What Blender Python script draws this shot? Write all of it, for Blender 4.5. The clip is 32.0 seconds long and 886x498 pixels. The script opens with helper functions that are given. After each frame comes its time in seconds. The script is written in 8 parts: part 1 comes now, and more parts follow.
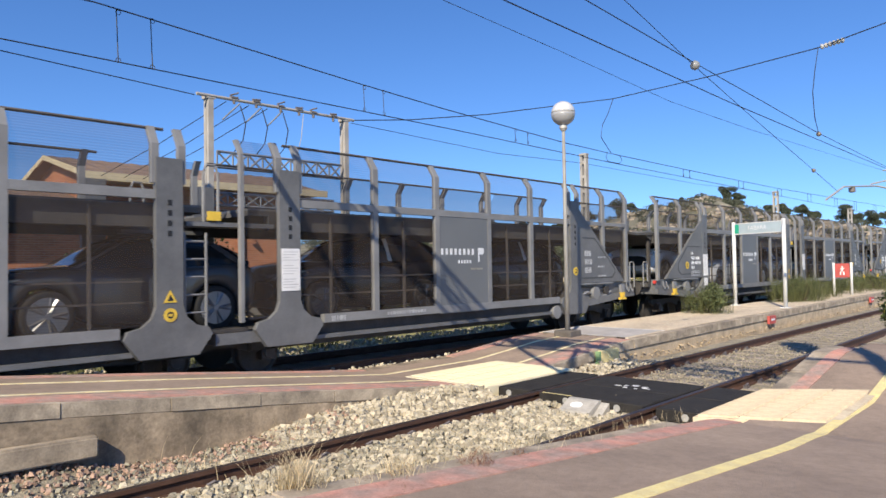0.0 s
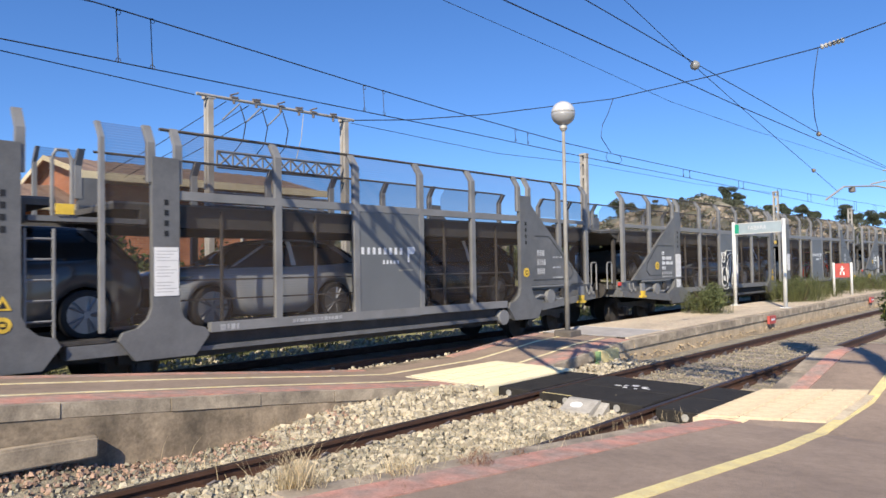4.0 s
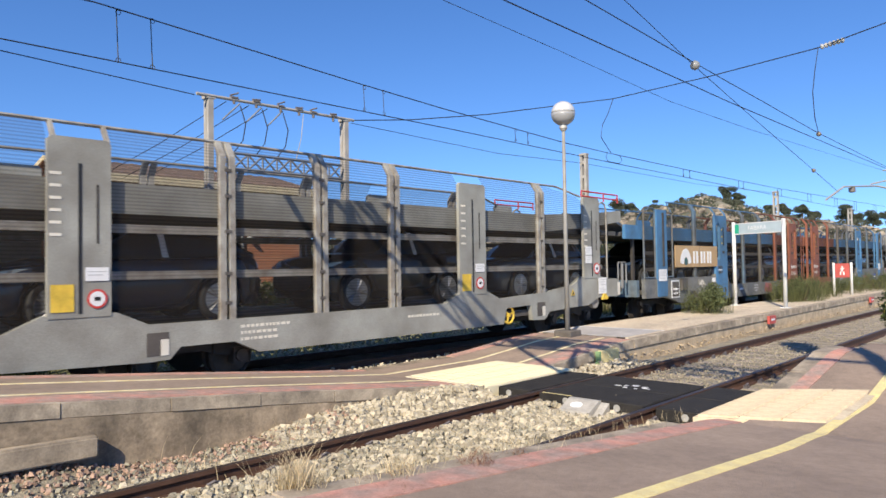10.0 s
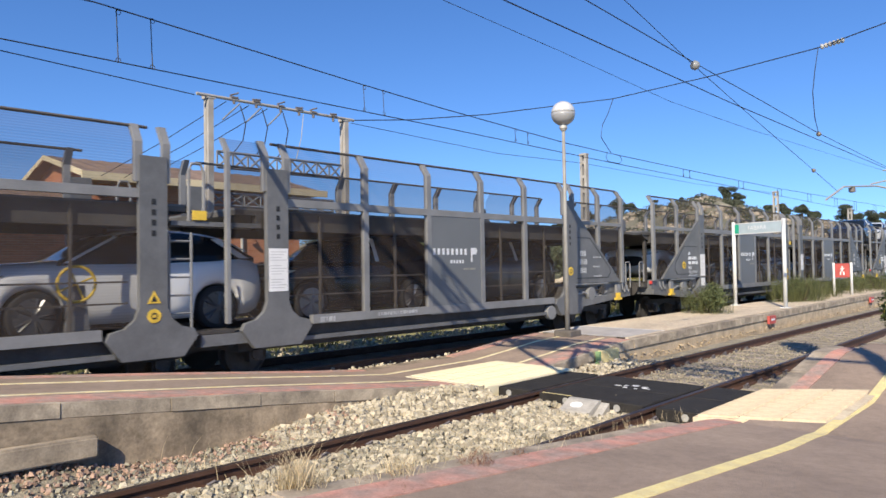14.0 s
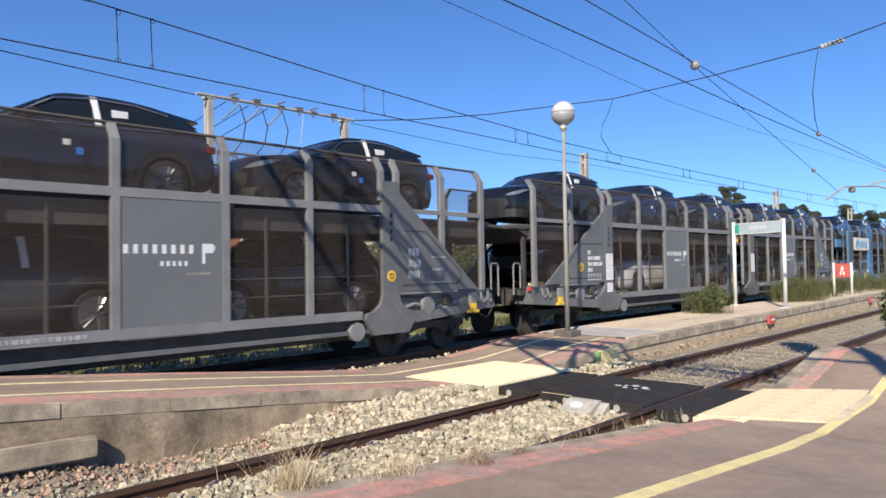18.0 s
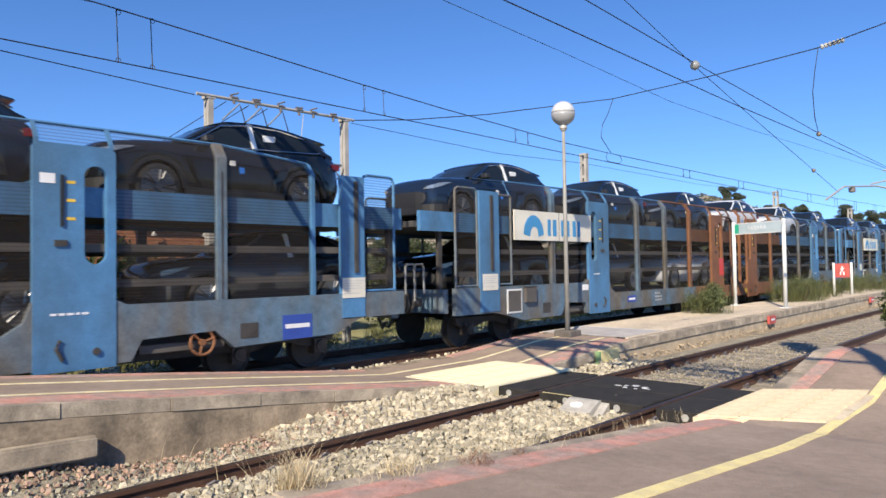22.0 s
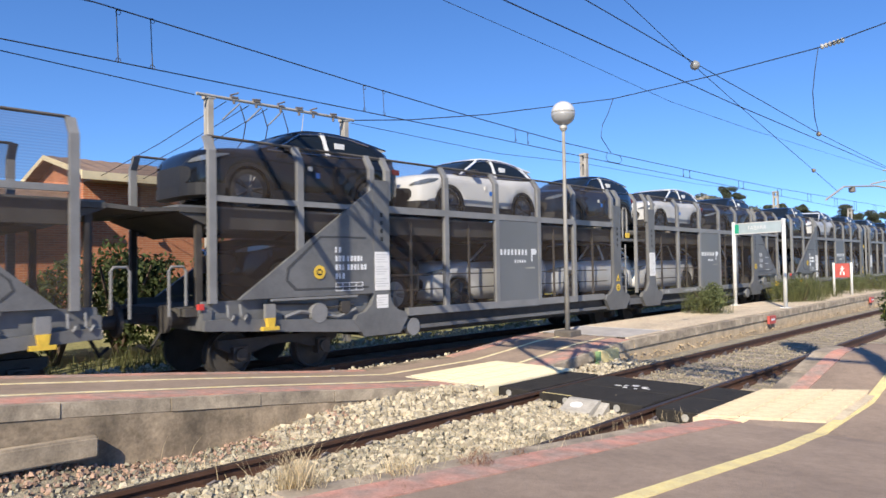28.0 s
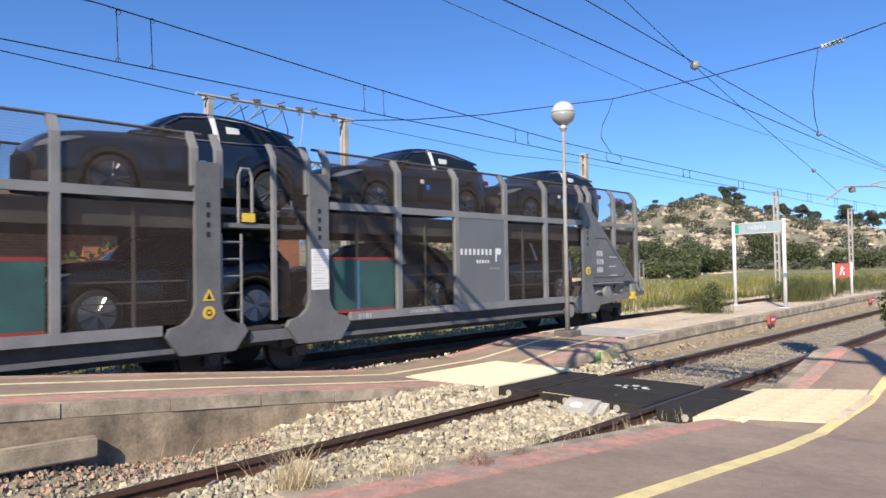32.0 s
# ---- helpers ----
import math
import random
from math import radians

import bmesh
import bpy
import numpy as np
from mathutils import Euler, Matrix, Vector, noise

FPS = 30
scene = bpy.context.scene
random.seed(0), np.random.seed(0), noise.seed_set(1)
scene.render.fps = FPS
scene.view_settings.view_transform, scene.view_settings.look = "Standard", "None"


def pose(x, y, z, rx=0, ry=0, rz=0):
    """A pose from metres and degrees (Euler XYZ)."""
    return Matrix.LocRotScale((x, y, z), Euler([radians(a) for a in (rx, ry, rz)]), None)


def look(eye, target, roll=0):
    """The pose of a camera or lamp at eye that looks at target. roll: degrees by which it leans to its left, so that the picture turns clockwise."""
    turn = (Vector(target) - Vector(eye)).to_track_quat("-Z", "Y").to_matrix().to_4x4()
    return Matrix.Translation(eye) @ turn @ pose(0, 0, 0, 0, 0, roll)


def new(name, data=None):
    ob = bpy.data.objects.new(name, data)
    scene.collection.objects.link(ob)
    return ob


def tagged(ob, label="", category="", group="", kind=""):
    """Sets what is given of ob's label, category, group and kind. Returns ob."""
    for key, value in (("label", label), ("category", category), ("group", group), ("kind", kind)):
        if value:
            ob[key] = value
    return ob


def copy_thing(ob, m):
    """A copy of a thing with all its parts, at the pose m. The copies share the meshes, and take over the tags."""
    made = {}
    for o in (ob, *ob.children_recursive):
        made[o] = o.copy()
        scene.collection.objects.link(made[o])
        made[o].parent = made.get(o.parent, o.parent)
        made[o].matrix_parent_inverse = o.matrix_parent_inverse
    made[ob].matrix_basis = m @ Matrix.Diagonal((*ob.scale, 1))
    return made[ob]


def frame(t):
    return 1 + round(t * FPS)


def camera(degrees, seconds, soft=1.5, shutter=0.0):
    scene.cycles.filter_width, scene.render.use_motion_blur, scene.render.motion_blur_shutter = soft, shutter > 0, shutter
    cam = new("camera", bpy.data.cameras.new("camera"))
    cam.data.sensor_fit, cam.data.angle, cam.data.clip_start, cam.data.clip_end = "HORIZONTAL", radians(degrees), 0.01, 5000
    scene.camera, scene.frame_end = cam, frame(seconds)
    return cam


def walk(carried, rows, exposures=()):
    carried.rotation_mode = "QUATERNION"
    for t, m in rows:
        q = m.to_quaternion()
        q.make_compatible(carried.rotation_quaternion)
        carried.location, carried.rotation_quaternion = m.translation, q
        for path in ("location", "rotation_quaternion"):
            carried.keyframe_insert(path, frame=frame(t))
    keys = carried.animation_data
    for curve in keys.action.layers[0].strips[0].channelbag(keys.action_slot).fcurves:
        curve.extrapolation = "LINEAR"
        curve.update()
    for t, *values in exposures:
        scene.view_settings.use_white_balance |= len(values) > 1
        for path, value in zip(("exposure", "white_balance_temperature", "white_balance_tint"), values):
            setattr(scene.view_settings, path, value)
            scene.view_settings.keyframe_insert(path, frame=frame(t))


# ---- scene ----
# World: x runs along the tracks, y across them away from the viewer, z up from the rail heads.
cam = camera(65.54, 32.0, soft=1.55, shutter=0.06)
EYE = (0.0, 0.0, 1.76)
YAW, PITCH = radians(43.63), radians(1.57)
AIM = (math.cos(YAW) * math.cos(PITCH), math.sin(YAW) * math.cos(PITCH), 1.76 + math.sin(PITCH))
EXPOSURES = [(0.0, 0.37), (6.0, 0.37), (10.3, 0.37), (11.0, 0.28), (12.0, 0.33), (14.0, 0.37), (17.0, 0.37), (19.0, 0.42), (22.0, 0.44), (32.0, 0.46)]
walk(cam, [(0.0, look(EYE, AIM, -0.909)), (32.0, look(EYE, AIM, -0.909))], EXPOSURES)

# ---- light: one low sun behind the viewer's left shoulder, clear sky ----
SUN_EL = radians(35.0)
SUN_TO = Vector((-0.894 * math.cos(SUN_EL), -0.447 * math.cos(SUN_EL), math.sin(SUN_EL)))
world = bpy.data.worlds.new("sky")
scene.world = world
world.use_nodes = True
wn = world.node_tree.nodes
sky = wn.new("ShaderNodeTexSky")
sky.sky_type, sky.sun_disc = "NISHITA", False
sky.sun_elevation = SUN_EL
sky.sun_rotation = math.atan2(SUN_TO.x, SUN_TO.y)
sky.air_density, sky.dust_density, sky.ozone_density = 1.0, 0.0, 4.2
sky.altitude = 1500.0
wn["Background"].inputs["Strength"].default_value = 0.149
# the clear dry air keeps its blue down to the horizon
tcw, lift_, unit = wn.new("ShaderNodeTexCoord"), wn.new("ShaderNodeVectorMath"), wn.new("ShaderNodeVectorMath")
lift_.operation, unit.operation = "ADD", "NORMALIZE"
lift_.inputs[1].default_value = (0.0, 0.0, 0.08)
world.node_tree.links.new(tcw.outputs["Generated"], lift_.inputs[0])
world.node_tree.links.new(lift_.outputs[0], unit.inputs[0])
world.node_tree.links.new(unit.outputs[0], sky.inputs["Vector"])
deep = wn.new("ShaderNodeHueSaturation")
deep.inputs["Saturation"].default_value = 1.17
deep.inputs["Hue"].default_value = 0.507
world.node_tree.links.new(sky.outputs[0], deep.inputs["Color"])
world.node_tree.links.new(deep.outputs[0], wn["Background"].inputs["Color"])
sun_data = bpy.data.lights.new("sun", "SUN")
sun_data.energy, sun_data.angle, sun_data.color = 5.1, radians(0.53), (1.0, 0.88, 0.70)
sun = new("sun", sun_data)
sun.matrix_world = look(SUN_TO * 60, (0, 0, 0))


# ---- materials ----
def mat(name, col, rough=0.6, metal=0.0, vary=0.25, scale=3.0, bump=0.0, bscale=60.0, dark=None, spots=0.0, island=False, coat=0.0, spec=0.5, each=False, stretch=None, ivar=0.5, mid=0.0, midmix=0.45, leafy=0.0):
    """A painted or mineral surface: two scales of noise over the base colour, fine relief, optional stains in a second colour."""
    m = bpy.data.materials.new(name)
    m.use_nodes = True
    n, l = m.node_tree.nodes, m.node_tree.links
    b = n["Principled BSDF"]
    b.inputs["Roughness"].default_value, b.inputs["Metallic"].default_value = rough, metal
    b.inputs["Coat Weight"].default_value, b.inputs["Specular IOR Level"].default_value = coat, spec
    tc = n.new("ShaderNodeTexCoord")
    big, fine = n.new("ShaderNodeTexNoise"), n.new("ShaderNodeTexNoise")
    big.inputs["Scale"].default_value, big.inputs["Detail"].default_value = scale, 6.0
    fine.inputs["Scale"].default_value, fine.inputs["Detail"].default_value = bscale, 4.0
    if stretch:
        mp = n.new("ShaderNodeMapping")
        mp.inputs["Scale"].default_value = stretch
        l.new(tc.outputs["Object"], mp.inputs["Vector"])
        l.new(mp.outputs["Vector"], big.inputs["Vector"])
    else:
        l.new(tc.outputs["Object"], big.inputs["Vector"])
    l.new(tc.outputs["Object"], fine.inputs["Vector"])
    d = dark or tuple(c * (1 - vary) for c in col)
    lt = tuple(min(1.0, c * (1 + 0.5 * vary)) for c in col)
    ramp = n.new("ShaderNodeMix")
    ramp.data_type = "RGBA"
    ramp.inputs[6].default_value, ramp.inputs[7].default_value = (*d, 1), (*lt, 1)
    mr = n.new("ShaderNodeMapRange")
    mr.inputs["From Min"].default_value, mr.inputs["From Max"].default_value = 0.3 + 0.15 * spots, 0.7 - 0.1 * spots
    l.new(big.outputs["Fac"], mr.inputs["Value"])
    l.new(mr.outputs["Result"], ramp.inputs[0])
    out = ramp.outputs[2]
    gr = n.new("ShaderNodeMix")
    gr.data_type, gr.blend_type = "RGBA", "OVERLAY"
    gr.inputs[0].default_value = min(0.6, vary * 1.2)
    l.new(out, gr.inputs[6])
    l.new(fine.outputs["Fac"], gr.inputs[7])
    out = gr.outputs[2]
    if mid:
        md, mm, mo = n.new("ShaderNodeTexNoise"), n.new("ShaderNodeMapRange"), n.new("ShaderNodeMix")
        md.inputs["Scale"].default_value, md.inputs["Detail"].default_value, md.inputs["Roughness"].default_value = mid, 8.0, 0.72
        l.new(tc.outputs["Object"], md.inputs["Vector"])
        mm.inputs["From Min"].default_value, mm.inputs["From Max"].default_value = 0.33, 0.67
        l.new(md.outputs["Fac"], mm.inputs["Value"])
        mo.data_type, mo.blend_type = "RGBA", "OVERLAY"
        mo.inputs[0].default_value = midmix
        l.new(out, mo.inputs[6])
        l.new(mm.outputs["Result"], mo.inputs[7])
        out = mo.outputs[2]
    if island or each:
        g = n.new("ShaderNodeNewGeometry") if island else n.new("ShaderNodeObjectInfo")
        hsv = n.new("ShaderNodeHueSaturation")
        m2 = n.new("ShaderNodeMapRange")
        m2.inputs["To Min"].default_value, m2.inputs["To Max"].default_value = 0.95 - ivar, 0.95 + ivar
        l.new(g.outputs["Random Per Island" if island else "Random"], m2.inputs["Value"])
        l.new(m2.outputs["Result"], hsv.inputs["Value"])
        l.new(out, hsv.inputs["Color"])
        out = hsv.outputs["Color"]
    l.new(out, b.inputs["Base Color"])
    if leafy:
        tr, ms = n.new("ShaderNodeBsdfTranslucent"), n.new("ShaderNodeMixShader")
        ms.inputs[0].default_value = leafy
        l.new(out, tr.inputs["Color"])
        l.new(b.outputs[0], ms.inputs[1])
        l.new(tr.outputs[0], ms.inputs[2])
        l.new(ms.outputs[0], n["Material Output"].inputs["Surface"])
    if bump:
        bp = n.new("ShaderNodeBump")
        bp.inputs["Strength"].default_value, bp.inputs["Distance"].default_value = bump, 0.02
        l.new(fine.outputs["Fac"], bp.inputs["Height"])
        l.new(bp.outputs["Normal"], b.inputs["Normal"])
    rr = n.new("ShaderNodeMapRange")
    rr.inputs["To Min"].default_value, rr.inputs["To Max"].default_value = max(0.03, rough - 0.12), min(1.0, rough + 0.12)
    l.new(big.outputs["Fac"], rr.inputs["Value"])
    if rough > 0.15:
        l.new(rr.outputs["Result"], b.inputs["Roughness"])
    return m


def wire_mesh(name, col, cover, pitch=0.05, band=0.0):
    """Fine welded wire screen, too close to tell its wires apart: half open all over, denser along heavier wires at the given pitch."""
    m = bpy.data.materials.new(name)
    m.use_nodes = True
    n, l = m.node_tree.nodes, m.node_tree.links
    b = n["Principled BSDF"]
    b.inputs["Base Color"].default_value, b.inputs["Roughness"].default_value = (*col, 1), 0.75
    b.inputs["Specular IOR Level"].default_value = 0.25
    tc, sep = n.new("ShaderNodeTexCoord"), n.new("ShaderNodeSeparateXYZ")
    l.new(tc.outputs["Object"], sep.inputs[0])
    mul, fr, lt, mr = n.new("ShaderNodeMath"), n.new("ShaderNodeMath"), n.new("ShaderNodeMath"), n.new("ShaderNodeMapRange")
    mul.operation, fr.operation, lt.operation = "MULTIPLY", "FRACT", "LESS_THAN"
    mul.inputs[1].default_value, lt.inputs[1].default_value = 1.0 / pitch, 0.45
    mr.inputs["To Min"].default_value, mr.inputs["To Max"].default_value = cover - band * 0.45, cover + band * 0.55
    l.new(sep.outputs["Z"], mul.inputs[0])
    l.new(mul.outputs[0], fr.inputs[0])
    l.new(fr.outputs[0], lt.inputs[0])
    l.new(lt.outputs[0], mr.inputs["Value"])
    l.new(mr.outputs["Result"], b.inputs["Alpha"])
    return m


GREY = mat("grey_wagon_paint", (0.135, 0.138, 0.141), 0.5, vary=0.18, scale=1.2, mid=3.0, midmix=0.16)
PANEL = mat("grey_panel_paint", (0.150, 0.160, 0.168), 0.55, vary=0.12, scale=0.8)
STEEL = mat("grey_post_paint", (0.213, 0.215, 0.216), 0.5, vary=0.2, scale=2.5)
PALE = mat("pale_grey_wagon_paint", (0.31, 0.31, 0.275), 0.6, vary=0.3, scale=1.6, dark=(0.22, 0.21, 0.18))
PALEPOST = mat("pale_post_paint", (0.34, 0.33, 0.295), 0.6, vary=0.35, scale=4.0, dark=(0.20, 0.17, 0.135))
BLUE = mat("faded_blue_paint", (0.064, 0.188, 0.365), 0.6, vary=0.22, scale=1.5, dark=(0.062, 0.140, 0.235), spots=0.3, stretch=(1, 1, 0.35), mid=5.0, midmix=0.14)
GREYSILL = mat("dirty_grey_tan_paint", (0.165, 0.160, 0.138), 0.75, vary=0.3, scale=1.3, dark=(0.115, 0.125, 0.135), spots=0.5, stretch=(1, 1, 0.3), mid=4.0, midmix=0.3)
BLUESILL = mat("worn_blue_grey_paint", (0.080, 0.138, 0.195), 0.7, vary=0.35, scale=1.6, dark=(0.120, 0.105, 0.085), spots=0.5, stretch=(1, 1, 0.3), mid=4.0, midmix=0.3)
RUST = mat("orange_brown_paint", (0.205, 0.088, 0.037), 0.65, vary=0.3, scale=1.4, dark=(0.15, 0.060, 0.027), mid=5.0, midmix=0.15)
BROWN = mat("rust_brown_paint", (0.235, 0.082, 0.043), 0.65, vary=0.35, scale=1.4, dark=(0.17, 0.058, 0.034), mid=5.0, midmix=0.2)
BAR = mat("dull_brown_bar", (0.10, 0.088, 0.077), 0.7, vary=0.25, scale=2.0)
DECK = mat("dark_deck_steel", (0.085, 0.081, 0.076), 0.75, vary=0.35, scale=2.0, bump=0.2)
UNDER = mat("grimy_underframe", (0.055, 0.050, 0.046), 0.75, vary=0.4, scale=4.0, bump=0.2)
WHEELSTEEL = mat("wheel_steel", (0.085, 0.075, 0.068), 0.5, 0.6, vary=0.35, scale=6.0)
SCREEN = wire_mesh("dark_wire_screen", (0.072, 0.057, 0.050), 0.33, 0.04, 0.06)
SCREENBLUE = wire_mesh("blue_grey_wire_screen", (0.042, 0.036, 0.032), 0.30, 0.05, 0.20)
WHITE = mat("white_paint", (0.72, 0.72, 0.69), 0.55, vary=0.12, scale=5.0)
PAPER = mat("white_sheet", (0.76, 0.76, 0.75), 0.6, vary=0.06, scale=6.0)
PRINT = mat("faint_grey_print", (0.50, 0.50, 0.50), 0.6, vary=0.1)
CHALK = mat("thin_white_spray", (0.50, 0.48, 0.45), 0.7, vary=0.3, scale=8.0)
LETTER = mat("white_lettering", (0.70, 0.72, 0.74), 0.6, vary=0.08)
STENCIL = mat("worn_grey_stencil", (0.40, 0.41, 0.42), 0.6, vary=0.3, scale=9.0)
SEAM = mat("dark_seam", (0.06, 0.062, 0.065), 0.6, vary=0.2)
CREAM = mat("cream_sign_board", (0.70, 0.66, 0.56), 0.6, vary=0.15, scale=1.5)
TAN = mat("faded_tan_board", (0.46, 0.31, 0.16), 0.65, vary=0.2, scale=1.5)
SIGNBLUE = mat("sign_blue", (0.06, 0.27, 0.52), 0.6, vary=0.12)
DEEPBLUE = mat("deep_blue_plate", (0.03, 0.07, 0.33), 0.55, vary=0.15)
YELLOW = mat("warning_yellow", (0.72, 0.49, 0.06), 0.6, vary=0.25, scale=6.0)
FADEDRED = mat("faded_sign_red", (0.50, 0.095, 0.080), 0.6, vary=0.2, scale=5.0)
PALEYELLOW = mat("faded_yellow_spray", (0.50, 0.43, 0.16), 0.7, vary=0.3, scale=5.0)
RED = mat("sign_red", (0.55, 0.05, 0.04), 0.5, vary=0.1)
INSUL = mat("grey_glass_insulator", (0.26, 0.27, 0.27), 0.25, vary=0.2)
GREEN = mat("sign_green", (0.03, 0.42, 0.25), 0.5, vary=0.1)
BLACK = mat("black_plastic", (0.018, 0.018, 0.019), 0.55, vary=0.2)
PATCH = mat("grey_patch_concrete", (0.46, 0.43, 0.40), 0.9, vary=0.15, scale=3.0, bump=0.2)
DEFLECT = mat("weathered_pale_plate", (0.42, 0.395, 0.35), 0.7, vary=0.25, scale=8.0)
# lamp footing: the gantry's shadow on it is put into this dark colour
SHADEDCONC = mat("shaded_footing_concrete", (0.13, 0.115, 0.10), 0.9, vary=0.3, scale=6.0, bump=0.3)
DULLGREEN = mat("dull_green_paint", (0.24, 0.38, 0.18), 0.7, vary=0.2)
ASPHALT = mat("worn_asphalt", (0.335, 0.252, 0.188), 0.9, vary=0.22, scale=0.9, bump=0.3, bscale=70.0, mid=9.0, midmix=0.14)
REDEDGE = mat("faded_red_kerb_paint", (0.53, 0.255, 0.19), 0.85, vary=0.3, scale=3.5, dark=(0.37, 0.275, 0.225), bump=0.3, spots=0.3, mid=9.0, midmix=0.22)
CONCRETE = mat("weathered_concrete", (0.34, 0.268, 0.185), 0.9, vary=0.34, scale=2.4, dark=(0.17, 0.135, 0.095), bump=0.10, bscale=30.0, stretch=(1, 1, 0.22), mid=3.2, midmix=0.42)
COPING = mat("concrete_coping", (0.43, 0.355, 0.26), 0.9, vary=0.28, scale=2.6, dark=(0.24, 0.20, 0.15), spots=0.3, bump=0.10, bscale=50.0, mid=5.0, midmix=0.30)
PAVING = mat("sandy_paving", (0.64, 0.53, 0.385), 0.9, vary=0.15, scale=2.0, bump=0.25, bscale=90.0, mid=14.0, midmix=0.35)
TANTILE = mat("tan_ribbed_tile", (0.69, 0.575, 0.40), 0.85, vary=0.14, scale=3.0, bump=0.2, bscale=70.0, mid=6.0, midmix=0.2)
TACTILE = mat("cream_tactile_tile", (0.82, 0.73, 0.50), 0.8, vary=0.10, scale=4.0, bump=0.2, bscale=70.0)
LINE = mat("yellow_line_paint", (0.82, 0.69, 0.30), 0.8, vary=0.15, scale=5.0, dark=(0.68, 0.56, 0.29), mid=30.0, midmix=0.15)
PALELINE = mat("pale_yellow_line_paint", (0.82, 0.71, 0.42), 0.8, vary=0.2, scale=6.0, mid=10.0)
STONE = mat("ballast_stone", (0.49, 0.43, 0.315), 0.9, vary=0.25, scale=14.0, bump=0.3, bscale=90.0, island=True, ivar=0.36)
RUBBLE = mat("reddish_rubble", (0.37, 0.25, 0.185), 0.9, vary=0.2, scale=14.0, bump=0.3, bscale=90.0, island=True)
FINESTONE = mat("fine_brownish_ballast", (0.33, 0.29, 0.205), 0.9, vary=0.3, scale=3.0, bump=0.3, bscale=90.0, island=True, ivar=0.2)
DULLSTONE = mat("dull_ballast_stone", (0.33, 0.305, 0.23), 0.9, vary=0.25, scale=12.0, bump=0.3, bscale=90.0, island=True)
BALLASTBED = mat("ballast_bed", (0.31, 0.27, 0.195), 0.95, vary=0.35, scale=2.5, bump=0.9, bscale=38.0)
RAIL = mat("rusty_rail", (0.115, 0.062, 0.042), 0.7, 0.3, vary=0.3, scale=6.0)
CLIPSTEEL = mat("lilac_grey_clip", (0.15, 0.135, 0.14), 0.7, 0.2, vary=0.3, scale=9.0)
RAILTOP = mat("dull_rail_head", (0.115, 0.085, 0.07), 0.45, 0.7, vary=0.3, scale=5.0)
RUBBER = mat("black_rubber_panel", (0.033, 0.030, 0.027), 0.85, spec=0.3, vary=0.35, scale=5.0, bump=0.35, bscale=120.0)
SLEEPER = mat("concrete_sleeper", (0.33, 0.28, 0.23), 0.9, vary=0.3, scale=5.0, bump=0.3)
GALV = mat("galvanised_steel", (0.50, 0.49, 0.455), 0.5, 0.25, vary=0.2, scale=5.0)
LAMPPOST = mat("dull_lamp_post", (0.30, 0.29, 0.265), 0.55, vary=0.25, scale=3.0)
CONPOST = mat("pale_mast_concrete", (0.40, 0.375, 0.335), 0.85, vary=0.2, scale=3.0, bump=0.2)
WIRE = mat("dark_overhead_wire", (0.03, 0.032, 0.036), 0.6, 0.3, vary=0.1)
PORCELAIN = mat("brown_insulator", (0.20, 0.17, 0.145), 0.3, vary=0.15)
ROOFTILE = mat("weathered_roof_tile", (0.24, 0.165, 0.12), 0.9, vary=0.3, scale=2.5, bump=0.3)
FASCIA = mat("cream_fascia", (0.66, 0.56, 0.36), 0.8, vary=0.12)
EARTHWALL = mat("tan_stone_footing", (0.50, 0.40, 0.275), 0.95, vary=0.3, scale=3.0, bump=0.4, bscale=25.0)
EARTHSTONE = mat("tan_rubble", (0.50, 0.40, 0.27), 0.95, vary=0.25, scale=8.0, bump=0.4, island=True, ivar=0.14)
EARTH = mat("dry_earth_and_grass", (0.24, 0.22, 0.10), 0.95, vary=0.5, scale=0.35, dark=(0.13, 0.145, 0.05), bump=0.6, bscale=9.0)
FIELD = mat("pale_field_grass", (0.27, 0.27, 0.115), 0.85, vary=0.3, scale=1.2, island=True, leafy=0.4)
GRASS = mat("green_weeds", (0.17, 0.18, 0.07), 0.85, vary=0.3, scale=1.2, island=True, leafy=0.4)
BLOOM = mat("yellow_flowers", (0.48, 0.40, 0.05), 0.85, vary=0.25, scale=2.0, island=True, leafy=0.4)
STRAW = mat("dry_straw_grass", (0.72, 0.59, 0.37), 0.85, vary=0.2, scale=4.0, island=True, leafy=0.4)
# LEAF, SCRUB and PINE stand far off: distance haze is mixed into their colours
LEAF = mat("hazed_green_leaves", (0.135, 0.16, 0.075), 0.75, vary=0.3, scale=2.0, island=True, leafy=0.4)
SCRUB = mat("hazed_green_scrub", (0.140, 0.152, 0.098), 0.85, vary=0.3, scale=0.7, island=True, leafy=0.4)
PINE = mat("hazed_pine_needles", (0.120, 0.140, 0.088), 0.8, vary=0.3, scale=0.7, island=True, leafy=0.4)
BUSH = mat("bush_leaves", (0.088, 0.115, 0.036), 0.8, vary=0.3, scale=1.5, island=True, leafy=0.4)
BUSHPALE = mat("pale_weed_leaves", (0.165, 0.195, 0.080), 0.85, vary=0.3, scale=1.5, island=True, leafy=0.4)
BARK = mat("brown_bark", (0.10, 0.07, 0.05), 0.9, vary=0.3, scale=8.0, bump=0.5)
# lighter and flatter than bare ground: the hill's haze is in the colour
HILL = mat("hazed_scrubby_hillside", (0.27, 0.235, 0.165), 0.95, vary=0.5, scale=0.10, dark=(0.135, 0.140, 0.085), bump=0.5, bscale=1.4)
ROCK = mat("pale_ochre_rock", (0.38, 0.32, 0.24), 0.95, vary=0.3, scale=0.4, bump=0.6, bscale=2.2, island=True)
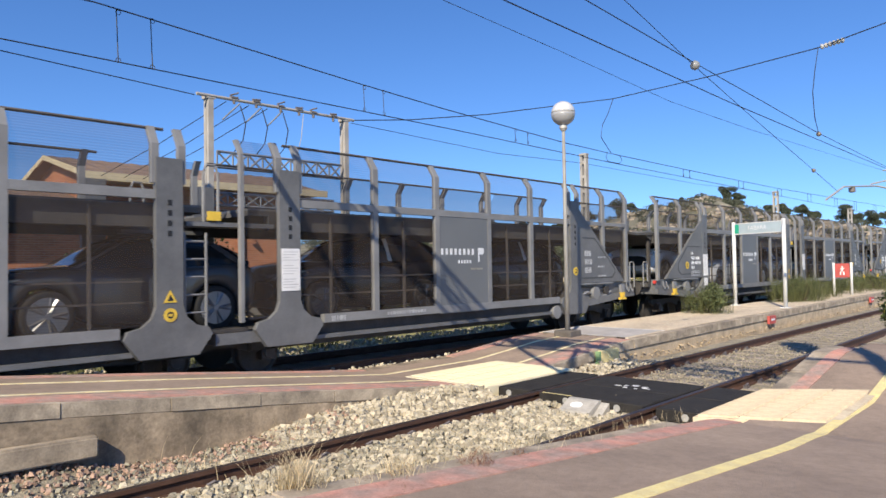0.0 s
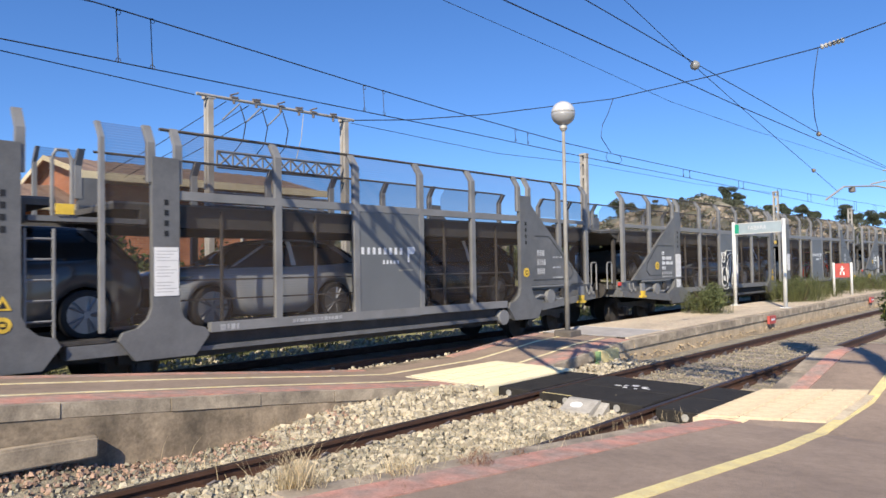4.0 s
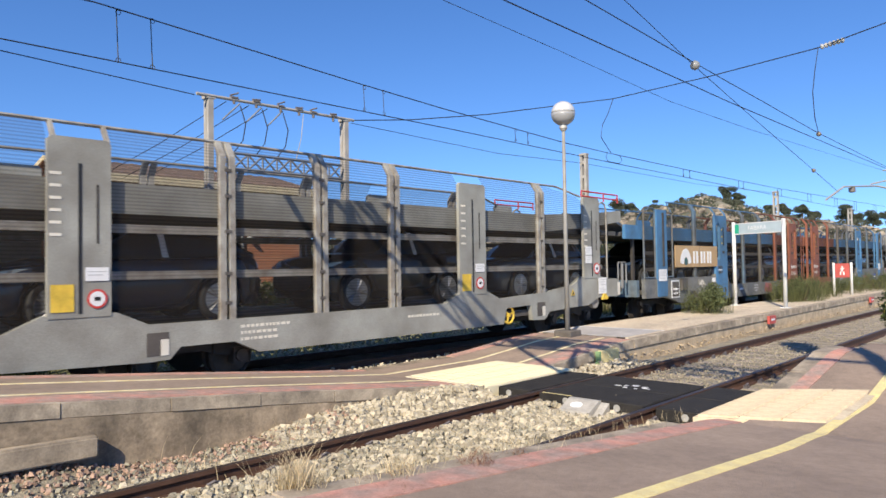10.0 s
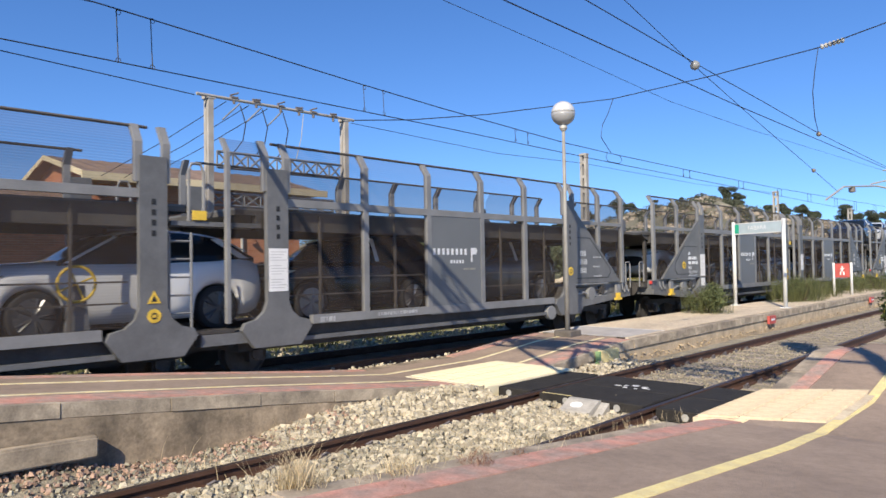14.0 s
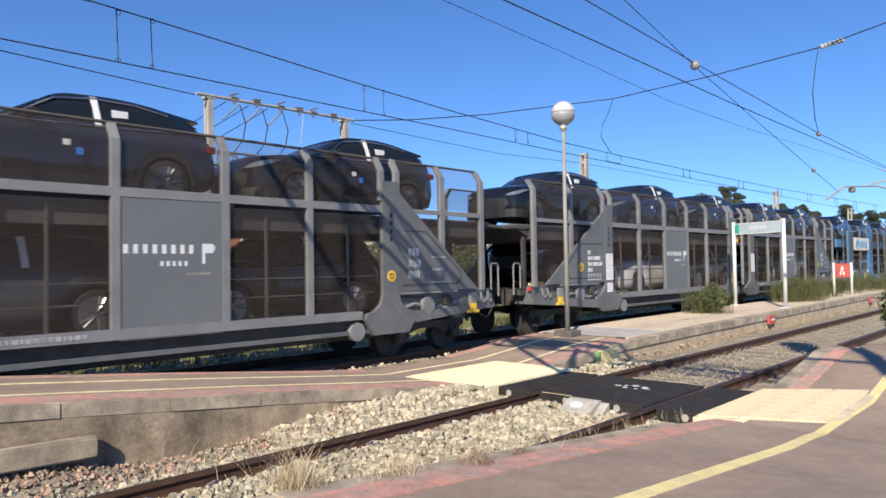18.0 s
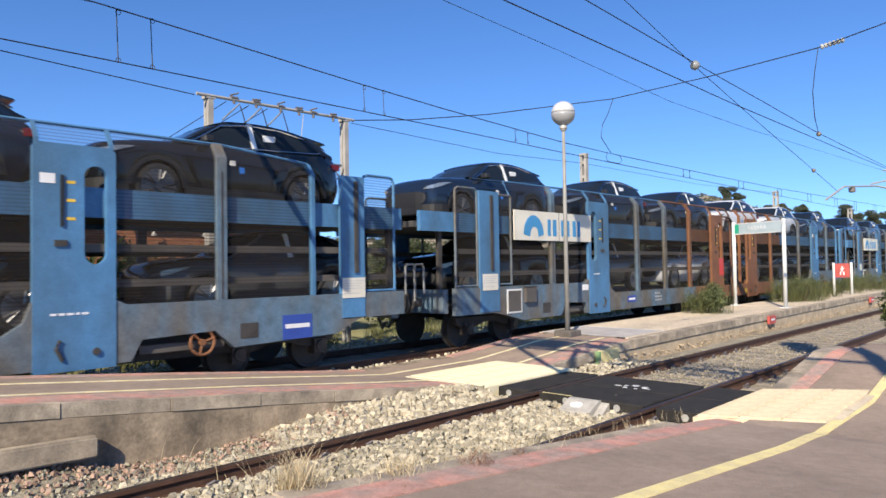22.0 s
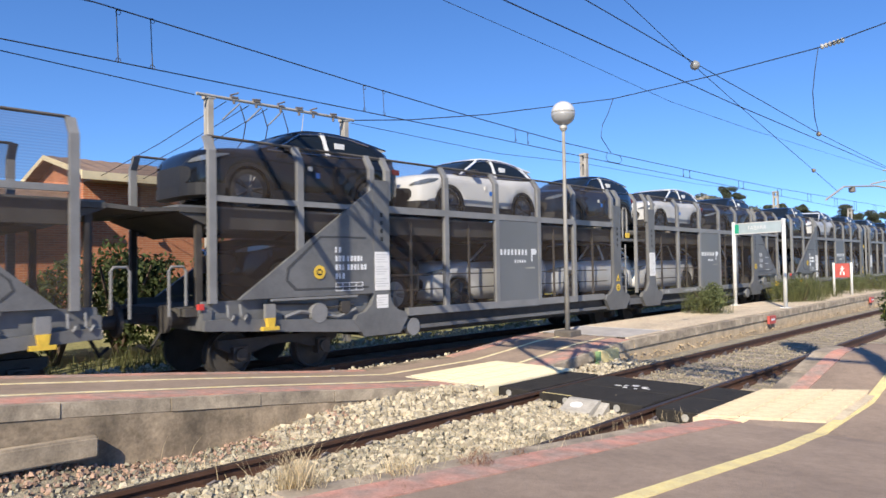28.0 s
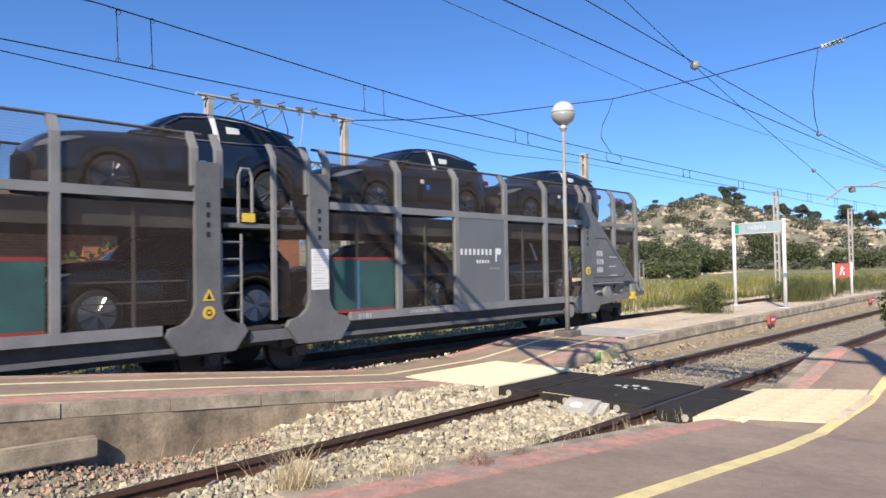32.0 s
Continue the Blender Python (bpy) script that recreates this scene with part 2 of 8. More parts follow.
TYRE = mat("tyre_rubber", (0.02, 0.02, 0.021), 0.8, vary=0.2)
RIM = mat("alloy_rim", (0.31, 0.31, 0.32), 0.32, 0.7, vary=0.1)
DARKRIM = mat("dark_alloy_rim", (0.11, 0.11, 0.115), 0.3, 0.6, vary=0.1)
LAMPGLASS = mat("headlamp_lens", (0.26, 0.28, 0.30), 0.10, 0.4, vary=0.3, scale=25.0, coat=0.8)
TAILRED = mat("tail_lamp_red", (0.16, 0.010, 0.010), 0.2, vary=0.05)
CHROME = mat("chrome_trim", (0.75, 0.75, 0.76), 0.15, 1.0, vary=0.05)
TEALMARK = mat("dark_teal_mark", (0.05, 0.12, 0.12), 0.6, vary=0.2)
FILM = mat("blue_sticker", (0.03, 0.20, 0.72), 0.5, vary=0.05)
GLOBELOW = mat("grey_frosted_bowl", (0.36, 0.36, 0.355), 0.3, vary=0.06, coat=0.4)
GLOBE = mat("frosted_globe", (0.56, 0.56, 0.55), 0.18, vary=0.04, coat=0.5)


def car_paint(name, col):
    m = mat(name, col, 0.14, 0.0, vary=0.06, scale=0.7, coat=0.35, spec=0.4)
    return m


def window_tint():
    m = bpy.data.materials.new("tinted_glass")
    m.use_nodes = True
    b = m.node_tree.nodes["Principled BSDF"]
    b.inputs["Base Color"].default_value = (0.012, 0.016, 0.02, 1)
    b.inputs["Roughness"].default_value, b.inputs["Specular IOR Level"].default_value = 0.08, 0.35
    return m


TINT = window_tint()


# ---- building helpers ----
def box(bm, x0, x1, y0, y1, z0, z1):
    v = [bm.verts.new(p) for p in ((x0, y0, z0), (x1, y0, z0), (x1, y1, z0), (x0, y1, z0), (x0, y0, z1), (x1, y0, z1), (x1, y1, z1), (x0, y1, z1))]
    for f in ((3, 2, 1, 0), (4, 5, 6, 7), (0, 1, 5, 4), (1, 2, 6, 5), (2, 3, 7, 6), (3, 0, 4, 7)):
        bm.faces.new([v[i] for i in f])
    return bm


def prism(bm, poly, y0, y1):
    """A plate: a polygon of (x, z) corners, given a thickness from y0 to y1."""
    a, b = [bm.verts.new((x, y0, z)) for x, z in poly], [bm.verts.new((x, y1, z)) for x, z in poly]
    n = len(poly)
    bm.faces.new(a)
    bm.faces.new(b[::-1])
    for i in range(n):
        bm.faces.new((a[i], b[i], b[(i + 1) % n], a[(i + 1) % n]))
    return bm


def tube(bm, pts, r, n=6, r1=None):
    """A round bar through the points, tapering to r1."""
    pts = [Vector(p) for p in pts]
    rings = []
    for i, p in enumerate(pts):
        d = (pts[min(i + 1, len(pts) - 1)] - pts[max(i - 1, 0)]).normalized()
        s = d.cross((0, 0, 1) if abs(d.z) < 0.9 else (0, 1, 0)).normalized()
        t = s.cross(d)
        rr = r if r1 is None else r + (r1 - r) * i / (len(pts) - 1)
        rings.append([bm.verts.new(p + s * (rr * math.cos(2 * math.pi * k / n)) + t * (rr * math.sin(2 * math.pi * k / n))) for k in range(n)])
    for a, b in zip(rings, rings[1:]):
        for k in range(n):
            bm.faces.new((a[k], a[(k + 1) % n], b[(k + 1) % n], b[k]))
    bm.faces.new(rings[0][::-1])
    bm.faces.new(rings[-1])
    return bm


def lathe(bm, prof, n=20, axis="z", at=(0, 0, 0)):
    """A turned body from (radius, height) pairs."""
    rings = []
    for r, z in prof:
        ring = []
        for k in range(n):
            c, s = r * math.cos(2 * math.pi * k / n), r * math.sin(2 * math.pi * k / n)
            p = (c, s, z) if axis == "z" else (c, z, s)
            ring.append(bm.verts.new((p[0] + at[0], p[1] + at[1], p[2] + at[2])))
        rings.append(ring)
    for a, b in zip(rings, rings[1:]):
        for k in range(n):
            bm.faces.new((a[k], a[(k + 1) % n], b[(k + 1) % n], b[k]))
    bm.faces.new(rings[0][::-1])
    bm.faces.new(rings[-1])
    return bm


def finish(name, bm, material, smooth=False):
    bmesh.ops.recalc_face_normals(bm, faces=bm.faces)
    me = bpy.data.meshes.new(name)
    bm.to_mesh(me)
    bm.free()
    me.materials.append(material)
    if smooth:
        me.shade_smooth()
    return me


def part(name, bm, material, parent, label="", smooth=False):
    ob = new(name, finish(name, bm, material, smooth))
    ob.parent = parent
    if label:
        ob["label"] = label
    return ob


def share(name, mesh, parent, m=None, label=""):
    ob = new(name, mesh)
    ob.parent = parent
    if m is not None:
        ob.matrix_basis = m
    if label:
        ob["label"] = label
    return ob


def thing(name, label, category, group="", at=(0, 0, 0), rz=0.0):
    ob = new(name)
    ob.empty_display_size = 0.2
    ob.matrix_basis = pose(*at, 0, 0, rz)
    return tagged(ob, label, category, group)


def solid(name, bm, material, label, category, kind="", group="", smooth=False):
    return tagged(new(name, finish(name, bm, material, smooth)), label, category, group, kind)


def lerp_table(table, x):
    if x <= table[0][0]:
        return table[0][1]
    for (a, p), (b, q) in zip(table, table[1:]):
        if x <= b:
            return p + (q - p) * (x - a) / (b - a)
    return table[-1][1]


def B():
    return bmesh.new()


# ---- the ground, tracks and platforms ----
NEAR_C, FAR_C, GAUGE = 4.93, 11.25, 0.868
NEAR_TOP = [(-40, 0.60), (1.2, 0.60), (2.15, 0.53), (4.4, 0.33), (7.35, 0.06), (7.75, 0.01), (9.8, 0.012), (10.4, 0.10), (12.0, 0.34), (13.5, 0.36), (60, 0.36)]
ISLE_TOP = [(-40, 0.68), (1.0, 0.68), (2.2, 0.57), (4.3, 0.36), (6.7, 0.10), (7.6, 0.012), (9.85, 0.012), (10.9, 0.10), (11.8, 0.19), (13.0, 0.23), (17, 0.27), (22, 0.30), (31, 0.35), (40, 0.37)]


def near_z(x):
    return lerp_table(NEAR_TOP, x)


def isle_z(x):
    return lerp_table(ISLE_TOP, x)


def isle_back(x):
    """How far the back edge of the island draws in towards its far end."""
    return lerp_table([(13.5, 0.0), (20.75, 0.16), (28.8, 0.45), (40.0, 0.6)], x)


def strip(bm, top, xs, y0, y1, lift, drop, pull=0):
    """A band that follows a platform's height from xs[0] to xs[-1]: top face at top(x) + lift, closed down to drop below it."""
    rows = []
    for x in xs:
        z = top(x)
        q1 = y1 - (isle_back(x) if pull else 0)
        q0 = y0 - (isle_back(x) if pull > 1 else 0)
        rows.append([bm.verts.new(p) for p in ((x, q0, z + lift), (x, q1, z + lift), (x, q1, z - drop), (x, q0, z - drop))])
    for a, b in zip(rows, rows[1:]):
        for k in range(4):
            bm.faces.new((a[k], b[k], b[(k + 1) % 4], a[(k + 1) % 4]))
    bm.faces.new(rows[0])
    bm.faces.new(rows[-1][::-1])
    return bm


def steps(x0, x1, table, extra=0.0):
    xs = {x0, x1} | {x for x, _ in table if x0 < x < x1}
    if extra:
        n = max(1, round((x1 - x0) / extra))
        xs |= {x0 + (x1 - x0) * k / n for k in range(n + 1)}
    return sorted(xs)


def far_ground(x, y):
    z = -0.32
    if y > 14.5:
        z += min(1.0, (y - 14.5) / 10.0) * 0.55
    if x > 60 or y > 60:
        d = max(x - 60, y - 60, 0)
        z += min(4.0, d * 0.012)
    return z


bm = B()
gx = [-1500, -400, -120, -60, -30] + [k * 5.0 for k in range(-4, 25)] + [140, 180, 240, 320, 450, 700, 1100, 2200]
gy = [-1500, -400, -100, -40, -15, -5, 0, 3, 7, 9.5, 12, 14.5, 17, 20, 25, 30, 38, 48, 60, 80, 110, 160, 240, 400, 800, 2200]
grid = [[bm.verts.new((x, y, far_ground(x, y))) for y in gy] for x in gx]
for i in range(len(gx) - 1):
    for j in range(len(gy) - 1):
        bm.faces.new((grid[i][j], grid[i + 1][j], grid[i + 1][j + 1], grid[i][j + 1]))
solid("ground", bm, EARTH, "dry earth with patchy green weeds", "ground", "structure", smooth=True)


def ballast_bed(name, yc, half, z, label, x0=-40, x1=260):
    bm = B()
    prism_pts = [(yc - half - 0.5, -0.40), (yc - half, z), (yc + half, z), (yc + half + 0.5, -0.40)]
    n = 60
    rows = []
    for k in range(n + 1):
        x = x0 + (x1 - x0) * k / n
        rows.append([bm.verts.new((x, y, zz)) for y, zz in prism_pts])
    for a, b in zip(rows, rows[1:]):
        for k in range(3):
            bm.faces.new((a[k], b[k], b[k + 1], a[k + 1]))
    return solid(name, bm, BALLASTBED, label, "ballast", "structure")


ballast_bed("ballast_bed", NEAR_C, 1.75, -0.155, "beige gravel bed under the siding track")
ballast_bed("ballast_bed", FAR_C, 1.85, -0.155, "grey gravel bed under the main track")

RAILPROF = [(-0.036, 0), (0.036, 0), (0.036, -0.035), (0.009, -0.05), (0.009, -0.125), (0.07, -0.14), (0.07, -0.152), (-0.07, -0.152), (-0.07, -0.14), (-0.009, -0.125), (-0.009, -0.05), (-0.036, -0.035)]


def rail(y, parent, x0=-40.0, x1=260.0):
    bm = B()
    a, b = [bm.verts.new((x0, y + p, q)) for p, q in RAILPROF], [bm.verts.new((x1, y + p, q)) for p, q in RAILPROF]
    for k in range(len(RAILPROF)):
        bm.faces.new((a[k], b[k], b[(k + 1) % len(a)], a[(k + 1) % len(a)]))
    bm.faces.new(a)
    bm.faces.new(b[::-1])
    ob = part("rail", bm, RAIL, parent)
    bm = B()
    box(bm, x0, x1, y - 0.028, y + 0.028, 0.0, 0.003)
    part("rail_head", bm, RAILTOP, ob, "dull worn running surface")
    return ob


def track(yc, label):
    t = thing("railway_track", label, "track")
    t["kind"] = "structure"
    for s in (-1, 1):
        rail(yc + s * GAUGE, t)
    bm = B()
    box(bm, -0.12, 0.12, -1.27, 1.27, -0.20, -0.146)
    me = finish("sleeper", bm, SLEEPER)
    clip = B()
    for s in (-1, 1):
        for d in (-0.11, 0.11):
            box(clip, -0.05, 0.05, s * GAUGE + d - 0.03, s * GAUGE + d + 0.03, -0.146, -0.10)
            tube(clip, [(-0.06, s * GAUGE + d, -0.10), (0.0, s * GAUGE + d * 1.2, -0.075), (0.06, s * GAUGE + d, -0.10)], 0.014, 5)
    cme = finish("rail_clip", clip, CLIPSTEEL)
    for k in range(75 if yc < 8 else 40):
        x = -3 + 0.6 * k
        sl = share("sleeper", me, t, pose(x, yc, 0))
        if k < 32 and yc < 8:
            share("rail_clip", cme, sl)
    return t


track(NEAR_C, "rusty siding rails on concrete sleepers in beige ballast")
track(FAR_C, "main line rails on concrete sleepers behind the platform")

# near platform: asphalt body, red edge band, pale kerb, yellow line
bm = B()
strip(bm, near_z, steps(-40, 13.5, NEAR_TOP), -9.0, 2.88, 0.0, 1.0)
solid("platform_near", bm, ASPHALT, "worn brownish asphalt platform surface with a ramp", "platform", "structure")
plat = thing("platform_edge", "faded red painted platform edge with worn pale kerb", "kerb")
plat["kind"] = "structure"
for a, b in ((-40, -6), (-6, 7.72), (9.84, 12.7)):
    bm = strip(B(), near_z, steps(a, b, NEAR_TOP), 2.884, 3.16 if b < 9 else 3.10, 0.009, 0.5)
    part("edge_paint", bm, REDEDGE, plat, "faded red painted band")
x = -7.5
while x < 12.4:
    w = 1.2
    if 6.6 < x < 9.8:
        x = 9.84
    if x > 9.8:
        w = 1.0
    bm = strip(B(), near_z, steps(x, x + w - 0.012, NEAR_TOP), 3.104, 3.33 + random.uniform(-0.006, 0.006), 0.0 + random.uniform(-0.004, 0.006), 0.16)
    part("kerb_stone", bm, COPING, plat)
    x += w
bm = strip(B(), near_z, steps(-40, 12.8, NEAR_TOP), 3.104, 3.22, -0.17, 0.9)
part("kerb_wall", bm, CONCRETE, plat)
bm = strip(B(), near_z, steps(-10, 13.4, NEAR_TOP, 0.5), 1.97, 2.09, 0.006, 0.02)
for v in bm.verts:
    v.co.y += lerp_table([(6.4, 0.0), (7.9, 0.09)], v.co.x)
solid("yellow_line", bm, LINE, "worn yellow safety line painted on asphalt", "line", "structure")

pad = thing("tactile_paving", "cream ribbed tactile paving leading to the track crossing", "paving")
pad["kind"] = "structure"
tb = B()
box(tb, 0.004, 0.396, 0.004, 0.396, -0.05, 0.0)
for k in range(6):
    box(tb, 0.02 + k * 0.063, 0.05 + k * 0.063, 0.02, 0.38, 0.0, 0.005)
tile = finish("tile", tb, TACTILE)
SKEW = 0.46
tb = B()
box(tb, 0.004, 0.300, 0.004, 0.396, -0.05, 0.0)
for k in range(6):
    box(tb, 0.015 + k * 0.048, 0.036 + k * 0.048, 0.01, 0.39, 0.0, 0.014)
tb.transform(Matrix(((1, -SKEW, 0, 0), (0, 1, 0, 0), (0, 0, 1, 0), (0, 0, 0, 1))))
tantile = finish("tile", tb, TANTILE)


def pad_z(x, y):
    """Height of the tactile paving, which climbs at its far corner with the platform's ramp."""
    q = max(0.0, min(1.0, (3.42 - y) / 1.32))
    f_ = max(0.0, min(1.0, (x - 7.68 - 0.64 * q) / 2.14))
    return 0.017 + 0.06 * q * f_


for i in range(7):
    for j in range(3):
        tx_, ty_ = 7.74 + i * 0.303 + SKEW * (1.2 - j * 0.4), 2.20 + j * 0.4
        tz_ = pad_z(tx_, ty_)
        lean_x = math.degrees(math.atan((pad_z(tx_ - 0.1, ty_ + 0.3) - tz_) / 0.3))
        lean_y = math.degrees(math.atan((pad_z(tx_ + 0.3, ty_) - tz_) / 0.3))
        share("tile", tantile, pad, pose(tx_, ty_, tz_ + 0.005, lean_x, -lean_y, 0))
bm = B()
gv = []
for a in range(7):
    y = 3.42 - 1.32 * a / 6
    x0, x1 = 7.68 + 0.64 * a / 6, 9.82 + 0.62 * a / 6
    gv.append([bm.verts.new((x0 + (x1 - x0) * b / 6, y, pad_z(x0 + (x1 - x0) * b / 6, y) - 0.006)) for b in range(7)])
for a in range(6):
    for b in range(6):
        bm.faces.new((gv[a][b], gv[a][b + 1], gv[a + 1][b + 1], gv[a + 1][b]))
r_ = bmesh.ops.extrude_face_region(bm, geom=bm.faces[:])
bmesh.ops.translate(bm, verts=[v for v in r_["geom"] if isinstance(v, bmesh.types.BMVert)], vec=(0, 0, -0.25))
part("tile_bed", bm, TANTILE, pad)

# island platform between the two tracks
bm = B()
strip(bm, isle_z, steps(-40, 40, ISLE_TOP + [(13.5, 0), (23.0, 0)]), 7.45, 9.16, 0.0, 1.0, 1)
solid("platform_island", bm, ASPHALT, "asphalt island platform ramping down to the crossing", "platform", "structure")
isle = thing("platform_edge", "weathered concrete platform wall with red painted coping", "kerb")
isle["kind"] = "structure"
for y0, y1 in ((7.16, 7.446), (9.164, 9.40)):
    for a, b in ((-40, 7.65), (9.9, 12.9)):
        part("edge_paint", strip(B(), isle_z, steps(a, b, ISLE_TOP), 7.03 if y0 < 8 else y0, y1, 0.008, 0.9), REDEDGE, isle, "faded red painted band")
x = -8.24
while x < 40:
    w = 1.04 if x < 9 else 1.5
    if 7.0 < x < 9.9:
        x = 9.9
        w = 1.5
    for y0, y1 in ((6.93, 7.156),):
        bm = strip(B(), isle_z, steps(x, x + w - 0.009, ISLE_TOP), y0 + random.uniform(-0.008, 0.008), y1, random.uniform(-0.005, 0.003), 0.135 if x < 9 else 0.17)
        part("coping_stone", bm, COPING, isle)
    x += w
x = -8.0
while x < 40:
    w = 5.0 if x < 9 else 10.0
    if x == 7.0:
        x, w = 9.9, 10.0
    bm = strip(B(), isle_z, steps(x, x + w, ISLE_TOP), 6.937 if x < 9 else 6.965, 7.156, -0.14 if x < 9 else -0.175, 1.1)
    part("wall_section", bm, CONCRETE if x < 9 else EARTHWALL, isle)
    x += w
part("back_wall", strip(B(), isle_z, steps(-40, 40, ISLE_TOP + [(13.5, 0), (23.0, 0)]), 9.17, 9.48, -0.01, 1.1, 2), CONCRETE, isle)
bm = strip(B(), isle_z, steps(13.1, 39.9, ISLE_TOP + [(13.5, 0), (23.0, 0)]), 7.18, 9.46, 0.008, 0.05, 1)
solid("paving_island", bm, PAVING, "sandy pink paving on the island platform", "paving", "structure")
bm = strip(B(), isle_z, steps(13.1, 14.75, ISLE_TOP), 7.25, 9.3, 0.014, 0.02)
bm2 = B()
solid("paving_patch", bm, PATCH, "grey concrete patch outlined in white", "paving", "structure")
strip(bm2, isle_z, steps(14.75, 14.81, ISLE_TOP), 7.2, 9.35, 0.014, 0.02)
strip(bm2, isle_z, steps(13.1, 14.75, ISLE_TOP), 9.3, 9.35, 0.014, 0.02)
solid("white_line", bm2, PAPER, "thin white outline of the paving patch", "line", "structure")
for y0, y1, m_ in ((8.56, 8.63, PALELINE), (7.62, 7.68, PALELINE)):
    bm = strip(B(), isle_z, steps(-10, 12.9, ISLE_TOP, 0.5), y0, y1, 0.007, 0.02)
    solid("yellow_line", bm, m_, "pale yellow line painted along the platform", "line", "structure")
pad2 = thing("tactile_paving", "bright cream tactile paving at the foot of the ramps", "paving")
pad2["kind"] = "structure"
part("tile_bed", strip(B(), isle_z, steps(7.62, 9.92, ISLE_TOP), 6.46, 8.14, 0.010, 0.35), TACTILE, pad2)
for i in range(5):
    for j in range(4):
        share("tile", tile, pad2, pose(7.72 + i * 0.42, 6.50 + j * 0.41, 0.03))

# rubber panel crossing over the siding
cross = thing("track_crossing", "black rubber panel crossing between the platforms", "crossing")
for y0, y1 in ((3.44, 3.98), (4.15, 5.71), (5.88, 6.44)):
    for k in range(2):
        bm = B()
        x0 = 7.88 + 0.93 * k
        box(bm, x0, x0 + 0.922, y0, y1, -0.13, 0.012)
        bmesh.ops.bevel(bm, geom=bm.edges[:], offset=0.012, segments=1, affect="EDGES")
        part("rubber_panel", bm, RUBBER, cross)
bolt = B()
lathe(bolt, [(0.045, -0.02), (0.045, 0.006), (0.02, 0.008), (0.02, -0.004)], 14)
bolt.transform(Matrix.Rotation(radians(-90), 4, "Y"))
bme = finish("end_cap", bolt, GALV)
for y in (3.60, 4.50, 5.27, 6.24):
    share("end_cap", bme, cross, pose(7.875, y, -0.06), "round steel end cap")
prism(bm := B(), [(-0.30, -0.16), (0.010, -0.16), (0.010, 0.012), (-0.05, 0.010), (-0.28, -0.10)], 4.72, 5.17)
prism(bm, [(-0.22, -0.16), (0.010, -0.16), (0.010, -0.01)], 4.60, 4.715)
bm.transform(Matrix.Translation((7.86, 0, 0)))
df = part("deflector", bm, DEFLECT, cross, "pale grey metal deflector wedge")
bm = lathe(B(), [(0.001, 0.0), (0.075, 0.0), (0.075, 0.003), (0.001, 0.003)], 14)
bm.transform(Matrix.Translation((7.69, 4.98, -0.045)) @ Matrix.Rotation(radians(-25.6), 4, "Y") @ Matrix.Diagonal((0.8, 1.2, 1, 1)))
part("white_spot", bm, PAPER, df, "worn white spot")
bm = B()
for k in range(7):
    a = k * 0.075
    d = 0.10 * math.sin(k * 2.6)
    box(bm, 8.98 + d, 9.02 + d + 0.04 * (k % 2), 4.62 + a, 4.72 + a - 0.03 * (k % 3), 0.0135, 0.0165)
part("worn_mark", bm, PAPER, cross, "worn white painted mark")["kind"] = "stuff"
bm = box(B(), 7.882, 7.905, 5.18, 5.66, 0.013, 0.016)
part("edge_mark", bm, LINE, cross, "yellow painted edge")

# spare concrete kerb stone leaning on the wall, painted end block
bm = box(B(), -2.6, 2.44, -0.02, 0.11, 0.0, 0.20)
bmesh.ops.bevel(bm, geom=bm.edges[:], offset=0.02, segments=2, affect="EDGES")
kerb = solid("spare_kerb_beam", bm, COPING, "loose concrete kerb beam lying along the wall", "beam")
kerb.matrix_basis = pose(0, 6.80, 0.10, 0, 1.2, 0)
bm = box(B(), 11.45, 12.12, 6.84, 6.925, -0.15, 0.15)
bmesh.ops.bevel(bm, geom=bm.edges[:], offset=0.015, segments=1, affect="EDGES")
eb = thing("end_block", "yellow painted concrete block with a green edge", "block")
part("body", bm, LINE, eb)
part("side_stripe", box(B(), 11.38, 11.446, 6.838, 6.926, -0.15, 0.14), DULLGREEN, eb, "green painted stripe")

# ---- street lamp ----
lamp = thing("platform_lamp", "slim grey post with a half frosted globe", "lamp", at=(12.84, 8.50, isle_z(12.84)))
bm = box(B(), -0.22, 0.22, -0.22, 0.22, -0.05, 0.13)
bmesh.ops.bevel(bm, geom=bm.edges[:], offset=0.02, segments=1, affect="EDGES")
part("footing", bm, SHADEDCONC, lamp, "square concrete footing")
part("post", tube(B(), [(0, 0, 0.1), (0, 0, 2.4), (0, 0, 4.58)], 0.055, 12, 0.035), LAMPPOST, lamp, "tapered galvanised post", True)
part("collar", lathe(B(), [(0.05, 4.52), (0.09, 4.58), (0.09, 4.63), (0.05, 4.66)], 16), GALV, lamp)
prof = [(0.27 * math.sin(math.pi * k / 16), 4.91 - 0.27 * math.cos(math.pi * k / 16)) for k in range(1, 9)]
part("reflector_bowl", lathe(B(), [(0.05, 4.64)] + prof, 28), GLOBELOW, lamp, "duller lower half of the globe", True)
prof = [(0.268 * math.sin(math.pi * k / 16), 4.913 - 0.268 * math.cos(math.pi * k / 16)) for k in range(8, 16)]
part("globe", lathe(B(), prof + [(0.01, 5.18)], 28), GLOBE, lamp, "frosted upper half of the globe", True)

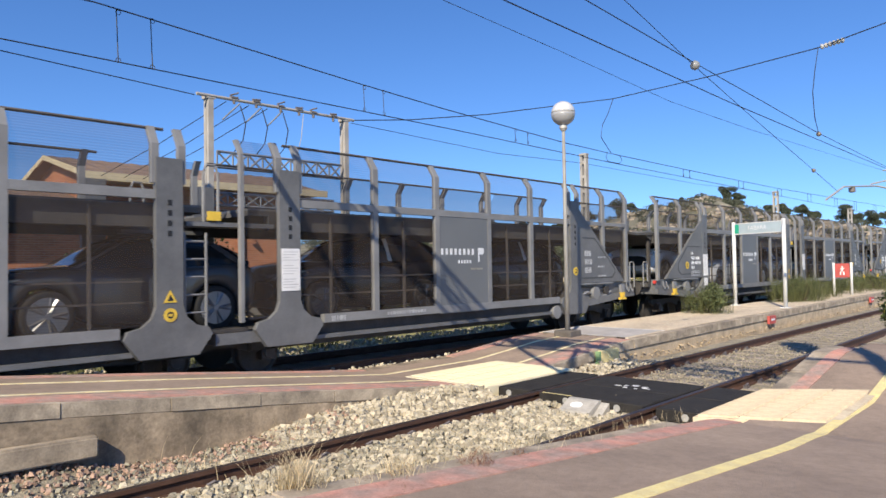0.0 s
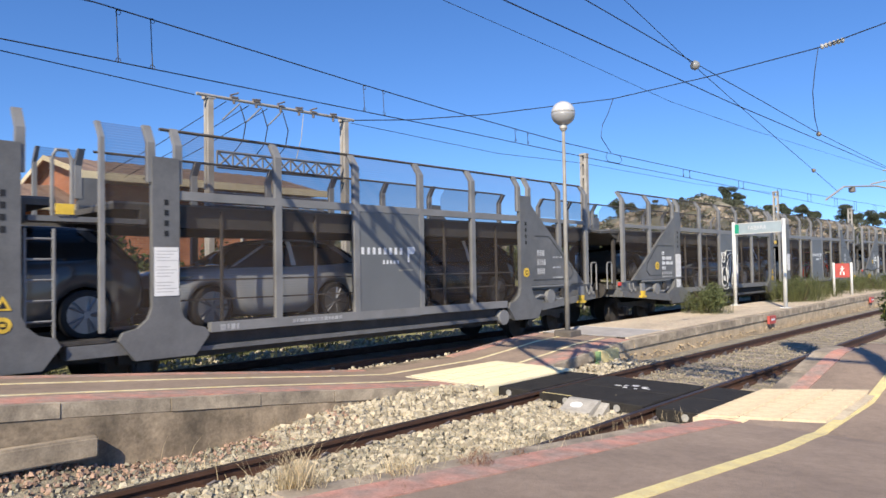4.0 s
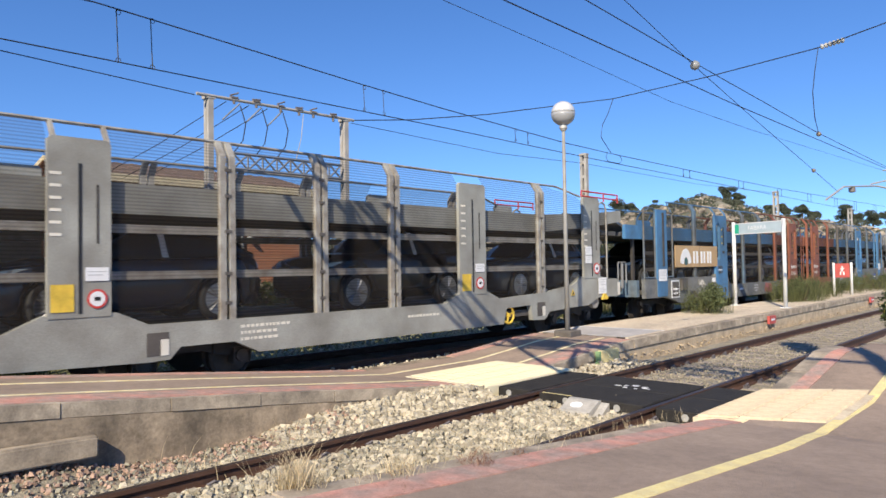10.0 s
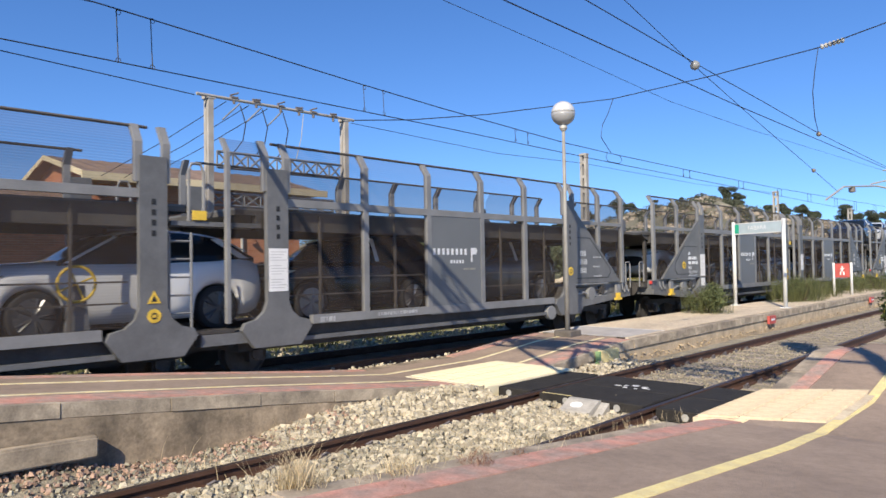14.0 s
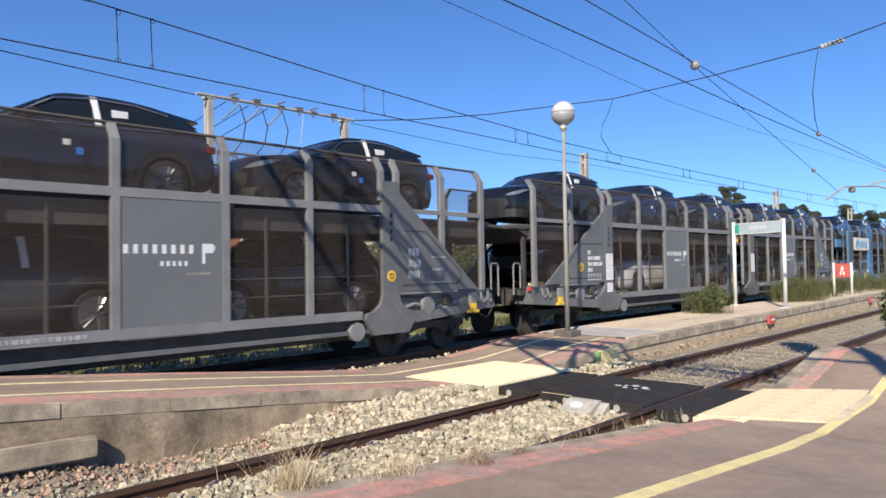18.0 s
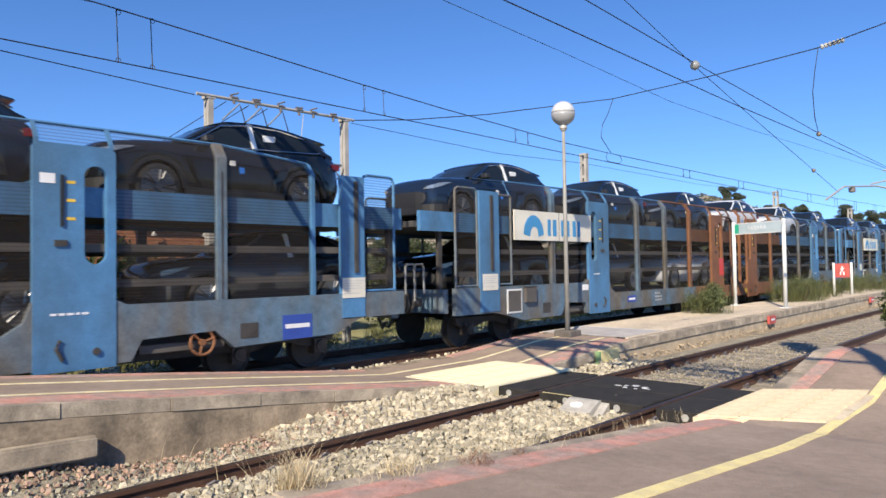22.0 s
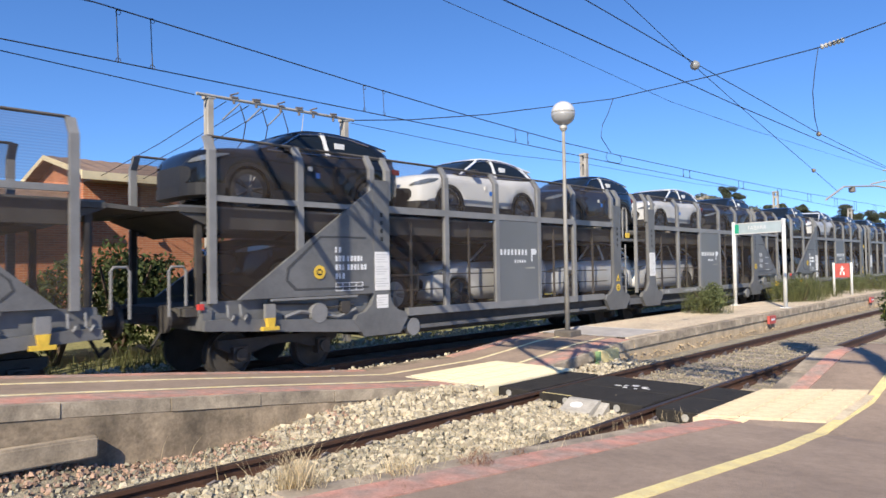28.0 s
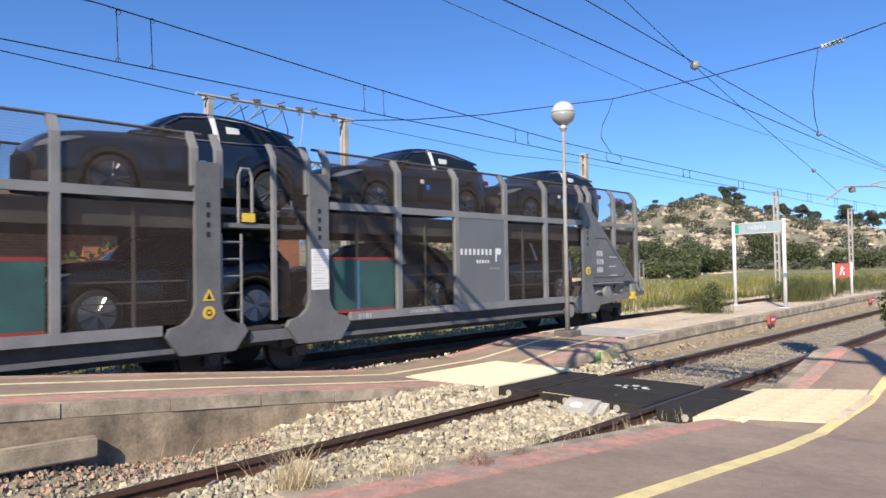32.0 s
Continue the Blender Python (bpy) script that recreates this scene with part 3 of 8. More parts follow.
# ---- station name sign ----
sign = thing("station_sign", "white framed name board on two white posts", "sign")
PA, PB = Vector((23.3, 7.24, 0)), Vector((23.95, 9.05, 0))
for p in (PA, PB):
    z0 = isle_z(p.x)
    bm = tube(B(), [(p.x, p.y, z0), (p.x, p.y, 3.16)], 0.06, 10)
    part("post", bm, WHITE, sign, "white painted steel post", True)
    part("base_plate", box(B(), p.x - 0.13, p.x + 0.13, p.y - 0.13, p.y + 0.13, z0 - 0.01, z0 + 0.03), WHITE, sign)
ALONG = (PB - PA).normalized()
SIGNM = Matrix.Translation((PA.x, PA.y, 0)) @ Matrix.Rotation(math.atan2(ALONG.y, ALONG.x) - math.pi / 2, 4, "Z")
SPAN = (PB - PA).length
BOARD = mat("pale_blue_grey_board", (0.44, 0.53, 0.56), 0.5, vary=0.1)
bm = box(B(), -0.03, 0.03, 0.062, SPAN - 0.062, 2.76, 3.08)
bm.transform(SIGNM)
part("board", bm, BOARD, sign, "pale blue grey board")
for z in (2.745, 3.095):
    bm = box(B(), -0.035, 0.035, 0.062, SPAN - 0.062, z - 0.013, z + 0.013)
    bm.transform(SIGNM)
    part("frame_bar", bm, WHITE, sign, "white frame edge")
bm = box(B(), -0.036, -0.0305, SPAN - 0.24, SPAN - 0.08, 2.77, 3.07)
bm.transform(SIGNM)
part("corner_patch", bm, GREEN, sign, "green corner patch")
cu = bpy.data.curves.new("name_text", "FONT")
cu.body, cu.size, cu.extrude, cu.align_x, cu.align_y = "FABARA", 0.20, 0.002, "CENTER", "CENTER"
cu.materials.append(PAPER)
txt = new("name_text", cu)
txt.parent = sign
txt.matrix_basis = SIGNM @ Matrix.Translation((-0.034, SPAN * 0.50, 2.92)) @ Euler((radians(90), 0, radians(-90))).to_matrix().to_4x4()
txt["label"] = "white station name lettering"

# ---- red no-walking sign ----
rs = thing("warning_sign", "small red sign with a white walking symbol on white posts", "sign")
for y in (7.52, 8.18):
    part("post", tube(B(), [(32.6, y, 0.34), (32.6, y, 1.72)], 0.05, 8), WHITE, rs, "white post", True)
part("board", box(B(), 32.55, 32.59, 7.58, 8.12, 1.09, 1.68), FADEDRED, rs, "red board")
for k, (ya, yb, za, zb) in enumerate(((7.82, 7.88, 1.50, 1.56), (7.77, 7.93, 1.43, 1.48), (7.82, 7.88, 1.34, 1.425), (7.76, 7.82, 1.20, 1.335), (7.88, 7.94, 1.20, 1.335))):
    part("symbol_bar", box(B(), 32.54, 32.547, ya, yb, za, zb), PAPER, rs, "white bar of the symbol")
for x, z in ((20.9, 0.11), (32.9, 0.15)):
    mk = thing("kerb_marker", "small red plate with white bars on the kerb wall", "marker", at=(x, 6.9, z))
    part("plate", box(B(), -0.26, 0.26, -0.05, 0.02, -0.10, 0.12), FADEDRED, mk)
    part("white_bar", box(B(), -0.13, 0.16, -0.056, -0.0505, -0.01, 0.04), PAPER, mk)

# ---- overhead line ----
def wire(name, pts, r, label):
    bm = tube(B(), pts, r, 5)
    return solid(name, bm, WIRE, label, "wire")


def sag(x0, x1, zs, zm, n=10):
    out = []
    for k in range(n + 1):
        f = k / n
        out.append((x0 + (x1 - x0) * f, zm + (zs - zm) * (2 * f - 1) ** 2))
    return out


MESSF = [(-45, 6.0)] + sag(-38, 4.0, 6.0, 5.6)[1:] + [(6.6, 5.855), (9.2, 5.70), (11.8, 5.57), (14.7, 5.46), (17, 5.37), (20, 5.34), (28, 5.34), (35, 5.37), (43, 5.49), (50, 5.6), (60, 5.75), (130, 6.0)]
wire("contact_wire", [(x, FAR_C, z) for x, z in ((-45, 5.13), (4, 5.13), (12, 5.11), (20, 5.05), (45, 5.01), (78, 5.0), (130, 5.0), (200, 5.0))], 0.011, "dark contact wire above the main track")
wire("messenger_wire", [(x, FAR_C, z) for x, z in MESSF], 0.012, "dark messenger wire above the main track")


def hanger_pair(x, y, z0, z1):
    h_ = thing("wire_hanger", "pair of thin looped droppers between two wires", "dropper", "droppers of the main line")
    for dx in (0.0, 0.55):
        bm = B()
        tube(bm, [(x + dx, y, z0), (x + dx - 0.03, y, z1)], 0.009, 4)
        for zc in (z0 + 0.04, z1 - 0.04):
            tube(bm, [(x + dx + 0.04 * math.cos(a), y, zc + 0.04 * math.sin(a)) for a in [k * math.pi / 4 for k in range(9)]], 0.006, 4)
        part("dropper", bm, WIRE, h_)


for x in (4.35, 9.45, 14.7, 25.0, 30.5, 35.5, 40.3, 45.5, 50.0, 55.4):
    zz = lerp_table(MESSF, x)
    hanger_pair(x, FAR_C, 5.12 if x < 15 else 5.04, zz - 0.01)
NEARM = [(-30, 5.7), (0, 5.6), (8.0, 5.36), (11.5, 5.21), (18.7, 4.94), (26, 4.82), (50, 4.8), (90, 4.8)]
wire("contact_wire", [(x, NEAR_C, z) for x, z in ((-30, 4.92), (6.2, 4.87), (13, 4.78), (26, 4.76), (90, 4.75))], 0.0085, "dark contact wire above the siding")
wire("messenger_wire", [(x, NEAR_C, z) for x, z in NEARM], 0.008, "dark messenger wire dipping to the siding wire")


# ---- car transporter wagons; each is one coupled pair of units ----
HALF = 1.5


def side_box(w, name, m, u0, u1, s, y0, y1, z0, z1, label=""):
    """A bar on side s (-1: towards the viewer), from y0 to y1 measured from the wagon's middle."""
    return part(name, box(B(), u0, u1, min(s * y0, s * y1), max(s * y0, s * y1), z0, z1), m, w, label)


def kinked_post(w, m, u, s, z0, z1, top, width=0.11, thick=0.09):
    """An upright that leans inward above z1."""
    bm = B()
    y0, y1 = s * (HALF - thick), s * HALF
    box(bm, u - width / 2, u + width / 2, min(y0, y1), max(y0, y1), z0, z1)
    lean = 0.16 * s
    v = [bm.verts.new(p) for p in ((u - width / 2, y0, z1), (u + width / 2, y0, z1), (u + width / 2, y1, z1), (u - width / 2, y1, z1),
                                  (u - width / 2, y0 - lean, top), (u + width / 2, y0 - lean, top), (u + width / 2, y1 - lean, top), (u - width / 2, y1 - lean, top))]
    for f in ((0, 1, 5, 4), (1, 2, 6, 5), (2, 3, 7, 6), (3, 0, 4, 7), (4, 5, 6, 7)):
        bm.faces.new([v[i] for i in f])
    return part("post", bm, m, w)


def screen(w, m, u0, u1, s, z0, z1, top=None):
    """Wire screen between two posts; leans inward above z1 where top is given."""
    bm = B()
    y = s * (HALF - 0.05)
    rows = [(y, z0), (y, z1)] + ([(y - 0.16 * s, top)] if top else [])
    vs = [(bm.verts.new((u0, yy, z)), bm.verts.new((u1, yy, z))) for yy, z in rows]
    for a, b in zip(vs, vs[1:]):
        bm.faces.new((a[0], a[1], b[1], b[0]))
    return part("wire_screen", bm, m, w)


WHEEL_R = 0.39
wb = B()
lathe(wb, [(0.10, -0.02), (0.33, 0.0), (0.36, -0.03), (WHEEL_R, -0.03), (WHEEL_R, 0.10), (0.42, 0.105), (0.42, 0.13), (0.10, 0.13)], 24, "y")
WAGON_WHEEL = finish("wheel", wb, UNDER)
ab = B()
box(ab, -0.13, 0.13, -0.16, 0.02, -0.13, 0.13)
lathe(ab, [(0.10, -0.20), (0.11, -0.18), (0.11, -0.15)], 12, "y")
AXLEBOX = finish("axle_box", ab, WHEELSTEEL)


def wheelset(w, u):
    for s in (-1, 1):
        wh = share("wheel", WAGON_WHEEL, w, Matrix.Translation((u, s * 0.80, WHEEL_R)) @ (Matrix.Identity(4) if s < 0 else Matrix.Rotation(math.pi, 4, "Z")))
        if s < 0:
            share("axle_box", AXLEBOX, w, Matrix.Translation((u, s * 1.0, WHEEL_R + 0.02)) @ (Matrix.Identity(4) if s < 0 else Matrix.Rotation(math.pi, 4, "Z")), "cast axle box with a bright cap")


def bogie_frame(w, u0, u1, z0=0.42, z1=0.66):
    for s in (-1, 1):
        poly = [(u0 - 0.35, z1), (u0 - 0.35, z0 + 0.12), (u0 - 0.1, z0), (u0 + 0.25, z0), ((u0 + u1) / 2 - 0.2, z0 + 0.10), ((u0 + u1) / 2 + 0.2, z0 + 0.10), (u1 - 0.25, z0), (u1 + 0.1, z0), (u1 + 0.35, z0 + 0.12), (u1 + 0.35, z1)]
        part("bogie_frame", prism(B(), poly, s * 1.02 - 0.05, s * 1.02 + 0.05), UNDER, w)


def coupling_gear(w, u, d):
    """Buffers, hook and hoses at an end; d: -1 at the leading end, +1 at the trailing end."""
    for s in (-1, 1):
        bm = B()
        tube(bm, [(u, s * 0.95, 1.05), (u + d * 0.34, s * 0.95, 1.05)], 0.10, 12)
        tube(bm, [(u + d * 0.34, s * 0.95, 1.05), (u + d * 0.40, s * 0.95, 1.05)], 0.22, 16)
        part("buffer", bm, UNDER, w, "dark steel buffer")
        if s > 0:
            continue
        bm = B()
        tube(bm, [(u + d * 0.05, s * 0.42, 1.0), (u + d * 0.22, s * 0.42, 0.75), (u + d * 0.35, s * 0.38, 0.52), (u + d * 0.5, s * 0.3, 0.62)], 0.03, 6)
        part("brake_hose", bm, BLACK, w)
    bm = B()
    box(bm, min(u, u + d * 0.5), max(u, u + d * 0.5), -0.06, 0.06, 0.95, 1.10)
    part("draw_hook", bm, UNDER, w)
    bm = B()
    y = -1.28
    tube(bm, [(u + d * 0.18, y, 1.25), (u + d * 0.18, y, 1.78), (u + d * 0.22, y, 1.84), (u + d * 0.40, y, 1.84), (u + d * 0.44, y, 1.78), (u + d * 0.44, y, 1.1)], 0.022, 6)
    part("grab_rail", bm, STEEL, w, "bent grey grab rail")


def text_bars(w, m, u, s, z, rows, width=0.5, height=0.06, gap=0.12, off=0.004, thick=0.004, seed=1):
    """Unreadable stencil writing: short bars in lines."""
    rnd = random.Random(seed)
    bm = B()
    for r in range(rows):
        x = u
        end = u + width * rnd.uniform(0.55, 1.0)
        while x < end:
            l_ = rnd.uniform(0.03, 0.09)
            y = s * (HALF + off)
            box(bm, x, x + l_, min(y, y + s * thick), max(y, y + s * thick), z - r * gap - height, z - r * gap)
            x += l_ + 0.025
    part("stencil_writing", bm, m, w, "white stencilled bars")["kind"] = "stuff"


def figure_bars(w, m, u, s, z, counts, h=0.10, gap=0.155):
    """Stencilled figures, drawn as upright bars, above a small ruled table."""
    bm = B()
    y0, y1 = sorted((s * (HALF + 0.0125), s * (HALF + 0.018)))
    for r, n in enumerate(counts):
        for k in range(n):
            x = u + 0.078 * k + (0.03 if k > 2 else 0.0)
            wd = 0.05 if (k * 7 + r * 3) % 4 else 0.032
            box(bm, x, x + wd, y0, y1, z - r * gap - h, z - r * gap)
    zt = z - len(counts) * gap - 0.01
    for q in range(3):
        box(bm, u, u + 0.62, y0, y1, zt - 0.07 * q - 0.012, zt - 0.07 * q)
    for q in range(5):
        box(bm, u + 0.152 * q, u + 0.152 * q + 0.012, y0, y1, zt - 0.14, zt - 0.012)
    part("stencil_writing", bm, m, w, "white stencilled bars and a small ruled table")["kind"] = "stuff"


def warning_disc(w, m, u, s, z, r=0.11):
    bm = B()
    y = s * (HALF + 0.026)
    lathe(bm, [(r, -0.004), (r, 0.004)], 18, "y", (u, y, z))
    part("disc_sign", bm, m if m is YELLOW else RED, w, "round yellow sign" if m is YELLOW else "round sign with a red rim")
    bm = B()
    k = 0.5 if m is YELLOW else 0.78
    lathe(bm, [(r * k, -0.006), (r * k, 0.006)], 14, "y", (u, y, z))
    part("disc_face", bm, BLACK if m is YELLOW else PAPER, w)
    bm = box(B(), u - r * 0.3, u + r * 0.3, y - 0.009, y - 0.0065, z - r * 0.2, z + r * 0.2)
    part("disc_mark", bm, YELLOW if m is YELLOW else BLACK, w)


def warning_triangle(w, u, s, z, r=0.13):
    y0, y1 = sorted((s * (HALF + 0.024), s * (HALF + 0.030)))
    part("triangle_sign", prism(B(), [(u - r, z - r * 0.8), (u + r, z - r * 0.8), (u, z + r)], y0, y1), YELLOW, w, "yellow triangular sign")
    y0, y1 = sorted((s * (HALF + 0.031), s * (HALF + 0.033)))
    part("triangle_mark", prism(B(), [(u - r * 0.45, z - r * 0.55), (u + r * 0.45, z - r * 0.55), (u, z + r * 0.45)], y0, y1), BLACK, w)


def ladder(w, m, u0, u1, y, z0, z1, n):
    bm = B()
    for u in (u0, u1):
        tube(bm, [(u, y, z0), (u, y, z1)], 0.022, 6)
    for k in range(n):
        z = z0 + (z1 - z0) * (k + 0.5) / n
        tube(bm, [(u0, y, z), (u1, y, z)], 0.016, 5)
    part("ladder", bm, m, w, "narrow steel ladder")


def sheet(w, u0, u1, s, z0, z1, m=PAPER):
    y0, y1 = sorted((s * (HALF + 0.024), s * (HALF + 0.030)))
    ob = part("notice_sheet", box(B(), u0, u1, y0, y1, z0, z1), m, w, "white notice sheet")
    bm = B()
    ya, yb = sorted((s * (HALF + 0.0305), s * (HALF + 0.032)))
    k = 0
    z = z1 - 0.05
    while z > z0 + 0.05:
        if k % 5 != 4:
            box(bm, u0 + 0.03, u1 - 0.03 - 0.05 * (k % 3), ya, yb, z - 0.012, z)
        z -= 0.045
        k += 1
    part("printed_text", bm, PRINT, ob, "grey printed lines")["kind"] = "stuff"


MAINP = [(-0.20, 3.42), (0.20, 3.42), (0.20, 1.26), (0.26, 1.10), (0.40, 0.98), (0.60, 0.93), (0.66, 0.82), (0.44, 0.53), (-0.44, 0.53), (-0.66, 0.82), (-0.60, 0.93), (-0.40, 0.98), (-0.26, 1.10), (-0.20, 1.26)]
P_LEAD = [0.0, 1.60, 3.38, 5.20, 6.85, 8.45, 10.0, 12.10]
P_TRAIL = [14.15, 16.05, 17.70, 19.35, 20.92, 22.75, 24.20, 25.45]
TOPZ, KINK, BELT0, BELT1 = 3.86, 3.62, 2.82, 2.95


def grey_wagon(label, extra=""):
    w = thing("car_transporter_wagon", label, "wagon", "wagons of the train")
    for s in (-1, 1):
        for posts, main, ends in ((P_LEAD, (2, 7), (0, 1)), (P_TRAIL, (0, 5), (6, 7))):
            lo, hi = posts[main[0]], posts[main[1]]
            for k, u in enumerate(posts):
                if k in main:
                    kinked_post(w, STEEL, u - 0.20, s, 3.05, KINK, TOPZ + 0.03)
                    if s < 0:
                        kinked_post(w, STEEL, u + 0.20, s, 3.05, KINK, TOPZ + 0.03)
                    y0, y1 = sorted((s * (HALF - 0.08), s * (HALF + 0.02)))
                    poly = [(u + a, z) for a, z in MAINP]
                    part("main_pillar", prism(B(), poly, y0, y1), GREY, w, "broad flared grey pillar")
                    if s < 0:
                        bm = B()
                        for q in range(4):
                            box(bm, u - 0.03, u + 0.03, -HALF - 0.026, -HALF - 0.0205, 2.28 + q * 0.15, 2.36 + q * 0.15)
                        part("slotted_strip", bm, BLACK, w, "row of dark slots")["kind"] = "stuff"
                else:
                    z0 = 1.27 if k in ends else 0.95
                    kinked_post(w, STEEL, u, s, z0, KINK, TOPZ, 0.12)
            # long rails
            side_box(w, "belt_rail", STEEL, lo, hi, s, 1.40, HALF - 0.004, BELT0, BELT1)
            e0, e1 = (posts[0], lo) if main[0] else (hi, posts[-1])
            side_box(w, "belt_rail", STEEL, e0, e1, s, 1.42, HALF - 0.01, BELT0 + 0.02, BELT1 - 0.02)
            bm = B()
            tube(bm, [(posts[0], s * (HALF - 0.20), TOPZ + 0.005), (posts[-1], s * (HALF - 0.20), TOPZ + 0.005)], 0.025, 6)
            part("top_rail", bm, BAR, w, "thin dark top rail")
            side_box(w, "sill", STEEL, lo + 0.7, hi - 0.7, s, 1.38, HALF - 0.002, 0.84, 0.99)
            if s < 0:
                side_box(w, "lower_sill", GREY, lo + 0.5, hi - 0.5, s, 1.30, 1.44, 0.57, 0.64)
                side_box(w, "underframe_side", UNDER, lo + 0.4, hi - 0.4, s, 1.22, 1.36, 0.645, 0.835)
            for a, b in zip(posts, posts[1:]):
                ia, ib = posts.index(a), posts.index(b)
                da = 0.22 if ia in main else 0.06
                db = 0.22 if ib in main else 0.06
                screen(w, SCREEN, a + da, b - db, s, 2.96, KINK, TOPZ)
                pane = (ia, ib) == ((4, 5) if main[0] else (2, 3))
                if pane:
                    y0, y1 = sorted((s * (HALF - 0.05), s * (HALF - 0.012)))
                    pn = part("panel", box(B(), a + 0.06, b - 0.06, y0, y1, 0.82, 2.815), PANEL, w, "plain grey steel panel")
                    if s < 0:
                        panel_logo(pn, a, b)
                elif s > 0:
                    continue
                elif ia in ends or ib in ends:
                    screen(w, SCREEN, a + da, b - db, s, 1.30, 2.83)
                else:
                    screen(w, SCREEN, a + da, b - db, s, 0.99, 2.82)
                    um = (a + b) / 2
                    if s < 0:
                        side_box(w, "stanchion", BAR, um - 0.02, um + 0.02, s, 1.34, 1.38, 0.9, 2.7)
            bm = B()
            for z in (1.32, 1.62):
                box(bm, lo + 0.3, hi - 0.3, min(s * 1.33, s * 1.36), max(s * 1.33, s * 1.36), z, z + 0.025)
            part("double_guard_rail", bm, BAR, w, "two thin guard rails")
            side_box(w, "deck_girder", DECK, e0 if main[0] else lo - 0.3, hi + 0.3 if main[0] else e1, s, 1.20, 1.34, 2.42, 2.70)
            # end gusset and bogie side

            y0, y1 = sorted((s * (HALF - 0.06), s * (HALF + 0.012)))
            if main[0]:
                tri = [(3.18, 3.25), (0.42, 1.31), (3.18, 1.31)]
                low = [(-0.12, 1.30), (3.2, 1.30), (3.2, 0.98), (2.9, 0.62), (0.15, 0.84), (-0.16, 0.86)]
            else:
                tri = [(22.95, 3.25), (25.25, 1.31), (22.95, 1.31)]
                low = [(22.95, 1.30), (25.75, 1.30), (25.80, 0.88), (25.4, 0.86), (23.4, 0.70), (22.95, 0.98)]
            part("gusset_plate", prism(B(), tri, y0, y1), GREY, w, "triangular grey gusset plate")
            inset = 0.13 if s < 0 else 0.0
            part("end_frame", prism(B(), low, y0 + s * 0.02 + inset, y1 - s * 0.01 + inset), GREY, w, "grey end frame")
            if s > 0:
                continue
            beam = [(-0.14, 1.02), (0.2, 1.02), (2.95, 0.84), (3.08, 0.84), (2.9, 0.62), (0.15, 0.84), (-0.16, 0.86)] if main[0] else [(23.06, 0.91), (23.4, 0.88), (25.35, 1.02), (25.78, 1.02), (25.80, 0.88), (25.4, 0.86), (23.4, 0.70)]
            part("end_beam_side", prism(B(), beam, y0, y1), GREY, w, "tapered grey lower beam")
            bm = B()
            ya, yb = sorted((s * (HALF + 0.0125), s * (HALF + 0.018)))
            if main[0]:
                outline = [(1.45, 1.42), (3.05, 1.42), (3.05, 1.45), (1.5, 1.45), (1.32, 1.6), (1.35, 1.78), (2.0, 2.32), (3.0, 2.32), (3.0, 2.35), (1.98, 2.35), (1.30, 1.80), (1.28, 1.58)]
            else:
                outline = [(23.05, 1.42), (24.6, 1.42), (24.75, 1.56), (24.7, 1.7), (23.7, 2.5), (23.1, 2.5), (23.1, 2.47), (23.69, 2.47), (24.67, 1.69), (24.72, 1.57), (24.58, 1.45), (23.05, 1.45)]
            part("hatch_outline", prism(bm, outline, ya, yb), SEAM, w, "dark hatch seam")
            ub = 0.95 if main[0] else 25.05
            side_box(w, "step_bracket", STEEL, ub - 0.09, ub + 0.09, s, HALF, HALF + 0.07, 1.0, 1.22)
            part("step_foot", prism(B(), [(ub - 0.08, 0.999), (ub + 0.08, 0.999), (ub + 0.06, 0.86), (ub + 0.15, 0.86), (ub + 0.15, 0.80), (ub - 0.15, 0.80), (ub - 0.15, 0.86), (ub - 0.05, 0.86)], *sorted((s * HALF, s * (HALF + 0.09)))), YELLOW, w, "yellow step bracket")
            hk = 0.22 if main[0] else 25.35
            bm = B()
            for q in (0.0, 0.22):
                tube(bm, [(hk + q, s * (HALF + 0.01), 1.24), (hk + q, s * (HALF + 0.04), 1.06), (hk + q + 0.05, s * (HALF + 0.05), 1.0), (hk + q + 0.10, s * (HALF + 0.04), 1.07)], 0.02, 5)
            part("tie_hook", bm, STEEL, w, "pair of grey tie hooks")["kind"] = "stuff"
            gx0 = 1.5 if main[0] else 23.3
            bm = B()
            lathe(bm, [(0.17, -0.05), (0.17, 0.05), (0.10, 0.07)], 16, "y", (gx0 + 0.45, s * (HALF - 0.03), 1.02))
            part("brake_drum", bm, STEEL, w)
            bm = B()
            yy = s * (HALF - 0.06)
            tube(bm, [(gx0 - 0.2, yy, 0.98), (gx0 + 0.1, yy, 1.06), (gx0 + 0.9, yy, 0.92), (gx0 + 1.3, yy, 1.04)], 0.035, 6)
            part("brake_rod", bm, STEEL, w, "bent grey brake rod")
            bm = tube(B(), [(gx0 - 0.6, yy, 1.22), (gx0 + 0.5, yy, 1.17), (gx0 + 0.7, yy, 1.10), (gx0 + 1.25, yy, 1.12)], 0.02, 6)
            part("air_pipe", bm, UNDER, w, "thin dark air pipe")
            part("lever", prism(B(), [(gx0 + 0.95, 1.20), (gx0 + 1.15, 1.20), (gx0 + 1.15, 1.02), (gx0 + 1.05, 0.96), (gx0 + 0.95, 1.02)], *sorted((s * (HALF - 0.10), s * (HALF - 0.02)))), UNDER, w, "dark brake lever plate")
            part("frame_rib", prism(B(), [(gx0 - 0.5, 1.30), (gx0 + 1.3, 1.30), (gx0 + 1.3, 1.26), (gx0 - 0.5, 1.26)], *sorted((s * (HALF - 0.12), s * (HALF + 0.014)))), STEEL, w, "rib along the end frame")
        if s > 0:
            continue
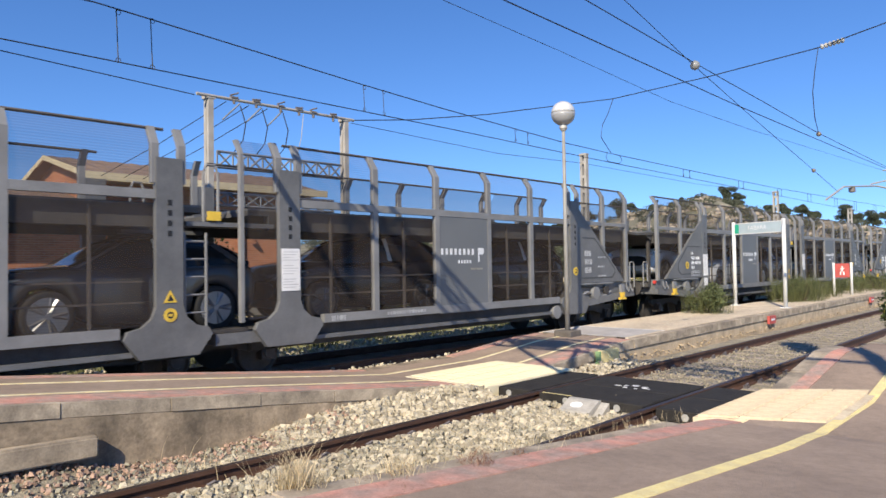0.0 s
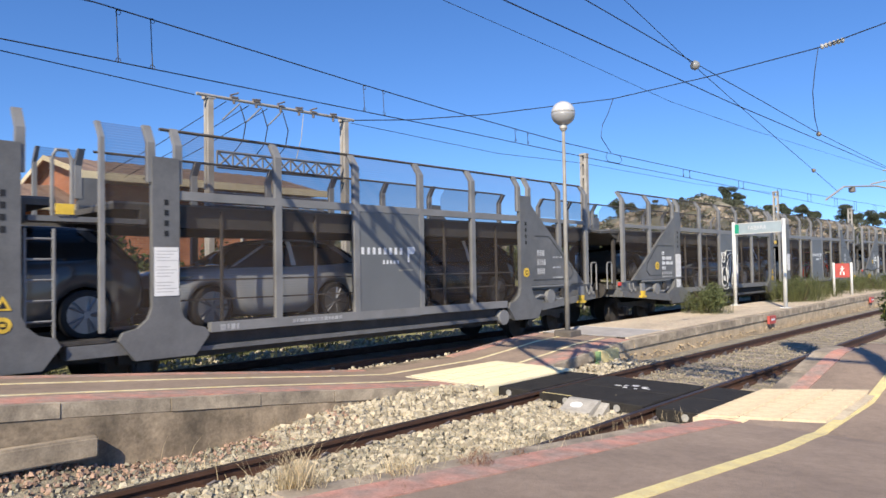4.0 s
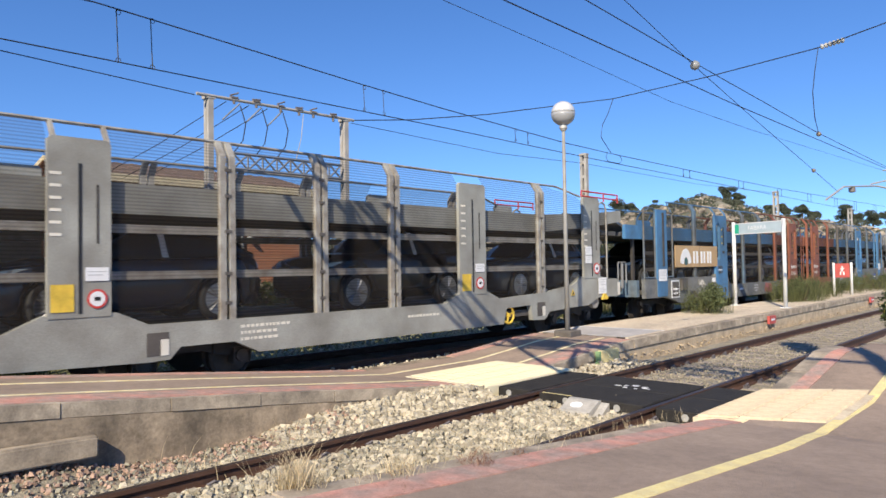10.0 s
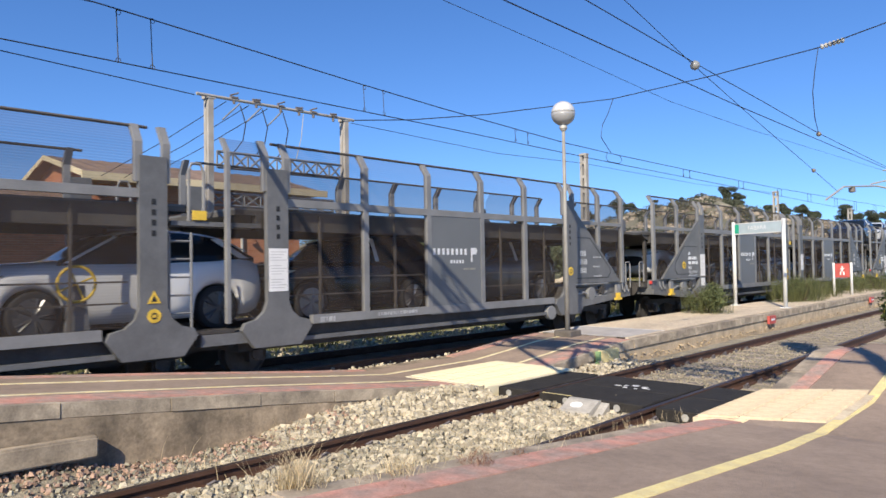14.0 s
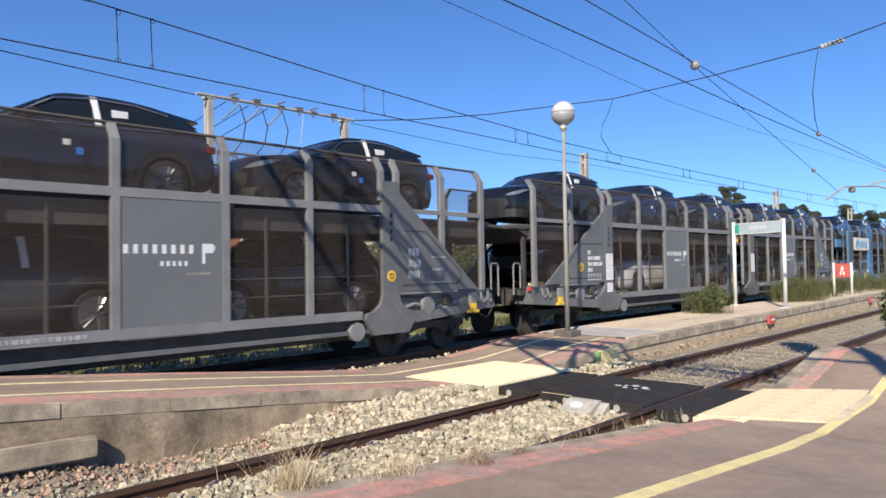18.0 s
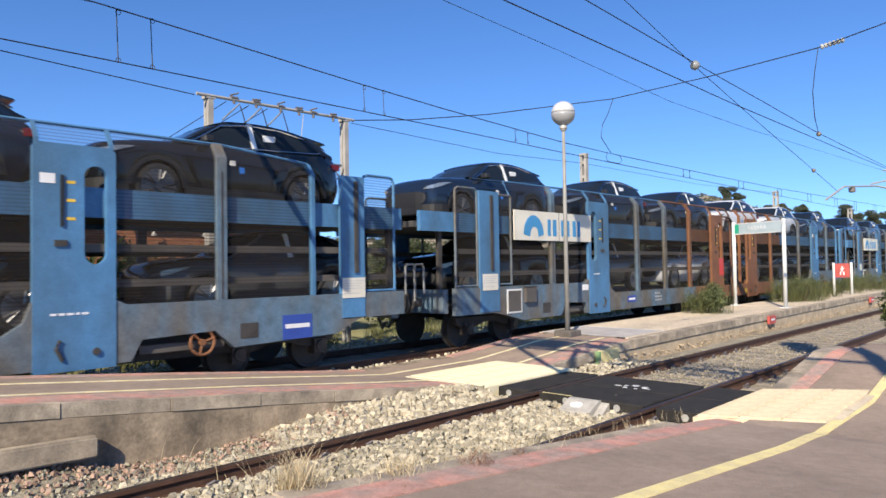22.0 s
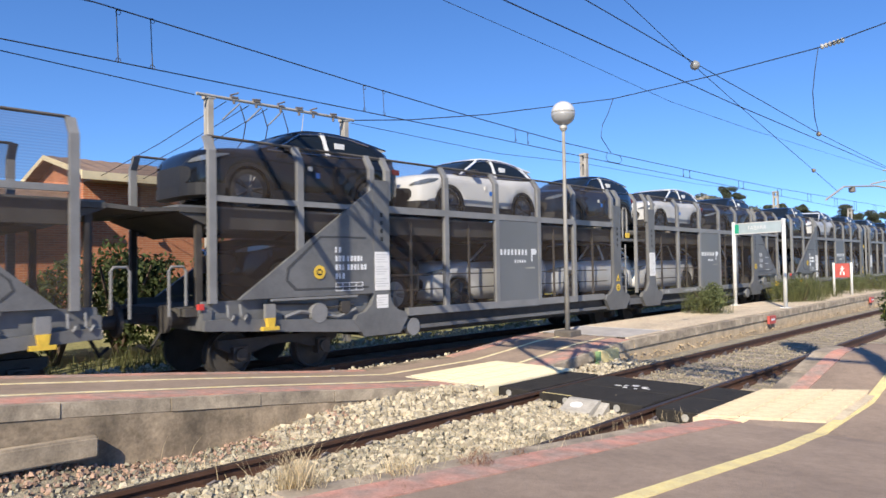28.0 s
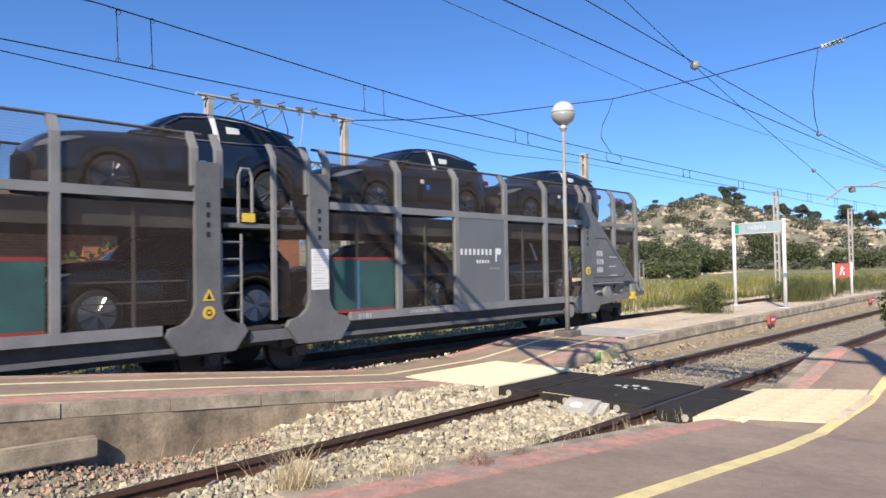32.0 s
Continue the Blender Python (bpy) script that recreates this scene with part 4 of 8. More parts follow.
        for u in (4.22, 21.95):
            part("foot_drum", lathe(B(), [(0.17, -0.06), (0.17, 0.06), (0.13, 0.07), (0.12, 0.05)], 16, "y", (u, s * 1.42, 0.62)), STEEL, w, "round grey brake drum")
        sheet(w, 3.20, 3.56, s, 1.36, 2.08)
        sheet(w, 3.24, 3.52, s, 1.03, 1.28)
        sheet(w, 13.97, 14.33, s, 1.42, 2.12)
        warning_disc(w, YELLOW, 1.95, s, 1.72, 0.12)
        warning_disc(w, YELLOW, 22.75, s, 1.62, 0.11)
        warning_disc(w, YELLOW, 12.10, s, 1.14, 0.10)
        warning_triangle(w, 12.10, s, 1.40, 0.10)
        figure_bars(w, LETTER, 2.30, s, 2.16, (2, 8, 9, 3))
        text_bars(w, STENCIL, 23.2, s, 2.15, 3, 0.35, 0.14, 0.22, 0.014, seed=5)
        text_bars(w, STENCIL, 23.85, s, 2.0, 3, 0.4, 0.04, 0.25, 0.014, seed=6)
        text_bars(w, STENCIL, 15.0, s, 0.95, 1, 0.45, 0.09, 0.1, 0.0, seed=8)
        text_bars(w, STENCIL, 16.3, s, 0.95, 1, 1.3, 0.06, 0.1, 0.0, seed=9)
    # decks
    for a, b in ((-0.45, 12.75), (13.5, 25.9)):
        bm = B()
        box(bm, a, b, -1.33, 1.33, 2.66, 2.74)
        part("upper_deck", bm, DECK, w, "dark ribbed upper deck")
        bm = B()
        for y in (-1.30, 0.55):
            box(bm, a, b, y, y + 0.75, 2.741, 2.775)
        part("wheel_track_pair", bm, GREY, w)
    prism(bm := B(), [(-0.35, 1.20), (2.7, 1.20), (4.6, 0.82), (12.9, 0.82), (12.9, 0.72), (4.5, 0.72), (2.6, 1.08), (-0.35, 1.08)], -1.3, 1.3)
    part("lower_deck", bm, DECK, w, "dark lower deck sloping up over the bogie")
    prism(bm := B(), [(13.3, 0.82), (22.9, 0.82), (23.6, 1.20), (25.8, 1.20), (25.8, 1.08), (23.7, 1.08), (23.0, 0.72), (13.3, 0.72)], -1.3, 1.3)
    part("lower_deck", bm, DECK, w, "dark lower deck sloping up over the bogie")
    for a, b in ((3.5, 12.6), (13.6, 22.6)):
        part("underframe", box(B(), a, b, -1.2, 1.2, 0.46, 0.715), UNDER, w, "grimy underframe")
    for a in (-0.15, 25.65):
        part("end_beam", box(B(), a, a + 0.15, -1.44, 1.44, 0.86, 1.19), GREY, w)
        for y in (-1.25, 1.17):
            part("deck_column", box(B(), a, a + 0.10, y, y + 0.08, 1.2, 2.66), UNDER, w)
    for a, b, d in ((-0.452, -0.96, -1), (25.902, 26.40, 1)):
        bm = B()
        lo_, hi_ = sorted((a, b))
        za, zb = (2.735, 2.70) if d > 0 else (2.70, 2.735)
        prism(bm, [(lo_, za), (hi_, zb), (hi_, zb - 0.06), (lo_, za - 0.06)], -1.32, 1.32)
        part("deck_flap", bm, DECK, w, "hinged dark deck flap reaching over the coupling")
        bm = prism(B(), [(a, 2.655), (a - d * 1.1, 2.655), (a - d * 1.1, 2.40), (a - d * 0.75, 2.36)], -1.30, 1.30)
        part("deck_end_beam", bm, DECK, w, "tapered beam under the deck end")
    # articulation: ladder, gangway, coupling box
    for s in (-1, 1):
        ladder(w, STEEL, 12.36, 12.70, s * 1.43, 0.75, 2.35, 6)
        kinked_post(w, STEEL, 13.28, s, 0.95, KINK, TOPZ, 0.06)
        screen(w, SCREEN, 13.31, 13.94, s, 0.98, KINK, TOPZ)
        side_box(w, "gangway_plate", GREY, 12.4, 13.9, s, 1.0, 1.42, 2.45, 2.52)
        side_box(w, "gangway_sign", YELLOW, 12.72, 12.94, s, 1.43, 1.45, 2.54, 2.68, "small yellow sign")
        side_box(w, "step_box", GREY, 12.85, 13.7, s, 1.15, 1.44, 0.62, 0.80)
        side_box(w, "step_tread", UNDER, 12.6, 13.4, s, 1.1, 1.43, 0.81, 0.86)
        bm = B()
        y = s * 1.36
        tube(bm, [(12.70, y, 2.52), (12.70, y, 3.28), (12.75, y, 3.40), (12.89, y, 3.40), (12.94, y, 3.28), (12.94, y, 2.52)], 0.026, 6)
        part("hoop_rail", bm, STEEL, w, "arched grey hoop rail")
    part("joint_panel", box(B(), 12.30, 13.95, 1.30, 1.36, 0.95, 2.66), DECK, w, "dark panel across the joint")
    part("inner_coupling", box(B(), 12.5, 13.8, -0.5, 0.5, 0.55, 0.95), UNDER, w)
    for u in (0.65, 2.30, 12.35, 13.95, 23.3, 24.9):
        wheelset(w, u)
    for a, b in ((0.65, 2.30), (12.35, 13.95), (23.3, 24.9)):
        bogie_frame(w, a, b)
    coupling_gear(w, -0.15, -1)
    coupling_gear(w, 25.80, 1)
    part("marker_lamp", box(B(), -0.22, -0.14, -1.47, -1.40, 1.18, 1.27), RED, w, "small red marker")
    return w


def panel_logo(pn, a, b):
    """The operator's mark, drawn as plain bars."""
    y0, y1 = -(HALF - 0.012) - 0.004, -(HALF - 0.012) - 0.0005
    bm = B()
    n = 8
    L = (b - a) * 0.66
    for k in range(n):
        x = a + 0.10 + L * k / n
        box(bm, x, x + L / n * 0.48, y0, y1, 2.03, 2.16)
    part("mark_bars", bm, LETTER, pn, "white bars of a wordmark")["kind"] = "stuff"
    bm = B()
    for k in range(5):
        x = a + 0.62 + 0.09 * k
        box(bm, x, x + 0.045, y0, y1, 1.85, 1.92)
    part("mark_bars", bm, LETTER, pn)["kind"] = "stuff"
    bm = B()
    for k in range(6):
        x = a + 1.02 + 0.065 * k
        box(bm, x, x + 0.05, y0, y1, 1.71, 1.75)
    part("mark_bars", bm, PALE, pn)["kind"] = "stuff"
    x = a + 1.26
    bm = B()
    box(bm, x, x + 0.045, y0, y1, 1.88, 2.18)
    prism(bm, [(x + 0.05, 2.18), (x + 0.17, 2.18), (x + 0.21, 2.12), (x + 0.17, 2.04), (x + 0.05, 2.04)], y0, y1)
    part("mark_shape", bm, LETTER, pn, "white emblem shape")


# ---- the two older wagon families: slotted plates, deep sills ----
def slotted_plate(bm, u0, u1, y0, y1, z0, z1, c, r, slots):
    """A full height plate with rounded upper corners and upright round-ended slots through it."""
    k = 0.06
    arcs = [(math.pi * q / 10) for q in range(6)]
    z = z0
    for za, zb in slots:
        box(bm, u0, u1, y0, y1, z, za)
        left = [(u0, za), (c, za)] + [(c - r * math.sin(a), za + r - r * math.cos(a)) for a in arcs[1:]] + [(c - r * math.cos(a), zb - r + r * math.sin(a)) for a in arcs] + [(u0, zb)]
        prism(bm, left, y0, y1)
        prism(bm, [(2 * c - x, q) if abs(x - u0) > 1e-6 else (u1, q) for x, q in left][::-1], y0, y1)
        z = zb
    prism(bm, [(u0, z), (u1, z), (u1, z1 - k), (u1 - k, z1), (u0 + k, z1), (u0, z1 - k)], y0, y1)
    bmesh.ops.remove_doubles(bm, verts=bm.verts[:], dist=1e-5)
    return bm


def strokes(w, m, name, u, z, size, seed, label, rows=2, r=0.010):
    """Sprayed scribble: unbroken wavering lines that say nothing."""
    rnd = random.Random(seed)
    bm = B()
    y = -(HALF + 0.026)
    h = size * 0.5 / rows
    for q in range(rows):
        base = z + (rows - 1 - q) * h * 1.5
        x0, x1 = u + rnd.uniform(0, 0.15) * size, u + size * rnd.uniform(0.8, 1.0)
        n, turns, ph = 44, rnd.uniform(4.0, 5.5), rnd.uniform(0, 6)
        pts = []
        for k in range(n + 1):
            a = 2 * math.pi * turns * k / n + ph
            swell = 0.5 + 0.3 * math.sin(a * 0.37 + ph)
            pts.append((x0 + (x1 - x0) * k / n + 0.055 * size * math.cos(a), y, base + h * (0.5 + swell * 0.6 * math.sin(a))))
        tube(bm, pts, r, 4)
    ob = part(name, bm, m, w, label)
    ob["kind"] = "stuff"
    return ob


def tube_frame(w, m, u0, u1, s, z0, z1, r=0.028, corner=0.10):
    """A tubular frame with rounded upper corners, filled with wire screen."""
    y = s * (HALF - 0.05)
    pts = [(u0, y, z0), (u0, y, z1 - corner), (u0 + corner * 0.3, y, z1 - corner * 0.3), (u0 + corner, y, z1), (u1 - corner, y, z1), (u1 - corner * 0.3, y, z1 - corner * 0.3), (u1, y, z1 - corner), (u1, y, z0)]
    bm = tube(B(), pts, r, 6)
    tube(bm, [(u0, y, z0 + 0.03), (u1, y, z0 + 0.03)], r, 6)
    part("end_frame", bm, m, w, "tubular end frame")
    screen(w, SCREENBLUE, u0 + 0.02, u1 - 0.02, s, z0 + 0.03, z1 - 0.02)


def sloped_screen(w, u0, u1, s, z0, zk0, zk1, t0, t1):
    """Wire screen whose upper edge falls towards the wagon's end."""
    bm = B()
    y = s * (HALF - 0.05)
    a = [bm.verts.new((u0, y, z0)), bm.verts.new((u0, y, zk0)), bm.verts.new((u0, y - 0.16 * s, t0))]
    b = [bm.verts.new((u1, y, z0)), bm.verts.new((u1, y, zk1)), bm.verts.new((u1, y - 0.16 * s, t1))]
    for k in range(2):
        bm.faces.new((a[k], b[k], b[k + 1], a[k + 1]))
    part("wire_screen", bm, SCREENBLUE, w)


def rail_bar(w, m, pts, r=0.024, name="top_rail", label="thin top rail"):
    part(name, tube(B(), pts, r, 6), m, w, label)


def common_gear(w, decks, bogies, two, ends):
    for a, b in decks:
        part("upper_deck", box(B(), a, b, -1.27, 1.27, 2.60, 2.72), DECK, w, "dark upper deck")
        part("lower_deck", box(B(), a + 1.2, b - 1.2, -1.3, 1.3, 0.86, 0.96), DECK, w, "dark lower deck")
        part("underframe", box(B(), a + 3.4, b - 3.4, -1.1, 1.1, 0.46, 0.855), UNDER, w)
    part("inner_coupling", box(B(), 15.9, 17.2, -0.5, 0.5, 0.55, 0.95), UNDER, w)
    for c in bogies:
        wheelset(w, c - 0.8)
        wheelset(w, c + 0.8)
        bogie_frame(w, c - 0.8, c + 0.8)
    coupling_gear(w, ends[0], -1)
    coupling_gear(w, ends[1], 1)


def hand_wheel(w, u, z, m):
    bm = B()
    y = -(HALF - 0.03)
    ring = [(u + 0.19 * math.cos(a), y, z + 0.19 * math.sin(a)) for a in [k * math.pi / 9 for k in range(19)]]
    tube(bm, ring, 0.025, 6)
    for k in range(3):
        an = 0.3 + k * 2 * math.pi / 3
        tube(bm, [(u, y, z), (u + 0.19 * math.cos(an), y, z + 0.19 * math.sin(an))], 0.02, 5)
    lathe(bm, [(0.05, -0.03), (0.05, 0.03)], 10, "y", (u, y, z))
    part("brake_wheel", bm, m, w, "spoked brake hand wheel")


R_MIR = 32.93


def pale_wagon(label):
    w = thing("car_transporter_wagon", label, "wagon", "wagons of the train")
    top = [(0.90, 1.39), (1.40, 1.39), (1.84, 1.48), (2.68, 1.48), (3.16, 1.26), (4.41, 1.12), (6.10, 1.05), (6.50, 1.22), (7.42, 1.22), (7.85, 1.02), (13.95, 1.02), (14.40, 1.22), (15.32, 1.22), (15.75, 1.02), (16.12, 0.97)]
    low = [(16.12, 0.56), (14.0, 0.49), (13.66, 0.50), (13.50, 0.67), (12.62, 0.67), (12.2, 0.47), (4.40, 0.47), (4.30, 0.53), (4.18, 0.65), (3.31, 0.70), (2.42, 0.72), (1.90, 0.90), (0.90, 0.91)]
    cut = [(12.2, 0.47), (5.97, 0.47), (5.86, 0.82), (4.95, 0.85), (4.86, 0.49), (4.40, 0.47)]
    for s in (-1, 1):
        y0, y1 = sorted((s * 1.38, s * (HALF + 0.004)))
        part("sill", prism(B(), top + low, y0, y1), PALE, w, "deep pale side sill with raised feet")
        low2 = low[:5] + cut + low[7:]
        part("sill", prism(B(), [(R_MIR - u, z) for u, z in top + low2], y0, y1), PALE, w, "deep pale side sill with raised feet")
        for a, b in ((0.28, 0.90), (R_MIR - 0.90, R_MIR - 0.60)):
            side_box(w, "end_step", CREAM, a, b, s, 1.05, 1.42, 0.93, 1.28, "cream end step")
        for f in (lambda u: u, lambda u: R_MIR - u):
            poly = [(0.45, 3.31), (2.0, 3.16), (4.4, 3.02), (16.2, 3.02), (16.2, 2.59), (4.4, 2.59), (2.0, 2.80), (0.45, 3.0)]
            part("deck_girder", prism(B(), [(f(u), z) for u, z in poly], *sorted((s * 1.30, s * 1.40))), PALE, w, "deep pale deck girder")
            for z0, z1 in ((2.32, 2.44), (1.66, 1.78)):
                a, b = sorted((f(1.5), f(16.1)))
                side_box(w, "guard_bar", PALEPOST, a, b, s, 1.34, 1.39, z0, z1, "long horizontal guard bar")
        plates = [(1.84, 2.68), (6.58, 7.38), (14.45, 15.30), (17.66, 18.45), (25.50, 26.36), (30.33, 31.12)]
        for k, (a, b) in enumerate(plates):
            z0 = 1.43 if k in (0, 5) else 1.18
            ya, yb = sorted((s * (HALF - 0.06), s * (HALF + 0.016)))
            zt = 3.56
            pl = part("pillar_plate", prism(B(), [(a, z0), (b, z0), (b, zt - 0.05), (b - 0.05, zt), (a + 0.05, zt), (a, zt - 0.05)], ya, yb), PALE, w, "tall pale plate with a dark slot")
            if s > 0:
                continue
            yf0, yf1 = sorted((s * (HALF + 0.0165), s * (HALF + 0.021)))
            c = (a + b) / 2
            e = 1 if k in (0, 3, 4, 5) else -1
            part("slot", box(B(), c - 0.022, c + 0.022, yf0, yf1, z0 + 0.05, 3.22), BLACK, pl, "dark upright slot")
            part("locking_bar", box(B(), c + e * 0.22 - 0.015, c + e * 0.22 + 0.015, yf0, yf1 + 0.0, 2.16, 2.95), UNDER, pl, "thin dark locking bar")
            bm = B()
            for q in range(6):
                box(bm, c - e * 0.30 - 0.07, c - e * 0.30 + 0.07, yf0, yf1, 2.25 + q * 0.16, 2.29 + q * 0.16)
            part("printed_scale", bm, CREAM, pl, "small pale printed bars")["kind"] = "stuff"
            if k in (0, 5):
                sheet(w, a + 0.05, a + 0.36, s, 2.04, 2.26)
                sheet(w, a + 0.05, a + 0.36, s, 1.82, 2.02)
                warning_disc(w, PAPER, a + 0.60, s, 1.68, 0.15)
                su = 1.55 if k == 0 else 31.0
                sheet(w, su, su + 0.40, s, 1.0, 1.43)
            else:
                d = 1 if k in (1, 2) else -1
                warning_disc(w, PAPER, c - d * 0.21, s, 1.42, 0.13)
                side_box(w, "yellow_plate", YELLOW, c + d * 0.22 - 0.14, c + d * 0.22 + 0.14, s, HALF + 0.021, HALF + 0.027, 1.26, 1.62, "yellow notice plate")
                sheet(w, c - d * 0.21 - 0.15, c - d * 0.21 + 0.15, s, 1.66, 1.84)
            if k in (2, 3):
                for du in (-0.12, 0.14):
                    kinked_post(w, PALEPOST, c + du * 2.6, s, 3.3, 3.55, 3.79, 0.05)
        kink, tp = 3.55, 3.79
        for u in (9.15, 10.90, 12.64, 20.20, 21.98, 23.70, 4.50, 28.48):
            for du in (-0.078, 0.078):
                kinked_post(w, PALEPOST, u + du, s, 1.02 if 8 < u < 25 else 1.1, kink, tp, 0.10)
            if s < 0:
                bm = B()
                for z in (1.25, 1.7, 2.35, 2.9, 3.3):
                    box(bm, u - 0.055, u + 0.055, -HALF - 0.010, -HALF + 0.0, z, z + 0.05)
                part("clip_strip", bm, BAR, w, "dark clips joining the double post")["kind"] = "stuff"
        ys = s * (HALF - 0.21)
        rail_bar(w, PALEPOST, [(2.70, s * 1.42, 3.56), (3.4, ys, tp), (16.0, ys, tp), (16.13, s * 1.42, 3.55), (16.14, s * 1.44, 1.05)], 0.026)
        rail_bar(w, PALEPOST, [(16.82, s * 1.44, 1.05), (16.80, s * 1.42, 3.5), (16.9, ys, tp), (29.4, ys, tp - 0.01), (30.33, s * 1.42, 3.57)], 0.026)
        kinked_post(w, PALEPOST, 16.86, s, 0.98, kink, tp, 0.09)
        for cuts in ((4.58, 6.58), (7.38, 9.07, 9.23, 10.82, 10.98, 12.56, 12.72, 14.45), (15.30, 16.12), (16.92, 17.66), (18.45, 20.12, 20.28, 21.90, 22.06, 23.62, 23.78, 25.50), (26.36, 28.40)):
            for a, b in zip(cuts[::2], cuts[1::2]):
                screen(w, SCREENBLUE, a, b, s, 1.02, kink, tp)
        sloped_screen(w, 2.68, 4.42, s, 1.2, 3.45, 3.56, 3.58, 3.79)
        sloped_screen(w, 28.56, 30.33, s, 1.2, 3.56, 3.45, 3.79, 3.58)
        tube_frame(w, PALEPOST, 1.38, 1.83, s, 1.38, 3.48, 0.024, 0.2)
        tube_frame(w, PALEPOST, 31.14, 31.58, s, 1.38, 3.48, 0.024, 0.2)
        for a, b in ((0.65, 2.66), (30.34, 32.2)):
            bm = B()
            for z in (3.59, 3.72):
                tube(bm, [(a, s * 1.46, z), (b, s * 1.46, z)], 0.022, 6)
            for u in (a, (a * 0.4 + b * 0.6), b):
                tube(bm, [(u, s * 1.46, 3.50 if u != a else 3.59), (u, s * 1.46, 3.73)], 0.022, 6)
            part("red_rail", bm, RED, w, "red painted end rail")
    # viewer's side: boxes, brake gear, stencils
    s = -1
    y0, y1 = -(HALF + 0.010), -(HALF + 0.0045)
    # step recesses aren't cut: dark plates on the sill paint their shade
    for u in (4.34, 13.68, 18.93, 28.24):
        bx = part("step_recess", box(B(), u, u + 0.32, y0, y1, 0.57, 0.90), BAR, w, "dark plate drawn for the shade in a step recess")
        part("step_plate", box(B(), u + 0.20, u + 0.32, y0 - 0.004, y0 - 0.0005, 0.57, 0.80), CREAM, bx)
    fr = part("label_frame", box(B(), 3.41, 4.18, y0, y1, 0.72, 1.06), WHITE, w, "white framed label panel")
    part("label_face", box(B(), 3.43, 4.16, y0 - 0.003, y0 - 0.0005, 0.74, 1.04), SLEEPER, fr)
    part("label_half", box(B(), 3.43, 3.78, y0 - 0.006, y0 - 0.0035, 0.74, 1.04), BAR, fr)
    part("grey_patch", box(B(), 6.08, 6.60, y0, y1, 0.53, 0.99), STEEL, w, "darker grey repaint patch")
    part("red_plate", box(B(), 1.20, 1.43, y0, y1, 1.04, 1.20), RED, w, "small red plate")
    hand_wheel(w, 27.17, 0.66, YELLOW)
    part("brake_beam", box(B(), 27.0, 28.05, -1.40, -1.30, 0.60, 0.74), BAR, w)
    for u in (1.55, 31.3):
        part("hook_bracket", prism(B(), [(u - 0.12, 0.90), (u - 0.05, 1.0), (u + 0.05, 1.0), (u + 0.14, 0.90), (u + 0.14, 0.84), (u - 0.14, 0.84)], -(HALF + 0.05), -HALF), YELLOW, w, "yellow hook bracket")
    for u in (1.95, 30.95):
        bm = lathe(B(), [(0.18, -0.06), (0.18, 0.06), (0.10, 0.07)], 16, "y", (u, -1.38, 0.80))
        part("brake_drum", bm, PALEPOST, w)
    for u in (3.17, 29.76):
        warning_triangle(w, u, s, 1.08, 0.09)
    for k, (x, hh) in enumerate(((9.22, 0.19), (9.40, 0.19), (9.58, 0.19), (9.80, 0.30), (10.02, 0.19), (10.16, 0.19))):
        wd = 0.12 if k != 3 else 0.07
        part("mark_bar", box(B(), x, x + wd, y0, y1, 0.80 - 0.24 * (1 if k == 3 else 0.5), 0.80 - 0.24 * (1 if k == 3 else 0.5) + hh), PAPER, w, "white bar of a wordmark")
    for u, z, r, wd, m_ in ((8.2, 0.80, 2, 0.7, PAPER), (10.7, 0.92, 3, 0.6, CREAM), (20.4, 0.92, 3, 1.1, CREAM), (2.3, 1.32, 3, 0.8, PAPER), (15.0, 1.0, 2, 0.5, CREAM), (24.0, 0.85, 1, 0.9, CREAM)):
        text_bars(w, m_, u, s, z, r, wd, 0.045, 0.10, 0.005, seed=int(u * 7))
    for line, z in (("TRANSPORTE DE", 0.90), ("AUTOMOVILES", 0.79)):
        cu = bpy.data.curves.new("sill_text", "FONT")
        cu.body, cu.size, cu.extrude = line, 0.105, 0.0015
        cu.materials.append(CREAM)
        tx = new("sill_text", cu)
        tx.parent = w
        tx.matrix_basis = Matrix.Translation((11.45, -(HALF + 0.0065), z)) @ Euler((radians(90), 0, 0)).to_matrix().to_4x4()
        tx["label"] = "pale painted lettering on the sill"
    for a, b, z0, z1 in ((-0.55, 0.5, 2.78, 3.12), (32.4, 33.4, 3.12, 2.78)):
        bm = B()
        vs = [bm.verts.new(p) for p in ((a, -1.2, z0), (b, -1.2, z1), (b, 1.2, z1), (a, 1.2, z0), (a, -1.2, z0 - 0.08), (b, -1.2, z1 - 0.08), (b, 1.2, z1 - 0.08), (a, 1.2, z0 - 0.08))]
        for f in ((0, 1, 2, 3), (7, 6, 5, 4), (4, 5, 1, 0), (5, 6, 2, 1), (6, 7, 3, 2), (7, 4, 0, 3)):
            bm.faces.new([vs[i] for i in f])
        part("ramp_flap", bm, PALEPOST, w, "hinged pale deck flap")
    for s in (-1, 1):
        ladder(w, PALEPOST, 16.30, 16.66, s * 1.40, 0.8, 3.2, 8)
    common_gear(w, ((0.5, 16.2), (16.75, 32.4)), (2.75, 13.1, 19.8, 30.2), False, (0.35, 32.3))
    return w


T_PLATES = [(6.28, 7.30, -1), (14.22, 15.22, 1), (17.55, 18.57, -1), (25.72, 26.74, 1)]


